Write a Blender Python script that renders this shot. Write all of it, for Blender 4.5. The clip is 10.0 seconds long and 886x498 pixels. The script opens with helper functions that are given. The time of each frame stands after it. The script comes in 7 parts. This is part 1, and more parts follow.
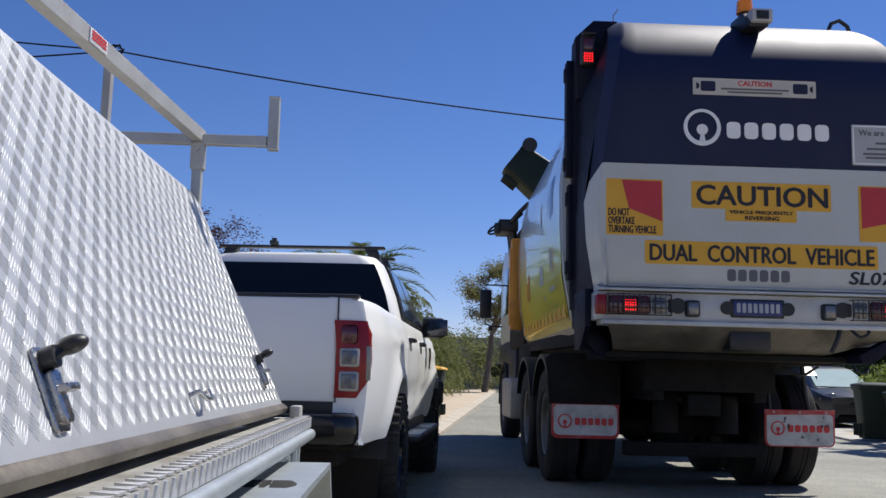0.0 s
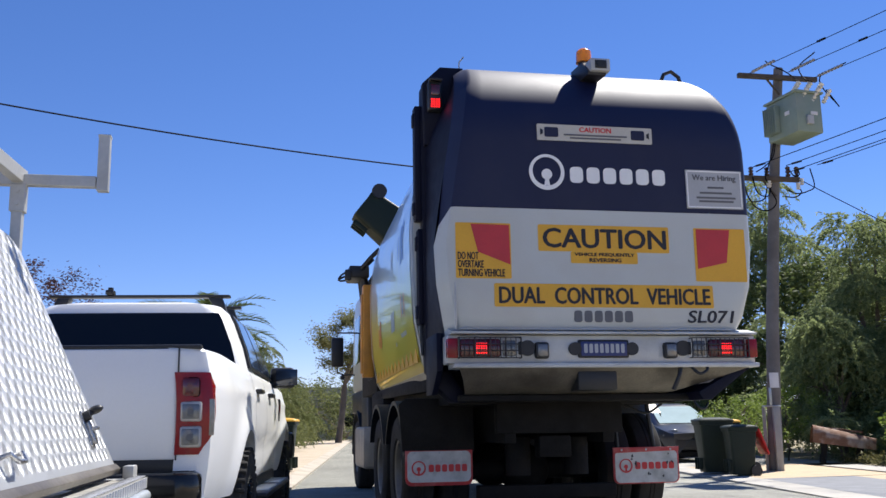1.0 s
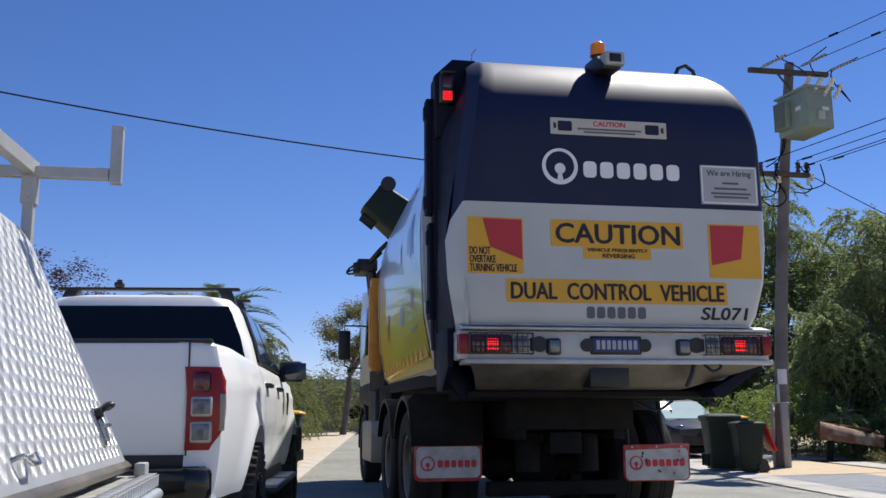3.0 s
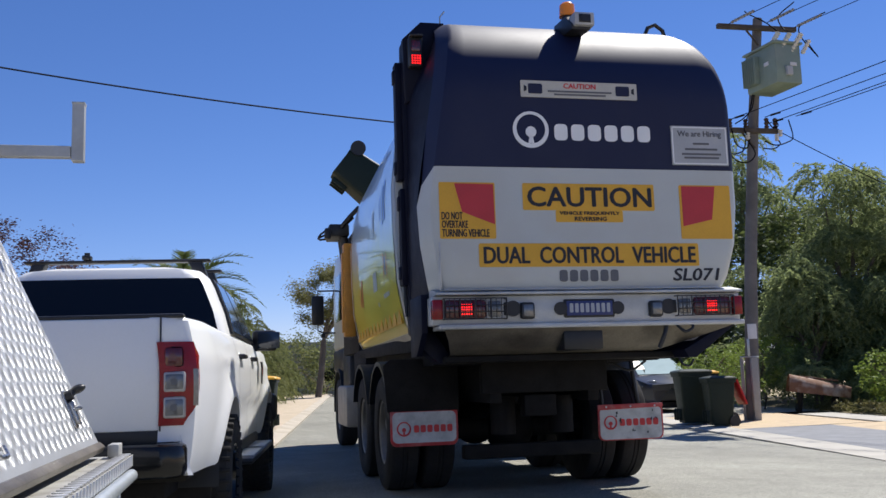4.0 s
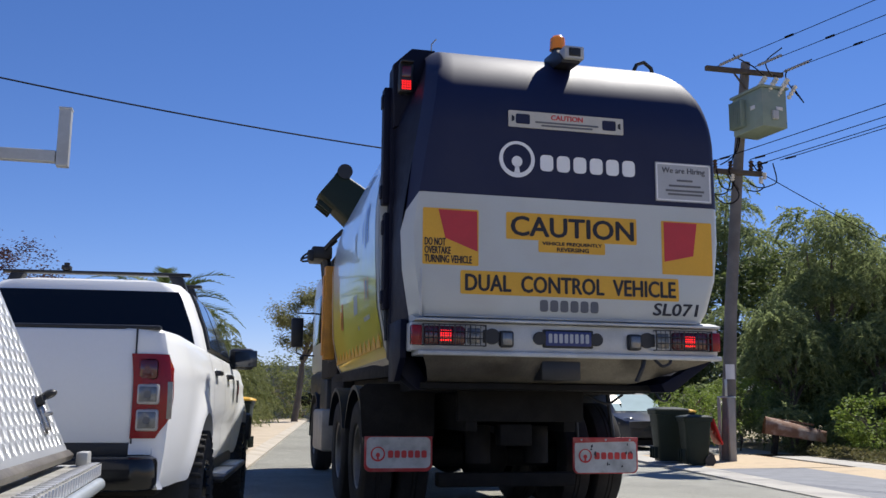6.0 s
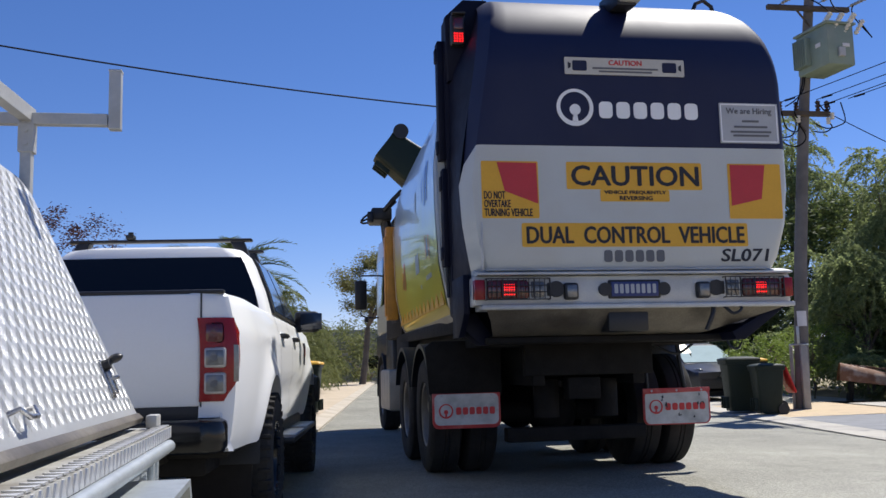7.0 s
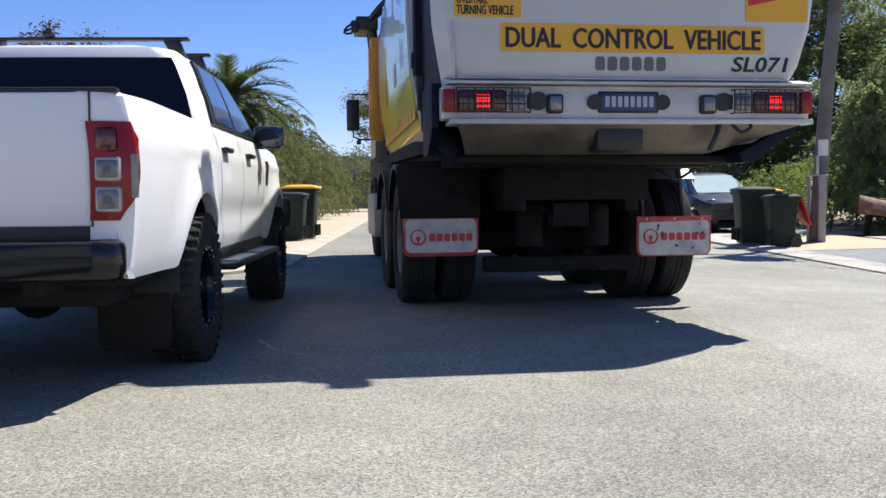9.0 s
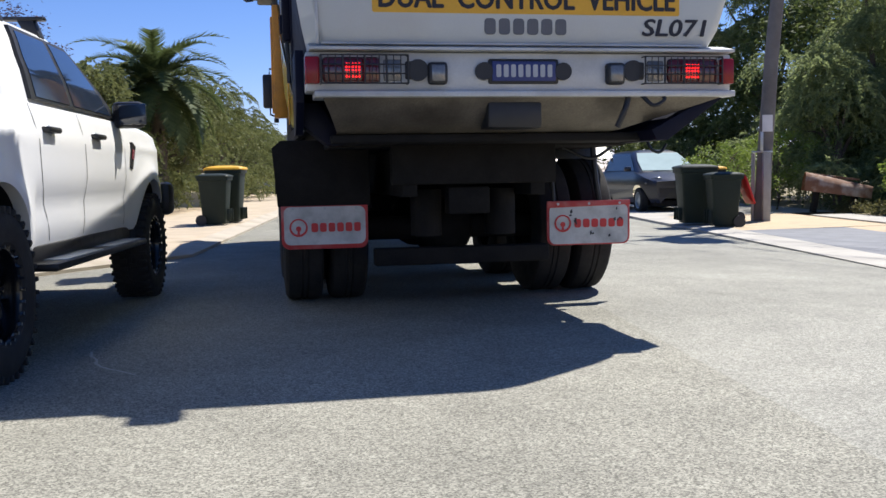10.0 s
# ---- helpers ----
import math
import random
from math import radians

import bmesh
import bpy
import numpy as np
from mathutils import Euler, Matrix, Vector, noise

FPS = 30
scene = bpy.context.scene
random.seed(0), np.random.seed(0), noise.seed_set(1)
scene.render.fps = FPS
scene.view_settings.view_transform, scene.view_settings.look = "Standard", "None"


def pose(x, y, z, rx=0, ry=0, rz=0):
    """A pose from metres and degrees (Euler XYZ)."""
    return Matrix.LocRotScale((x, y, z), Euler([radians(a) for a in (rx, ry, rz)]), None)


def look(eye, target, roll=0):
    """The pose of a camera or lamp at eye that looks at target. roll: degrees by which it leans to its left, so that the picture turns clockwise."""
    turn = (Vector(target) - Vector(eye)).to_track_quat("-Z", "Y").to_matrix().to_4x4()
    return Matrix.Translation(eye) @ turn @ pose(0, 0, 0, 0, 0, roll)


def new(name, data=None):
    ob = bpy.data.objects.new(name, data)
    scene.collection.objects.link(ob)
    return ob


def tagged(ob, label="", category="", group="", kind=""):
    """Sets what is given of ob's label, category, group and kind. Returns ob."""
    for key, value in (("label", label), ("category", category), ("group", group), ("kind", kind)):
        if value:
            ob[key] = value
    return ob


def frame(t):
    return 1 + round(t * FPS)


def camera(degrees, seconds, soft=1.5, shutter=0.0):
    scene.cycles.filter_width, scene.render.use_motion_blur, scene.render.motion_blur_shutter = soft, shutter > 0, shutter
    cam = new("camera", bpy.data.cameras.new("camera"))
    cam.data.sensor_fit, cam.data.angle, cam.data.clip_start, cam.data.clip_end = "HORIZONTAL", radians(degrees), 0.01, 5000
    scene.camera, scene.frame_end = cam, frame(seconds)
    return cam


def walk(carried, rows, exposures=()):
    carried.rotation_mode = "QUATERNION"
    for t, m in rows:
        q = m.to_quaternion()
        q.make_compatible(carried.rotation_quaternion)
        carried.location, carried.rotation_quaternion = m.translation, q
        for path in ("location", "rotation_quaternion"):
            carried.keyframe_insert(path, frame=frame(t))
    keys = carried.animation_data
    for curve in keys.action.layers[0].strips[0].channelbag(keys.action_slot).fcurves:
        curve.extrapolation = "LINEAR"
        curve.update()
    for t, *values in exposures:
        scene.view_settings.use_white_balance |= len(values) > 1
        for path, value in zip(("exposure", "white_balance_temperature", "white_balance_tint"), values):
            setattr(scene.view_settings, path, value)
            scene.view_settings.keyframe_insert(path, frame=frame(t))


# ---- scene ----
cam = camera(50.0, 10.0)
PATH = [
    (0, (-2.521, -7.352, 0.93), (-2.452, -5.371, 1.197), 1.4),
    (0.5, (-2.535, -7.258, 0.928), (-2.158, -5.321, 1.254), 0.2),
    (1, (-2.493, -7.255, 0.925), (-2.118, -5.325, 1.293), -0.9),
    (1.5, (-2.484, -7.255, 0.927), (-2.17, -5.32, 1.322), -0.8),
    (2, (-2.501, -7.242, 0.934), (-2.21, -5.315, 1.385), 0.2),
    (2.5, (-2.519, -7.213, 0.947), (-2.201, -5.291, 1.403), 0.1),
    (3, (-2.529, -7.179, 0.951), (-2.164, -5.244, 1.304), -0.4),
    (4.5, (-2.516, -7.15, 1.016), (-2.082, -5.215, 1.281), -2.0),
    (5, (-2.499, -7.193, 1.001), (-1.956, -5.297, 1.333), 1.4),
    (5.5, (-2.502, -7.163, 1.03), (-1.858, -5.311, 1.422), 2.1),
    (6, (-2.516, -7.161, 0.969), (-2.06, -5.241, 1.299), 0.5),
    (7.5, (-2.450, -6.983, 0.942), (-2.121, -5.020, 1.136), -1.37),
    (8, (-2.315, -6.863, 0.927), (-1.887, -4.911, 1.017), 0.06),
    (8.5, (-2.155, -6.619, 0.884), (-1.790, -4.653, 0.844), 0.40),
    (9, (-2.007, -6.300, 0.892), (-1.718, -4.324, 0.782), -0.54),
    (9.5, (-1.765, -5.87, 0.893), (-1.537, -3.889, 0.744), -0.3),
    (10, (-1.370, -5.55, 0.925), (-1.000, -3.59, 0.768), -1.0),
]
walk(cam, [(t, look(eye, target, roll)) for t, eye, target, roll in PATH], [(0, 0.22), (0.5, 0.46), (1, 0.66), (2, 0.36), (2.5, 0.47), (3, 0.35), (4.5, 0.41), (6, 0.37), (7.5, 0.39), (8, 0.52), (9, 0.68), (9.5, 0.72), (10, 0.62)])

# ---- world, sun, exposure ----
SUN_DIR = Vector((0.525, 0.415, 1.0)).normalized()
world = bpy.data.worlds.new("sky")
scene.world = world
world.use_nodes = True
wn = world.node_tree.nodes
sky = wn.new("ShaderNodeTexSky")
sky.sky_type = "NISHITA"
sky.sun_disc = False
sky.sun_elevation = math.asin(SUN_DIR.z)
sky.sun_rotation = math.atan2(SUN_DIR.x, SUN_DIR.y)
sky.air_density, sky.dust_density, sky.ozone_density, sky.altitude = 1.0, 0.0, 6.0, 1200
wn["Background"].inputs["Strength"].default_value = 0.083
deep = wn.new("ShaderNodeHueSaturation")
deep.inputs["Saturation"].default_value = 1.15
world.node_tree.links.new(sky.outputs[0], deep.inputs["Color"])
cast = wn.new("ShaderNodeVectorMath")
cast.operation = "MULTIPLY"
cast.inputs[1].default_value = (1.15, 0.96, 1.13)
world.node_tree.links.new(deep.outputs[0], cast.inputs[0])
world.node_tree.links.new(cast.outputs[0], wn["Background"].inputs["Color"])
sun = new("sun", bpy.data.lights.new("sun", "SUN"))
sun.data.energy, sun.data.angle, sun.data.color = 5.0, radians(0.55), (1.0, 0.965, 0.915)
sun.rotation_euler = SUN_DIR.to_track_quat("Z", "Y").to_euler()
sun.location = (0, 0, 30)


# ---- materials ----
def mat(name, color, rough=0.5, metal=0.0, vary=0.12, scale=6.0, fine=80.0, bump=0.0, bump_scale=60.0, coat=0.0, stain=None, stain_amount=0.0, stain_scale=2.0, spec=0.5, random_obj=0.0, island=0.0, emit=0.0):
    """A surface with colour variation at two scales, optional stains of another colour, and fine relief."""
    m = bpy.data.materials.new(name)
    m.use_nodes = True
    nt = m.node_tree
    b = nt.nodes["Principled BSDF"]
    L = nt.links.new
    tc = nt.nodes.new("ShaderNodeTexCoord")

    def noise_node(sc, det=4.0):
        n = nt.nodes.new("ShaderNodeTexNoise")
        n.inputs["Scale"].default_value, n.inputs["Detail"].default_value = sc, det
        L(tc.outputs["Object"], n.inputs["Vector"])
        return n

    col = None
    rgb = nt.nodes.new("ShaderNodeRGB")
    rgb.outputs[0].default_value = (*color, 1)
    col = rgb.outputs[0]
    if vary > 0:
        for sc, amt in ((scale, vary), (fine, vary * 0.6)):
            n = noise_node(sc)
            r = nt.nodes.new("ShaderNodeMapRange")
            r.inputs["From Min"].default_value, r.inputs["From Max"].default_value = 0.25, 0.75
            r.inputs["To Min"].default_value, r.inputs["To Max"].default_value = 1 - amt, 1 + amt
            L(n.outputs["Fac"], r.inputs["Value"])
            v = nt.nodes.new("ShaderNodeVectorMath")
            v.operation = "SCALE"
            L(col, v.inputs[0])
            L(r.outputs[0], v.inputs["Scale"])
            col = v.outputs[0]
    for amount, src in ((random_obj, "ShaderNodeObjectInfo"), (island, "ShaderNodeNewGeometry")):
        if amount > 0:
            o = nt.nodes.new(src)
            out = o.outputs["Random"] if src == "ShaderNodeObjectInfo" else o.outputs["Random Per Island"]
            r = nt.nodes.new("ShaderNodeMapRange")
            r.inputs["To Min"].default_value, r.inputs["To Max"].default_value = 1 - amount, 1 + amount
            L(out, r.inputs["Value"])
            v = nt.nodes.new("ShaderNodeVectorMath")
            v.operation = "SCALE"
            L(col, v.inputs[0])
            L(r.outputs[0], v.inputs["Scale"])
            col = v.outputs[0]
    if stain is not None:
        n = noise_node(stain_scale, 6.0)
        r = nt.nodes.new("ShaderNodeMapRange")
        r.inputs["From Min"].default_value, r.inputs["From Max"].default_value = 0.48, 0.72
        r.inputs["To Max"].default_value = stain_amount
        L(n.outputs["Fac"], r.inputs["Value"])
        mx = nt.nodes.new("ShaderNodeMix")
        mx.data_type = "RGBA"
        L(r.outputs[0], mx.inputs["Factor"])
        L(col, mx.inputs[6])
        mx.inputs[7].default_value = (*stain, 1)
        col = mx.outputs[2]
    L(col, b.inputs["Base Color"])
    n = noise_node(scale * 3)
    r = nt.nodes.new("ShaderNodeMapRange")
    r.inputs["To Min"].default_value, r.inputs["To Max"].default_value = max(0.02, rough * 0.8), min(1, rough * 1.2)
    L(n.outputs["Fac"], r.inputs["Value"])
    L(r.outputs[0], b.inputs["Roughness"])
    b.inputs["Metallic"].default_value = metal
    b.inputs["Coat Weight"].default_value = coat
    b.inputs["Coat Roughness"].default_value = 0.04
    b.inputs["Specular IOR Level"].default_value = spec
    if bump > 0:
        n = noise_node(bump_scale, 5.0)
        bp = nt.nodes.new("ShaderNodeBump")
        bp.inputs["Strength"].default_value = bump
        bp.inputs["Distance"].default_value = 0.01
        L(n.outputs["Fac"], bp.inputs["Height"])
        L(bp.outputs[0], b.inputs["Normal"])
    if emit > 0:
        b.inputs["Emission Color"].default_value = (*color, 1)
        b.inputs["Emission Strength"].default_value = emit
    return m


def glass_mat(name, color, rough=0.03, trans=1.0):
    m = bpy.data.materials.new(name)
    m.use_nodes = True
    b = m.node_tree.nodes["Principled BSDF"]
    b.inputs["Base Color"].default_value = (*color, 1)
    b.inputs["Roughness"].default_value = rough
    b.inputs["Transmission Weight"].default_value = trans
    b.inputs["IOR"].default_value = 1.45
    return m


def leaf_mat(name, a, b_col, rough=0.65, trans=0.35):
    m = bpy.data.materials.new(name)
    m.use_nodes = True
    nt = m.node_tree
    L = nt.links.new
    p = nt.nodes["Principled BSDF"]
    g = nt.nodes.new("ShaderNodeNewGeometry")
    tc = nt.nodes.new("ShaderNodeTexCoord")
    n = nt.nodes.new("ShaderNodeTexNoise")
    n.inputs["Scale"].default_value = 1.1
    L(tc.outputs["Object"], n.inputs["Vector"])
    ad = nt.nodes.new("ShaderNodeMath")
    ad.operation = "MULTIPLY_ADD"
    L(g.outputs["Random Per Island"], ad.inputs[0])
    ad.inputs[1].default_value = 0.55
    r = nt.nodes.new("ShaderNodeMapRange")
    r.inputs["From Min"].default_value, r.inputs["From Max"].default_value = 0.3, 0.7
    r.inputs["To Max"].default_value = 0.45
    L(n.outputs["Fac"], r.inputs["Value"])
    L(r.outputs[0], ad.inputs[2])
    mx = nt.nodes.new("ShaderNodeMix")
    mx.data_type = "RGBA"
    L(ad.outputs[0], mx.inputs["Factor"])
    mx.inputs[6].default_value, mx.inputs[7].default_value = (*a, 1), (*b_col, 1)
    L(mx.outputs[2], p.inputs["Base Color"])
    p.inputs["Roughness"].default_value = rough
    p.inputs["Specular IOR Level"].default_value = 0.25
    tr = nt.nodes.new("ShaderNodeBsdfTranslucent")
    L(mx.outputs[2], tr.inputs["Color"])
    ms = nt.nodes.new("ShaderNodeMixShader")
    ms.inputs[0].default_value = trans
    L(p.outputs[0], ms.inputs[1])
    L(tr.outputs[0], ms.inputs[2])
    L(ms.outputs[0], nt.nodes["Material Output"].inputs["Surface"])
    return m


def asphalt_mat(name, color, speck=0.45, scale=170.0):
    """Chip-seal asphalt: pale and dark stone chips, worn bands and faint patches."""
    m = bpy.data.materials.new(name)
    m.use_nodes = True
    nt = m.node_tree
    L = nt.links.new
    b = nt.nodes["Principled BSDF"]
    tc = nt.nodes.new("ShaderNodeTexCoord")
    vo = nt.nodes.new("ShaderNodeTexVoronoi")
    vo.inputs["Scale"].default_value = scale
    L(tc.outputs["Object"], vo.inputs["Vector"])
    sep = nt.nodes.new("ShaderNodeSeparateColor")
    L(vo.outputs["Color"], sep.inputs[0])
    fine = nt.nodes.new("ShaderNodeMapRange")
    fine.inputs["To Min"].default_value, fine.inputs["To Max"].default_value = 1 - speck, 1 + speck
    L(sep.outputs[0], fine.inputs["Value"])
    v = nt.nodes.new("ShaderNodeVectorMath")
    v.operation = "SCALE"
    v.inputs[0].default_value = color
    L(fine.outputs[0], v.inputs["Scale"])
    col = v.outputs[0]
    for sc, amt in ((0.35, 0.16), (2.2, 0.10), (28.0, 0.12)):
        n = nt.nodes.new("ShaderNodeTexNoise")
        n.inputs["Scale"].default_value, n.inputs["Detail"].default_value = sc, 6.0
        L(tc.outputs["Object"], n.inputs["Vector"])
        r = nt.nodes.new("ShaderNodeMapRange")
        r.inputs["From Min"].default_value, r.inputs["From Max"].default_value = 0.3, 0.7
        r.inputs["To Min"].default_value, r.inputs["To Max"].default_value = 1 - amt, 1 + amt
        L(n.outputs["Fac"], r.inputs["Value"])
        w = nt.nodes.new("ShaderNodeVectorMath")
        w.operation = "SCALE"
        L(col, w.inputs[0])
        L(r.outputs[0], w.inputs["Scale"])
        col = w.outputs[0]
    L(col, b.inputs["Base Color"])
    b.inputs["Roughness"].default_value = 0.85
    b.inputs["Specular IOR Level"].default_value = 0.3
    bp = nt.nodes.new("ShaderNodeBump")
    bp.inputs["Strength"].default_value, bp.inputs["Distance"].default_value = 0.7, 0.006
    L(sep.outputs[1], bp.inputs["Height"])
    L(bp.outputs[0], b.inputs["Normal"])
    return m


M_ROAD = asphalt_mat("asphalt", (0.264, 0.254, 0.208), 0.55, 150.0)
M_ROAD2 = asphalt_mat("asphalt_overlay", (0.30, 0.292, 0.248), 0.38, 150.0)
M_CONC = mat("concrete", (0.43, 0.405, 0.355), 0.9, vary=0.12, scale=1.5, bump=0.3, bump_scale=90, stain=(0.25, 0.22, 0.18), stain_amount=0.35)
M_KERB = mat("sandy_kerb", (0.44, 0.385, 0.30), 0.9, vary=0.14, scale=1.2, bump=0.3, bump_scale=70, stain=(0.26, 0.21, 0.14), stain_amount=0.6, stain_scale=1.3)
M_PATH = mat("sandy_concrete", (0.47, 0.385, 0.275), 0.9, vary=0.14, scale=1.5, bump=0.3, bump_scale=90, stain=(0.36, 0.28, 0.18), stain_amount=0.6)
M_SAND = mat("sandy_verge", (0.52, 0.40, 0.26), 0.95, vary=0.22, scale=2.0, bump=0.6, bump_scale=40, stain=(0.30, 0.25, 0.13), stain_amount=0.5)
M_GRASSY = mat("dry_ground", (0.30, 0.24, 0.13), 0.95, vary=0.3, scale=1.0, bump=0.5, stain=(0.12, 0.14, 0.05), stain_amount=0.7)
M_PAVE = mat("grey_paving", (0.20, 0.205, 0.215), 0.85, vary=0.15, scale=3, bump=0.2)
M_WHITE = mat("white_car_paint", (0.80, 0.80, 0.785), 0.42, vary=0.02, scale=2, coat=0.35, stain=(0.66, 0.63, 0.57), stain_amount=0.08)
M_TWHITE = mat("white_truck_paint", (0.50, 0.515, 0.485), 0.38, vary=0.04, scale=2, coat=0.3, stain=(0.42, 0.38, 0.31), stain_amount=0.35, stain_scale=1.6)
M_NAVY = mat("navy_truck_paint", (0.0026, 0.0055, 0.036), 0.55, vary=0.08, scale=0.6, coat=0.0, spec=0.5, stain=(0.03, 0.03, 0.05), stain_amount=0.2, stain_scale=2.5)
# the tailgate's navy paint again, set darker and less shiny for flanks and frame
M_NAVYDULL = mat("darker_navy_truck_paint", (0.003, 0.0042, 0.017), 0.6, vary=0.2, scale=3, spec=0.22, stain=(0.012, 0.011, 0.012), stain_amount=0.5, stain_scale=3)
M_BLACK = mat("black_plastic", (0.015, 0.015, 0.016), 0.45, vary=0.15, bump=0.05)
M_GLOSSBLACK = mat("gloss_black", (0.006, 0.006, 0.007), 0.16, vary=0.05, coat=0.1, spec=0.4)
M_RUBBER = mat("tyre_rubber", (0.026, 0.025, 0.024), 0.85, spec=0.25, vary=0.25, bump=0.25, bump_scale=120, stain=(0.07, 0.065, 0.055), stain_amount=0.4)
M_CHASSIS = mat("chassis_paint", (0.014, 0.0132, 0.0125), 0.75, vary=0.3, bump=0.2, stain=(0.022, 0.018, 0.015), stain_amount=0.4, spec=0.15)
M_STEEL = mat("worn_steel", (0.27, 0.26, 0.235), 0.5, metal=0.5, vary=0.2, stain=(0.16, 0.13, 0.09), stain_amount=0.6, stain_scale=3)
M_BUMPER = mat("painted_steel_bar", (0.52, 0.52, 0.50), 0.45, metal=0.2, vary=0.1, stain=(0.2, 0.18, 0.15), stain_amount=0.45, stain_scale=2)
M_GALV = mat("galvanised_steel", (0.40, 0.43, 0.44), 0.42, metal=0.55, vary=0.12, scale=9, stain=(0.33, 0.34, 0.34), stain_amount=0.4, stain_scale=14)
M_ALU = mat("aluminium", (0.47, 0.48, 0.49), 0.44, metal=0.5, vary=0.06, scale=3, bump=0.04)
M_ALUBAR = mat("aluminium_tread_bar", (0.70, 0.70, 0.695), 0.36, metal=0.65, vary=0.04)
M_ALUFRAME = mat("anodised_tube", (0.46, 0.455, 0.43), 0.5, metal=0.45, vary=0.1, stain=(0.26, 0.22, 0.16), stain_amount=0.4, stain_scale=5)
M_CHROME = mat("chrome", (0.80, 0.80, 0.80), 0.12, metal=1.0, vary=0.03)
M_YELLOW = mat("yellow_vinyl", (0.70, 0.37, 0.025), 0.45, vary=0.06, scale=3)
M_RED = mat("red_reflective_vinyl", (0.48, 0.03, 0.035), 0.4, vary=0.06)
M_INK = mat("dark_lettering", (0.012, 0.012, 0.018), 0.5, vary=0.05)
M_GREYINK = mat("grey_lettering", (0.12, 0.12, 0.125), 0.5, vary=0.05)
M_SUMP = mat("grimy_steel", (0.16, 0.138, 0.105), 0.42, metal=0.35, vary=0.35, scale=4, bump=0.2, bump_scale=18, stain=(0.045, 0.036, 0.026), stain_amount=0.85, stain_scale=3.2)
M_DUSTY = mat("dusty_aluminium", (0.42, 0.41, 0.375), 0.6, metal=0.35, vary=0.15, scale=8, bump=0.15, stain=(0.17, 0.14, 0.10), stain_amount=0.6, stain_scale=9)
M_LATCH = mat("worn_chrome", (0.42, 0.41, 0.40), 0.28, metal=1.0, vary=0.12, scale=40)
# tank metal tinted tan: the reflection of the sand is put into the colour
M_TANK = mat("sand_reflection_metal", (0.42, 0.38, 0.31), 0.5, metal=0.3, vary=0.15, stain=(0.2, 0.17, 0.13), stain_amount=0.5, stain_scale=4)
M_DARKTIMBER = mat("dark_arm_timber", (0.075, 0.060, 0.048), 0.9, vary=0.25, scale=4, bump=0.4, bump_scale=30)
M_WHITEINK = mat("white_lettering", (0.80, 0.80, 0.79), 0.45, vary=0.03)
M_REDINK = mat("red_lettering", (0.55, 0.03, 0.03), 0.5, vary=0.05)
M_SIGN = mat("cream_sign", (0.50, 0.48, 0.42), 0.5, vary=0.08)
M_GREYSIGN = mat("pale_grey_sign", (0.40, 0.41, 0.42), 0.45, vary=0.06)
M_FLAP = mat("white_flap_face", (0.52, 0.52, 0.51), 0.5, vary=0.10, stain=(0.10, 0.10, 0.09), stain_amount=0.45, stain_scale=7.5)
M_REDRUB = mat("red_flap_border", (0.45, 0.035, 0.035), 0.5, vary=0.1, stain=(0.5, 0.4, 0.35), stain_amount=0.3, stain_scale=8)
M_LED = mat("lit_red_led", (1.0, 0.012, 0.012), 0.4, vary=0.0, emit=1.6)
M_REDLENS = mat("red_lens", (0.24, 0.004, 0.007), 0.22, vary=0.12, scale=14, coat=0.15, spec=0.35)
M_DKREDLENS = mat("dark_red_lens", (0.085, 0.005, 0.006), 0.12, vary=0.05, coat=0.8)
M_AMBER = mat("amber_lens", (0.85, 0.25, 0.01), 0.2, vary=0.05, coat=0.5)
M_CLEARLENS = mat("clear_lens", (0.15, 0.15, 0.148), 0.2, metal=0.3, vary=0.2, scale=30, coat=1.0)
M_ORANGE = mat("orange_hoist_paint", (0.55, 0.24, 0.025), 0.5, vary=0.15, stain=(0.12, 0.07, 0.03), stain_amount=0.5, stain_scale=4)
M_GLASS = mat("tinted_window", (0.006, 0.007, 0.009), 0.06, vary=0.0, coat=0.0, spec=0.45)
M_WINDBLUE = mat("side_window_tint", (0.02, 0.03, 0.05), 0.06, vary=0.0, coat=0.3, spec=0.6)
M_BINGREEN = mat("dark_green_bin_plastic", (0.010, 0.019, 0.012), 0.55, spec=0.3, vary=0.12, bump=0.08)
M_BINYEL = mat("yellow_bin_lid", (0.72, 0.38, 0.02), 0.5, vary=0.08)
M_BINRED = mat("red_bin_lid", (0.55, 0.02, 0.02), 0.5, vary=0.08)
M_WOOD = mat("weathered_pole_timber", (0.15, 0.138, 0.13), 0.9, vary=0.25, scale=3, bump=0.5, bump_scale=25, stain=(0.09, 0.08, 0.07), stain_amount=0.5)
M_POLEBASE = mat("grey_steel_splint", (0.30, 0.29, 0.27), 0.6, vary=0.12)
M_TRAFO = mat("grey_green_transformer_paint", (0.20, 0.26, 0.22), 0.55, vary=0.08, stain=(0.3, 0.3, 0.26), stain_amount=0.3)
M_POLYINS = mat("grey_polymer", (0.30, 0.30, 0.31), 0.5, vary=0.05)
M_PORC = mat("porcelain", (0.62, 0.60, 0.56), 0.2, vary=0.05)
M_REDPORC = mat("brown_insulator", (0.035, 0.014, 0.013), 0.2, vary=0.05)
M_WIRE = mat("black_cable", (0.006, 0.006, 0.008), 0.8, vary=0.0, spec=0.1)
M_PAPER = mat("paper_notice", (0.62, 0.62, 0.64), 0.7, vary=0.06)
M_CARBLUE = mat("dark_blue_car_paint", (0.007, 0.010, 0.022), 0.3, vary=0.05, coat=0.25)
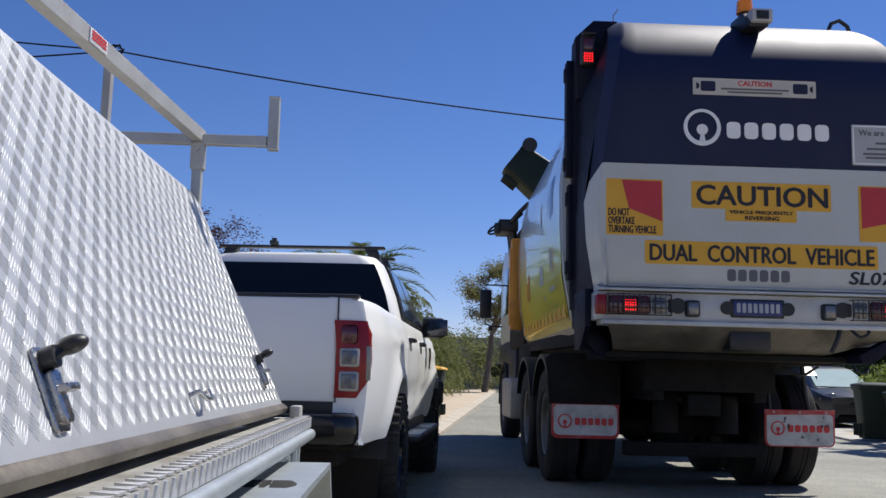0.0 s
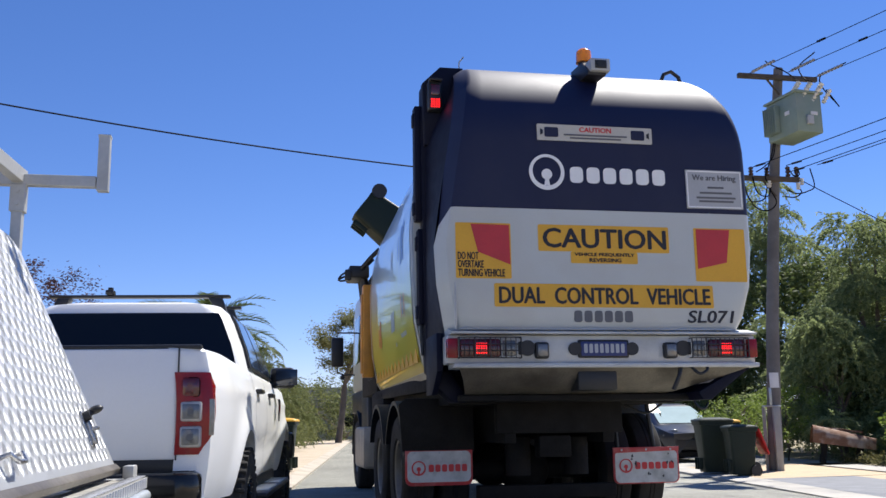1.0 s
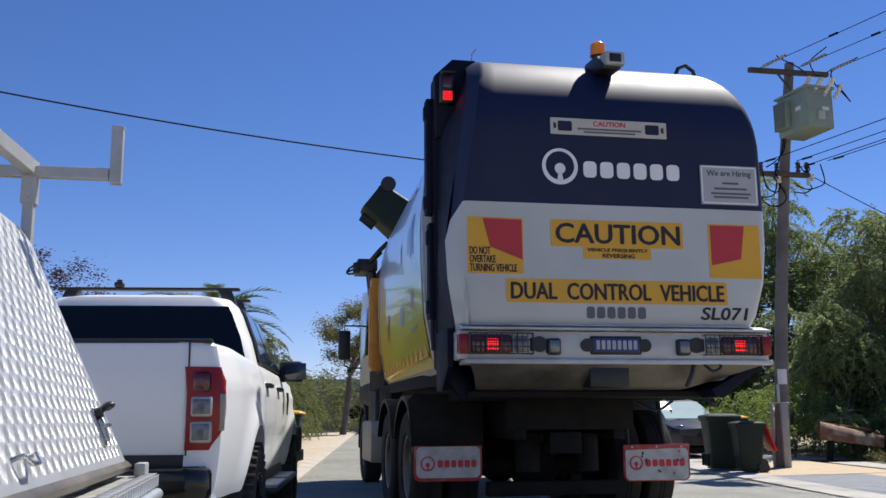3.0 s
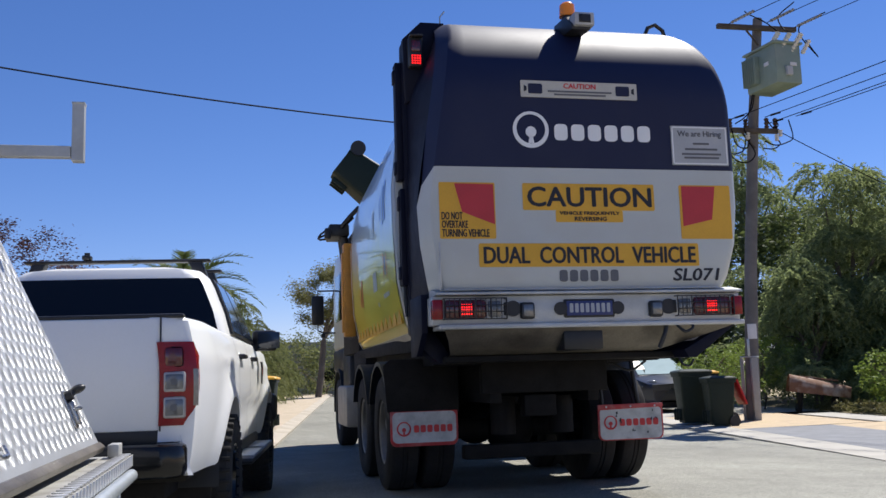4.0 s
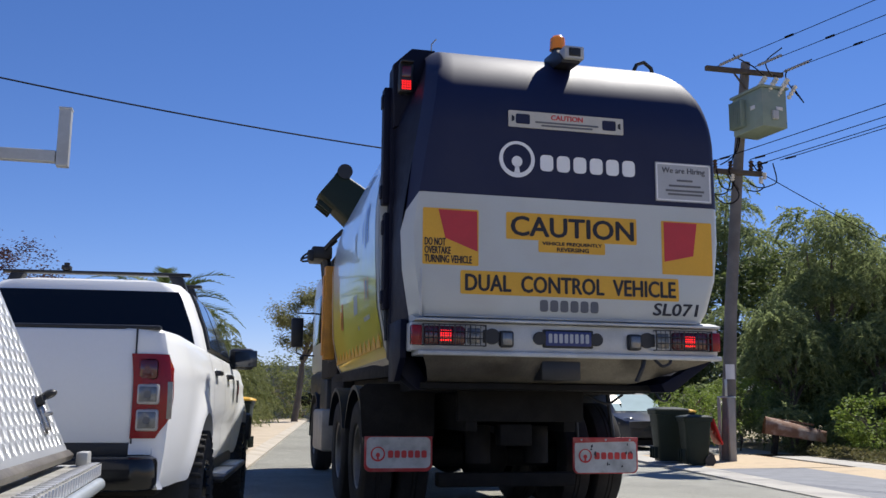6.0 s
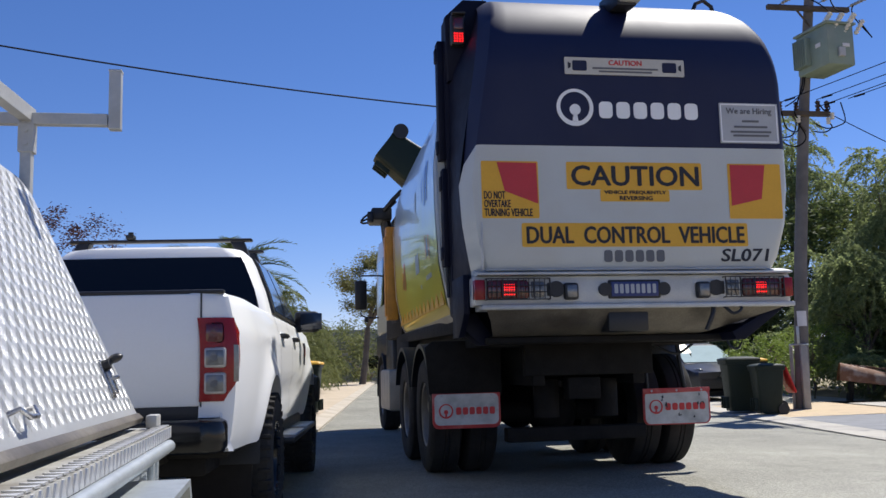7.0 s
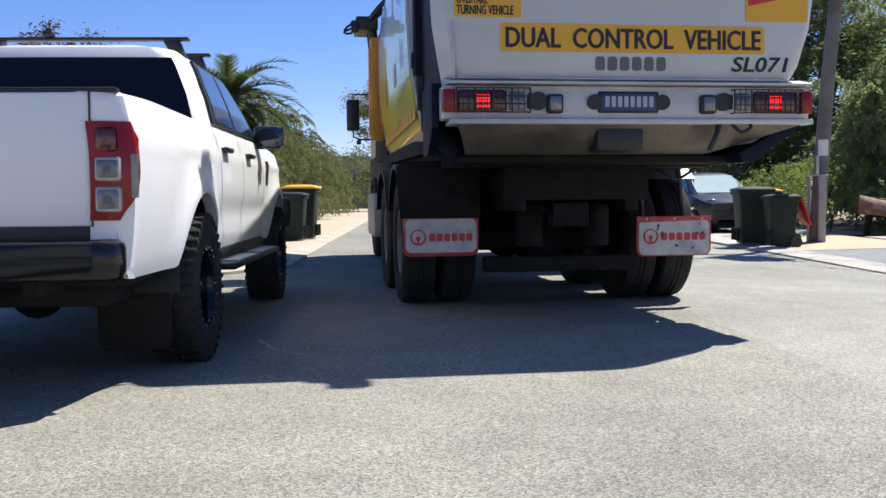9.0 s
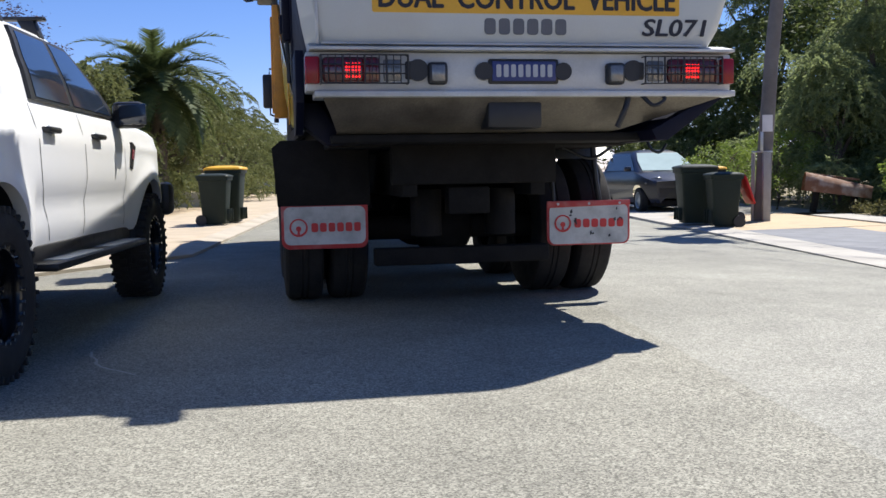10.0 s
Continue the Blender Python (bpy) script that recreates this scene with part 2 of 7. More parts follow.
M_SHADE = mat("silver_sunshade", (0.36, 0.46, 0.47), 0.8, metal=0.0, spec=0.05, vary=0.06, scale=4, bump=0.06, bump_scale=12)
M_BARK = mat("bark", (0.14, 0.11, 0.085), 0.95, vary=0.3, scale=3, bump=0.8, bump_scale=14)
M_RUST = mat("rusty_hull", (0.20, 0.095, 0.05), 0.85, vary=0.3, scale=3, stain=(0.45, 0.40, 0.33), stain_amount=0.8, stain_scale=3)
M_HOUSE = mat("pale_render_wall", (0.62, 0.60, 0.55), 0.9, vary=0.06)
M_ROOF = mat("grey_roof_sheet", (0.33, 0.32, 0.31), 0.6, vary=0.1)
M_LEAF_WILLOW = leaf_mat("weeping_leaf", (0.140, 0.182, 0.072), (0.350, 0.395, 0.175), 0.6, 0.55)
M_LEAF_DARK = leaf_mat("dark_leaf", (0.070, 0.100, 0.030), (0.170, 0.205, 0.065))
M_LEAF_HEDGE = leaf_mat("hedge_leaf", (0.105, 0.130, 0.045), (0.260, 0.275, 0.110))
M_LEAF_LIME = leaf_mat("bright_leaf", (0.14, 0.20, 0.035), (0.28, 0.36, 0.075))
M_LEAF_EUC = leaf_mat("gum_leaf", (0.139, 0.147, 0.054), (0.295, 0.279, 0.116))
M_LEAF_PURPLE = leaf_mat("purple_leaf", (0.046, 0.028, 0.034), (0.109, 0.062, 0.070))
M_PALM = leaf_mat("palm_leaf", (0.055, 0.085, 0.030), (0.150, 0.185, 0.070))
M_BLOSSOM = leaf_mat("red_blossom", (0.42, 0.02, 0.07), (0.65, 0.06, 0.16))
M_SPARSE = leaf_mat("low_plants", (0.09, 0.10, 0.035), (0.22, 0.19, 0.08))


# ---- building helpers ----
def finish(name, bm, material, smooth=True, angle=35):
    me = bpy.data.meshes.new(name)
    bmesh.ops.recalc_face_normals(bm, faces=bm.faces[:])
    if smooth:
        lim = radians(angle)
        for f in bm.faces:
            f.smooth = True
        for e in bm.edges:
            if len(e.link_faces) == 2 and e.calc_face_angle(0) > lim:
                e.smooth = False
    bm.to_mesh(me)
    bm.free()
    me.materials.append(material)
    return me


def part(name, bm, material, parent=None, label="", smooth=True, m=None):
    me = finish(name, bm, material, smooth) if isinstance(bm, bmesh.types.BMesh) else bm
    ob = new(name, me)
    if parent is not None:
        ob.parent = parent
    if m is not None:
        ob.matrix_basis = m
    if label:
        tagged(ob, label)
    return ob


def thing(name, m, label, category, group="", kind=""):
    ob = new(name)
    ob.matrix_basis = m
    ob.empty_display_size = 0.2
    return tagged(ob, label, category, group, kind)


def fresh():
    return bmesh.new()


def add_box(bm, x0, x1, y0, y1, z0, z1, bevel=0.0, m=None, seg=2):
    b = bmesh.new()
    bmesh.ops.create_cube(b, size=1.0, matrix=Matrix.LocRotScale(((x0 + x1) / 2, (y0 + y1) / 2, (z0 + z1) / 2), None, (abs(x1 - x0), abs(y1 - y0), abs(z1 - z0))))
    if bevel > 0:
        bmesh.ops.bevel(b, geom=b.edges[:], offset=bevel, segments=seg, affect="EDGES", profile=0.5)
    merge(bm, b, m)
    return bm


def merge(bm, b, m=None):
    if m is not None:
        bmesh.ops.transform(b, matrix=m, verts=b.verts[:])
    tmp = bpy.data.meshes.new("tmp")
    b.to_mesh(tmp)
    b.free()
    bm.from_mesh(tmp)
    bpy.data.meshes.remove(tmp)


def add_cyl(bm, p0, p1, r0, r1=None, n=16, caps=True):
    r1 = r0 if r1 is None else r1
    p0, p1 = Vector(p0), Vector(p1)
    d = p1 - p0
    q = d.to_track_quat("Z", "Y").to_matrix().to_4x4()
    rings = []
    for p, r in ((p0, r0), (p1, r1)):
        rings.append([bm.verts.new(p + q @ Vector((r * math.cos(2 * math.pi * i / n), r * math.sin(2 * math.pi * i / n), 0))) for i in range(n)])
    for i in range(n):
        bm.faces.new((rings[0][i], rings[0][(i + 1) % n], rings[1][(i + 1) % n], rings[1][i]))
    if caps:
        bm.faces.new(rings[0][::-1])
        bm.faces.new(rings[1])
    return bm


def add_tube(bm, pts, r, n=8, taper=None):
    pts = [Vector(p) for p in pts]
    rings = []
    for k, p in enumerate(pts):
        a = pts[max(0, k - 1)]
        c = pts[min(len(pts) - 1, k + 1)]
        q = (c - a).to_track_quat("Z", "Y").to_matrix()
        rr = r if taper is None else r + (taper - r) * k / (len(pts) - 1)
        rings.append([bm.verts.new(p + q @ Vector((rr * math.cos(2 * math.pi * i / n), rr * math.sin(2 * math.pi * i / n), 0))) for i in range(n)])
    for a, c in zip(rings, rings[1:]):
        for i in range(n):
            bm.faces.new((a[i], a[(i + 1) % n], c[(i + 1) % n], c[i]))
    bm.faces.new(rings[0][::-1])
    bm.faces.new(rings[-1])
    return bm


def spline(pts, n=6):
    """A smooth curve through the given points."""
    P = [Vector(p) for p in pts]
    P = [P[0] * 2 - P[1]] + P + [P[-1] * 2 - P[-2]]
    out = []
    for a, b, c, d in zip(P, P[1:], P[2:], P[3:]):
        for k in range(n):
            t = k / n
            out.append(0.5 * (2 * b + (c - a) * t + (2 * a - 5 * b + 4 * c - d) * t * t + (3 * b - a - 3 * c + d) * t ** 3))
    return out + [P[-2]]


def add_prism(bm, outline, lo, hi, axis="y", bevel=0.0):
    """A flat outline of (a, b) pairs pushed through from lo to hi along an axis."""
    def at(a, b, c):
        return {"y": (a, c, b), "x": (c, a, b), "z": (a, b, c)}[axis]
    b = bmesh.new()
    f = [b.verts.new(at(p, q, lo)) for p, q in outline]
    g = [b.verts.new(at(p, q, hi)) for p, q in outline]
    n = len(outline)
    b.faces.new(f)
    b.faces.new(g[::-1])
    for i in range(n):
        b.faces.new((f[i], g[i], g[(i + 1) % n], f[(i + 1) % n]))
    if bevel > 0:
        bmesh.ops.recalc_face_normals(b, faces=b.faces[:])
        bmesh.ops.bevel(b, geom=b.edges[:], offset=bevel, segments=2, affect="EDGES", profile=0.5)
    merge(bm, b)
    return bm


def add_grid(bm, rows):
    """Faces between rows of points."""
    vs = [[bm.verts.new(p) for p in r] for r in rows]
    for a, b in zip(vs, vs[1:]):
        for i in range(len(a) - 1):
            bm.faces.new((a[i], a[i + 1], b[i + 1], b[i]))
    return vs


def add_lathe(bm, profile, n=32, m=None):
    """Revolves (radius, height) pairs about the x axis: height runs along x."""
    b = bmesh.new()
    rings = []
    for r, h in profile:
        rings.append([b.verts.new((h, r * math.cos(2 * math.pi * i / n), r * math.sin(2 * math.pi * i / n))) for i in range(n)])
    for a, c in zip(rings, rings[1:]):
        for i in range(n):
            b.faces.new((a[i], a[(i + 1) % n], c[(i + 1) % n], c[i]))
    merge(bm, b, m)
    return bm


def rounded_rect(w, h, r, n=5, cx=0.0, cy=0.0):
    pts = []
    for sx, sy, a0 in ((1, 1, 0), (-1, 1, 90), (-1, -1, 180), (1, -1, 270)):
        for i in range(n + 1):
            a = radians(a0 + 90 * i / n)
            pts.append((cx + sx * (w / 2 - r) + r * math.cos(a), cy + sy * (h / 2 - r) + r * math.sin(a)))
    return pts


def letters(text, x0, x1, z0, z1, y, depth=0.004):
    """Built-in letters stretched into a rectangle of the plane y, facing -y."""
    cu = bpy.data.curves.new("letters", "FONT")
    cu.body = text
    cu.resolution_u = 3
    cu.align_x = "LEFT"
    tmp = bpy.data.objects.new("letters_tmp", cu)
    scene.collection.objects.link(tmp)
    me = bpy.data.meshes.new_from_object(tmp.evaluated_get(bpy.context.evaluated_depsgraph_get()))
    bpy.data.objects.remove(tmp)
    bpy.data.curves.remove(cu)
    b = bmesh.new()
    b.from_mesh(me)
    bpy.data.meshes.remove(me)
    xs = [v.co.x for v in b.verts]
    ys = [v.co.y for v in b.verts]
    ax, bx, ay, by = min(xs), max(xs), min(ys), max(ys)
    r = bmesh.ops.extrude_face_region(b, geom=b.faces[:])
    up = [g for g in r["geom"] if isinstance(g, bmesh.types.BMVert)]
    for v in b.verts:
        v.co = Vector((x0 + (v.co.x - ax) / (bx - ax) * (x1 - x0), y, z0 + (v.co.y - ay) / (by - ay) * (z1 - z0)))
    for v in up:
        v.co.y -= depth
    return b


def bold(b, amount):
    """Copies of the letters set slightly beside themselves, for a heavier weight."""
    first = b.copy()
    for dx, dz, dy in ((1, 0, 0.0004), (0.5, 0.35, 0.0008), (0.5, -0.35, 0.0012)):
        c = first.copy()
        bmesh.ops.translate(c, vec=(amount * dx, -dy, amount * dz), verts=c.verts[:])
        merge(b, c)
    first.free()
    return b


# ---- ground, road, kerbs ----
def kerb_left(y):
    if y > 6:
        return -2.06 + 0.112 * (y - 7.3)
    if y > 2.4:
        return -2.206 - 0.75 * (6 - y)
    return -4.906 + 0.05 * (y - 2.4)


def kerb_right(y):
    return 4.42 + 0.172 * (y - 2.0) if y > -30 else 4.42 + 0.172 * -32


def road_z(x, y):
    """Cross-fall: level in the middle, falling gently to the far kerb."""
    return -0.021 * max(0.0, x - 1.4)


bm = fresh()
add_grid(bm, [[(x, y, -0.22) for x in (-1500, -60, 0, 60, 1500)] for y in (-1500, -60, 0, 60, 1500)])
tagged(part("ground", bm, M_GRASSY), "dry grassy ground reaching to the horizon", "ground", kind="structure")

YS = [-60, -40, -25, -16, -10, -6, -3, 0, 2.4, 4, 6, 9, 12, 16, 20, 26, 34, 45, 60, 80]
bm = fresh()
rows = []
for y in YS:
    a, b = kerb_left(y) - 0.1, kerb_right(y) + 0.1
    rows.append([(a + (b - a) * i / 14, y, road_z(a + (b - a) * i / 14, y)) for i in range(15)])
add_grid(bm, rows)
road = tagged(part("road", bm, M_ROAD), "pale grey chip-seal asphalt road", "road", kind="structure")

# smoother overlay on the far half of the road, with a straight joint along the far kerb
bm = fresh()
rows = []
for y in YS:
    a, b = 0.78 + 0.10 * y + 0.012 * math.sin(y * 3), kerb_right(y) + 0.08
    rows.append([(a, y, road_z(a, y) - 0.003)] + [(x, y, road_z(x, y) + 0.004) for x in [a + 0.10 + (b - a - 0.10) * i / 12 for i in range(13)]])
add_grid(bm, rows)
tagged(part("road_overlay", bm, M_ROAD2), "smoother pale asphalt overlay on the road", "road", kind="structure")

# fine crack in the near lane
bm = fresh()
rnd = random.Random(4)
px, py = -2.30, -0.22
for i in range(16):
    nx, ny = px + 0.012 + 0.02 * (i > 9) + rnd.uniform(-0.012, 0.012), py - 0.045
    w = 0.006 + 0.004 * rnd.random()
    add_grid(bm, [[(px - w, py, 0.005), (px + w, py, 0.005)], [(nx - w, ny, 0.005), (nx + w, ny, 0.005)]])
    px, py = nx, ny
tagged(part("road_crack", bm, M_CONC), "pale sealed crack in the asphalt", "crack", kind="structure")


def strip(name, f0, f1, z0, z1, material, label, ys=YS, slope=None):
    bm = fresh()
    r = []
    for y in ys:
        a, b = f0(y), f1(y)
        r.append([(a, y, -0.3), (a, y, z0), (b, y, z1), (b, y, -0.3)])
    add_grid(bm, r)
    return tagged(part(name, bm, material, smooth=False), label, name.split("_")[0], kind="structure")


strip("kerb_left", lambda y: kerb_left(y) - 0.30, kerb_left, 0.075, 0.035, M_KERB, "low mountable concrete kerb")
strip("kerb_right", kerb_right, lambda y: kerb_right(y) + 0.55, -0.05, -0.035, M_CONC, "flush pale concrete kerb strip")
YL = [-60, -25, -6, 2.4, 6, 9, 13, 17, 24, 34, 50, 80]
strip("pavement_left", lambda y: kerb_left(y) - 2.6, lambda y: kerb_left(y) - 0.303, 0.06, 0.07, M_PATH, "pale concrete footpath beside the kerb", YL)
strip("verge_left", lambda y: kerb_left(y) - 14, lambda y: kerb_left(y) - 2.603, 0.06, 0.055, M_SAND, "dry sandy verge with sparse grass", YL)
strip("driveway_right", lambda y: kerb_right(y) + 0.553, lambda y: kerb_right(y) + 2.3, -0.035, -0.03, M_PAVE, "grey paved driveway apron", [0.5, 3, 5.5, 8.2])
strip("verge_right", lambda y: kerb_right(y) + 0.553, lambda y: kerb_right(y) + 3.2, -0.035, -0.02, M_SAND, "yellow sandy verge around the pole", [8.203, 10, 13])
strip("verge_near", lambda y: kerb_right(y) + 2.303, lambda y: kerb_right(y) + 3.4, -0.03, -0.02, M_SAND, "pale sandy strip beside the driveway", [0.5, 3, 5.5, 8.2])
strip("verge_behind", lambda y: kerb_right(y) + 0.553, lambda y: kerb_right(y) + 30, -0.035, -0.02, M_SAND, "dry sandy roadside verge", [-60, -20, -6, 0.497])
strip("drive_far", lambda y: kerb_right(y) + 0.553, lambda y: kerb_right(y) + 4.4, -0.035, -0.02, M_CONC, "pale concrete driveway under the parked car", [13.003, 16, 20, 24])
strip("path_right", lambda y: kerb_right(y) + 3.403, lambda y: kerb_right(y) + 4.3, -0.02, -0.02, M_CONC, "pale concrete footpath", [0.5, 4, 8.2, 12])
strip("garden_right", lambda y: kerb_right(y) + 4.403, lambda y: kerb_right(y) + 40, -0.02, 0.1, M_GRASSY, "shaded leaf-littered garden soil", [0.5, 8, 14, 24, 45])
strip("verge_far", lambda y: kerb_right(y) + 0.553, lambda y: kerb_right(y) + 4.4, -0.035, -0.02, M_SAND, "dry sandy verge farther along the road", [24.003, 34, 60, 80])


# ---- wheels ----
def tyre_mesh(r, w, rim_r, n=40):
    bm = fresh()
    h = w / 2
    prof = [(rim_r, -h * 0.78), (rim_r + 0.02, -h * 0.95), (rim_r + (r - rim_r) * 0.5, -h * 1.02), (r - 0.035, -h * 0.96), (r - 0.008, -h * 0.82), (r, -h * 0.6), (r, -h * 0.2), (r - 0.008, -h * 0.17), (r - 0.008, -h * 0.1), (r, -h * 0.07), (r, h * 0.07), (r - 0.008, h * 0.1), (r - 0.008, h * 0.17), (r, h * 0.2), (r, h * 0.6), (r - 0.008, h * 0.82), (r - 0.035, h * 0.96), (rim_r + (r - rim_r) * 0.5, h * 1.02), (rim_r + 0.02, h * 0.95), (rim_r, h * 0.78)]
    add_lathe(bm, prof, n)
    return finish("tyre", bm, M_RUBBER)


def rim_mesh(rim_r, w, spokes, material):
    """Dished wheel with spokes; the outer side is +x."""
    bm = fresh()
    h = w / 2
    add_lathe(bm, [(rim_r, -h * 0.75), (rim_r - 0.02, -h * 0.6), (rim_r - 0.035, h * 0.35), (rim_r - 0.02, h * 0.78), (rim_r + 0.008, h * 0.86), (rim_r, h * 0.7)], 40)
    add_lathe(bm, [(rim_r - 0.03, -h * 0.2), (0.0, -h * 0.2)], 40)
    add_lathe(bm, [(0.085, -h * 0.2), (0.085, h * 0.42), (0.06, h * 0.55), (0.0, h * 0.55)], 24)
    for k in range(spokes):
        rot = Matrix.Rotation(2 * math.pi * k / spokes, 4, "X")
        b = fresh()
        add_box(b, h * 0.18, h * 0.52, -0.030, 0.030, 0.06, rim_r - 0.02, 0.012)
        for v in b.verts:
            if v.co.z > 0.15:
                v.co.y *= 1.5
                v.co.x -= 0.012
        merge(bm, b, rot)
    return finish("rim", bm, material)


# ---- white dual-cab ute ----
UTE = pose(-3.465, -0.81, 0, 0, 0, -5.7)
ute = thing("pickup_truck", UTE, "white dual-cab pickup ute with black roof bars, parked at the kerb", "pickup truck")
AX = (0.0, 3.22)
WR = 0.405


def ute_half(v):
    if v < -0.6:
        return 0.875 - 0.055 * ((-0.6 - v) / 0.46) ** 2
    if v > 3.4:
        return 0.875 - 0.16 * ((v - 3.4) / 0.8) ** 2
    return 0.875


def ute_side(v, z, flare=True):
    u = ute_half(v) + 0.02 - 0.055 * abs((z - 1.0) / 0.34) ** 2.2 * (1 if z > 1.0 else 0.55)
    # shoulder crease and lower door tuck
    u += 0.010 * math.exp(-((z - 1.16) / 0.03) ** 2)
    u -= 0.02 * math.exp(-((z - 0.80) / 0.08) ** 2) * (1 if 0.6 < v < 2.6 else 0.0)
    for a in AX:
        d = math.hypot(v - a, z - 0.44) - 0.47
        if flare and d > -0.03:
            u += 0.046 * math.exp(-(max(d, 0) / 0.13) ** 2)
    return u


def ute_top(v):
    if v < 0.48:
        return 1.345 - 0.01 * (v + 1.1)
    if v < 2.5:
        return 1.33
    return 1.33 - 0.10 * ((v - 2.5) / 1.6) ** 1.6


def ute_bottom(v):
    z = 0.56
    if v < -0.5:
        z = 0.55 - 0.01 * min(1, (-0.5 - v) / 0.5)
    for a in AX:
        d = abs(v - a)
        if d < 0.485:
            z = max(z, 0.44 + math.sqrt(0.485 ** 2 - d ** 2))
    return z


CORNER = [(-1.128, 0.665), (-1.126, 0.72), (-1.115, 0.775), (-1.095, 0.815), (-1.075, 0.838)]


def corner_u(u, z):
    return u - 0.04 * abs((z - 1.0) / 0.34) ** 2.2 * (1 if z > 1.0 else 0.5)


for s in (1, -1):
    bm = fresh()
    rows = []
    for v, u in CORNER:
        zb = 0.545 if u > 0.80 else 0.72
        col = [(s * (u - 0.05), v + 0.05, zb + 0.005), (s * (u - 0.01), v, zb)]
        col += [(s * corner_u(u, zb + (1.345 - zb) * i / 16), v, zb + (1.345 - zb) * i / 16) for i in range(1, 17)]
        col += [(s * (u - 0.06), v + 0.01, 1.363), (s * (u - 0.08), v + 0.05, 1.365)]
        rows.append(col)
    for v in [-1.04 + 0.04 * i for i in range(127)]:
        b0, t0 = ute_bottom(v), ute_top(v)
        col = [(s * (ute_side(v, b0) - 0.07), v, b0 + 0.01), (s * (ute_side(v, b0) - 0.004), v, b0)]
        for i in range(1, 17):
            z = b0 + (t0 - b0) * i / 16
            col.append((s * ute_side(v, z), v, z))
        inset = 0.05 if v < 0.48 else 0.09
        col.append((s * (ute_side(v, t0) - 0.02), v, t0 + 0.018))
        col.append((s * (ute_side(v, t0) - inset), v, t0 + 0.02))
        rows.append(col)
    add_grid(bm, rows)
    part("body_side", bm, M_WHITE, ute)

# bonnet, nose and floor
bm = fresh()
rows = []
for v in [2.35 + 0.1 * i for i in range(18)]:
    t0 = ute_top(v)
    w = ute_side(v, t0) - 0.08
    rows.append([(w * k / 6, v, t0 + 0.02 + 0.03 * (1 - (k / 6) ** 2)) for k in range(-6, 7)])
add_grid(bm, rows)
part("bonnet", bm, M_WHITE, ute)
bm = fresh()
add_box(bm, -0.74, 0.74, 3.90, 4.06, 0.55, 1.22, 0.05)
part("front_fascia", bm, M_WHITE, ute)
bm = fresh()
add_box(bm, -0.78, 0.78, -0.95, 3.95, 0.50, 0.62, 0.02)
add_box(bm, -0.66, 0.66, -0.9, 3.9, 0.40, 0.52, 0.03)
add_cyl(bm, (-0.75, 0, 0.40), (0.75, 0, 0.40), 0.06)
add_cyl(bm, (0, 0, 0.40), (0, -0.01, 0.40), 0.16)
for s in (-1, 1):
    add_box(bm, s * 0.42 - 0.04, s * 0.42 + 0.04, -1.2, 3.8, 0.48, 0.60, 0.01)
part("underbody", bm, M_CHASSIS, ute)
for a in AX:
    for s in (-1, 1):
        bm = fresh()
        pts = [(a + 0.5 * math.cos(radians(t)), 0.44 + 0.5 * math.sin(radians(t))) for t in range(-10, 191, 12)]
        add_grid(bm, [[(s * 0.55, p, q), (s * 0.89, p, q)] for p, q in pts])
        add_grid(bm, [[(s * 0.55, p, q), (s * 0.55, a, 0.44)] for p, q in pts])
        part("wheel_liner", bm, M_BLACK, ute)

for s in (-1, 1):
    bm = fresh()
    add_prism(bm, [(s * 0.46, 0.74), (s * 0.84, 0.74), (s * 0.85, 0.62), (s * 0.835, 0.17), (s * 0.815, 0.13), (s * 0.50, 0.13), (s * 0.47, 0.17)], -0.475, -0.460, "y", 0.005)
    part("mud_flap", bm, M_CHASSIS, ute, "black rubber mud flap")

M_LENSRIM = mat("silver_lens_rim", (0.42, 0.41, 0.40), 0.35, metal=0.3, vary=0.1, scale=40)
# tray bed: tailgate, tonneau cover
bm = fresh()
add_box(bm, -0.665, 0.665, -1.13, -1.07, 0.775, 1.36, 0.018)
tailgate = part("tailgate", bm, M_WHITE, ute)
for s in (-1, 1):
    bm = fresh()
    add_box(bm, s * 0.663, s * 0.671, -1.134, -1.07, 0.775, 1.362)
    part("tailgate_seam", bm, M_BLACK, tailgate)
bm = fresh()
add_box(bm, -0.775, 0.775, -1.08, 0.46, 1.33, 1.366, 0.012)
part("tonneau_cover", bm, M_BLACK, ute)
bm = fresh()
add_box(bm, -0.78, 0.78, -1.12, -1.06, 1.358, 1.380, 0.008)
part("tailgate_cap", bm, M_BLACK, ute)
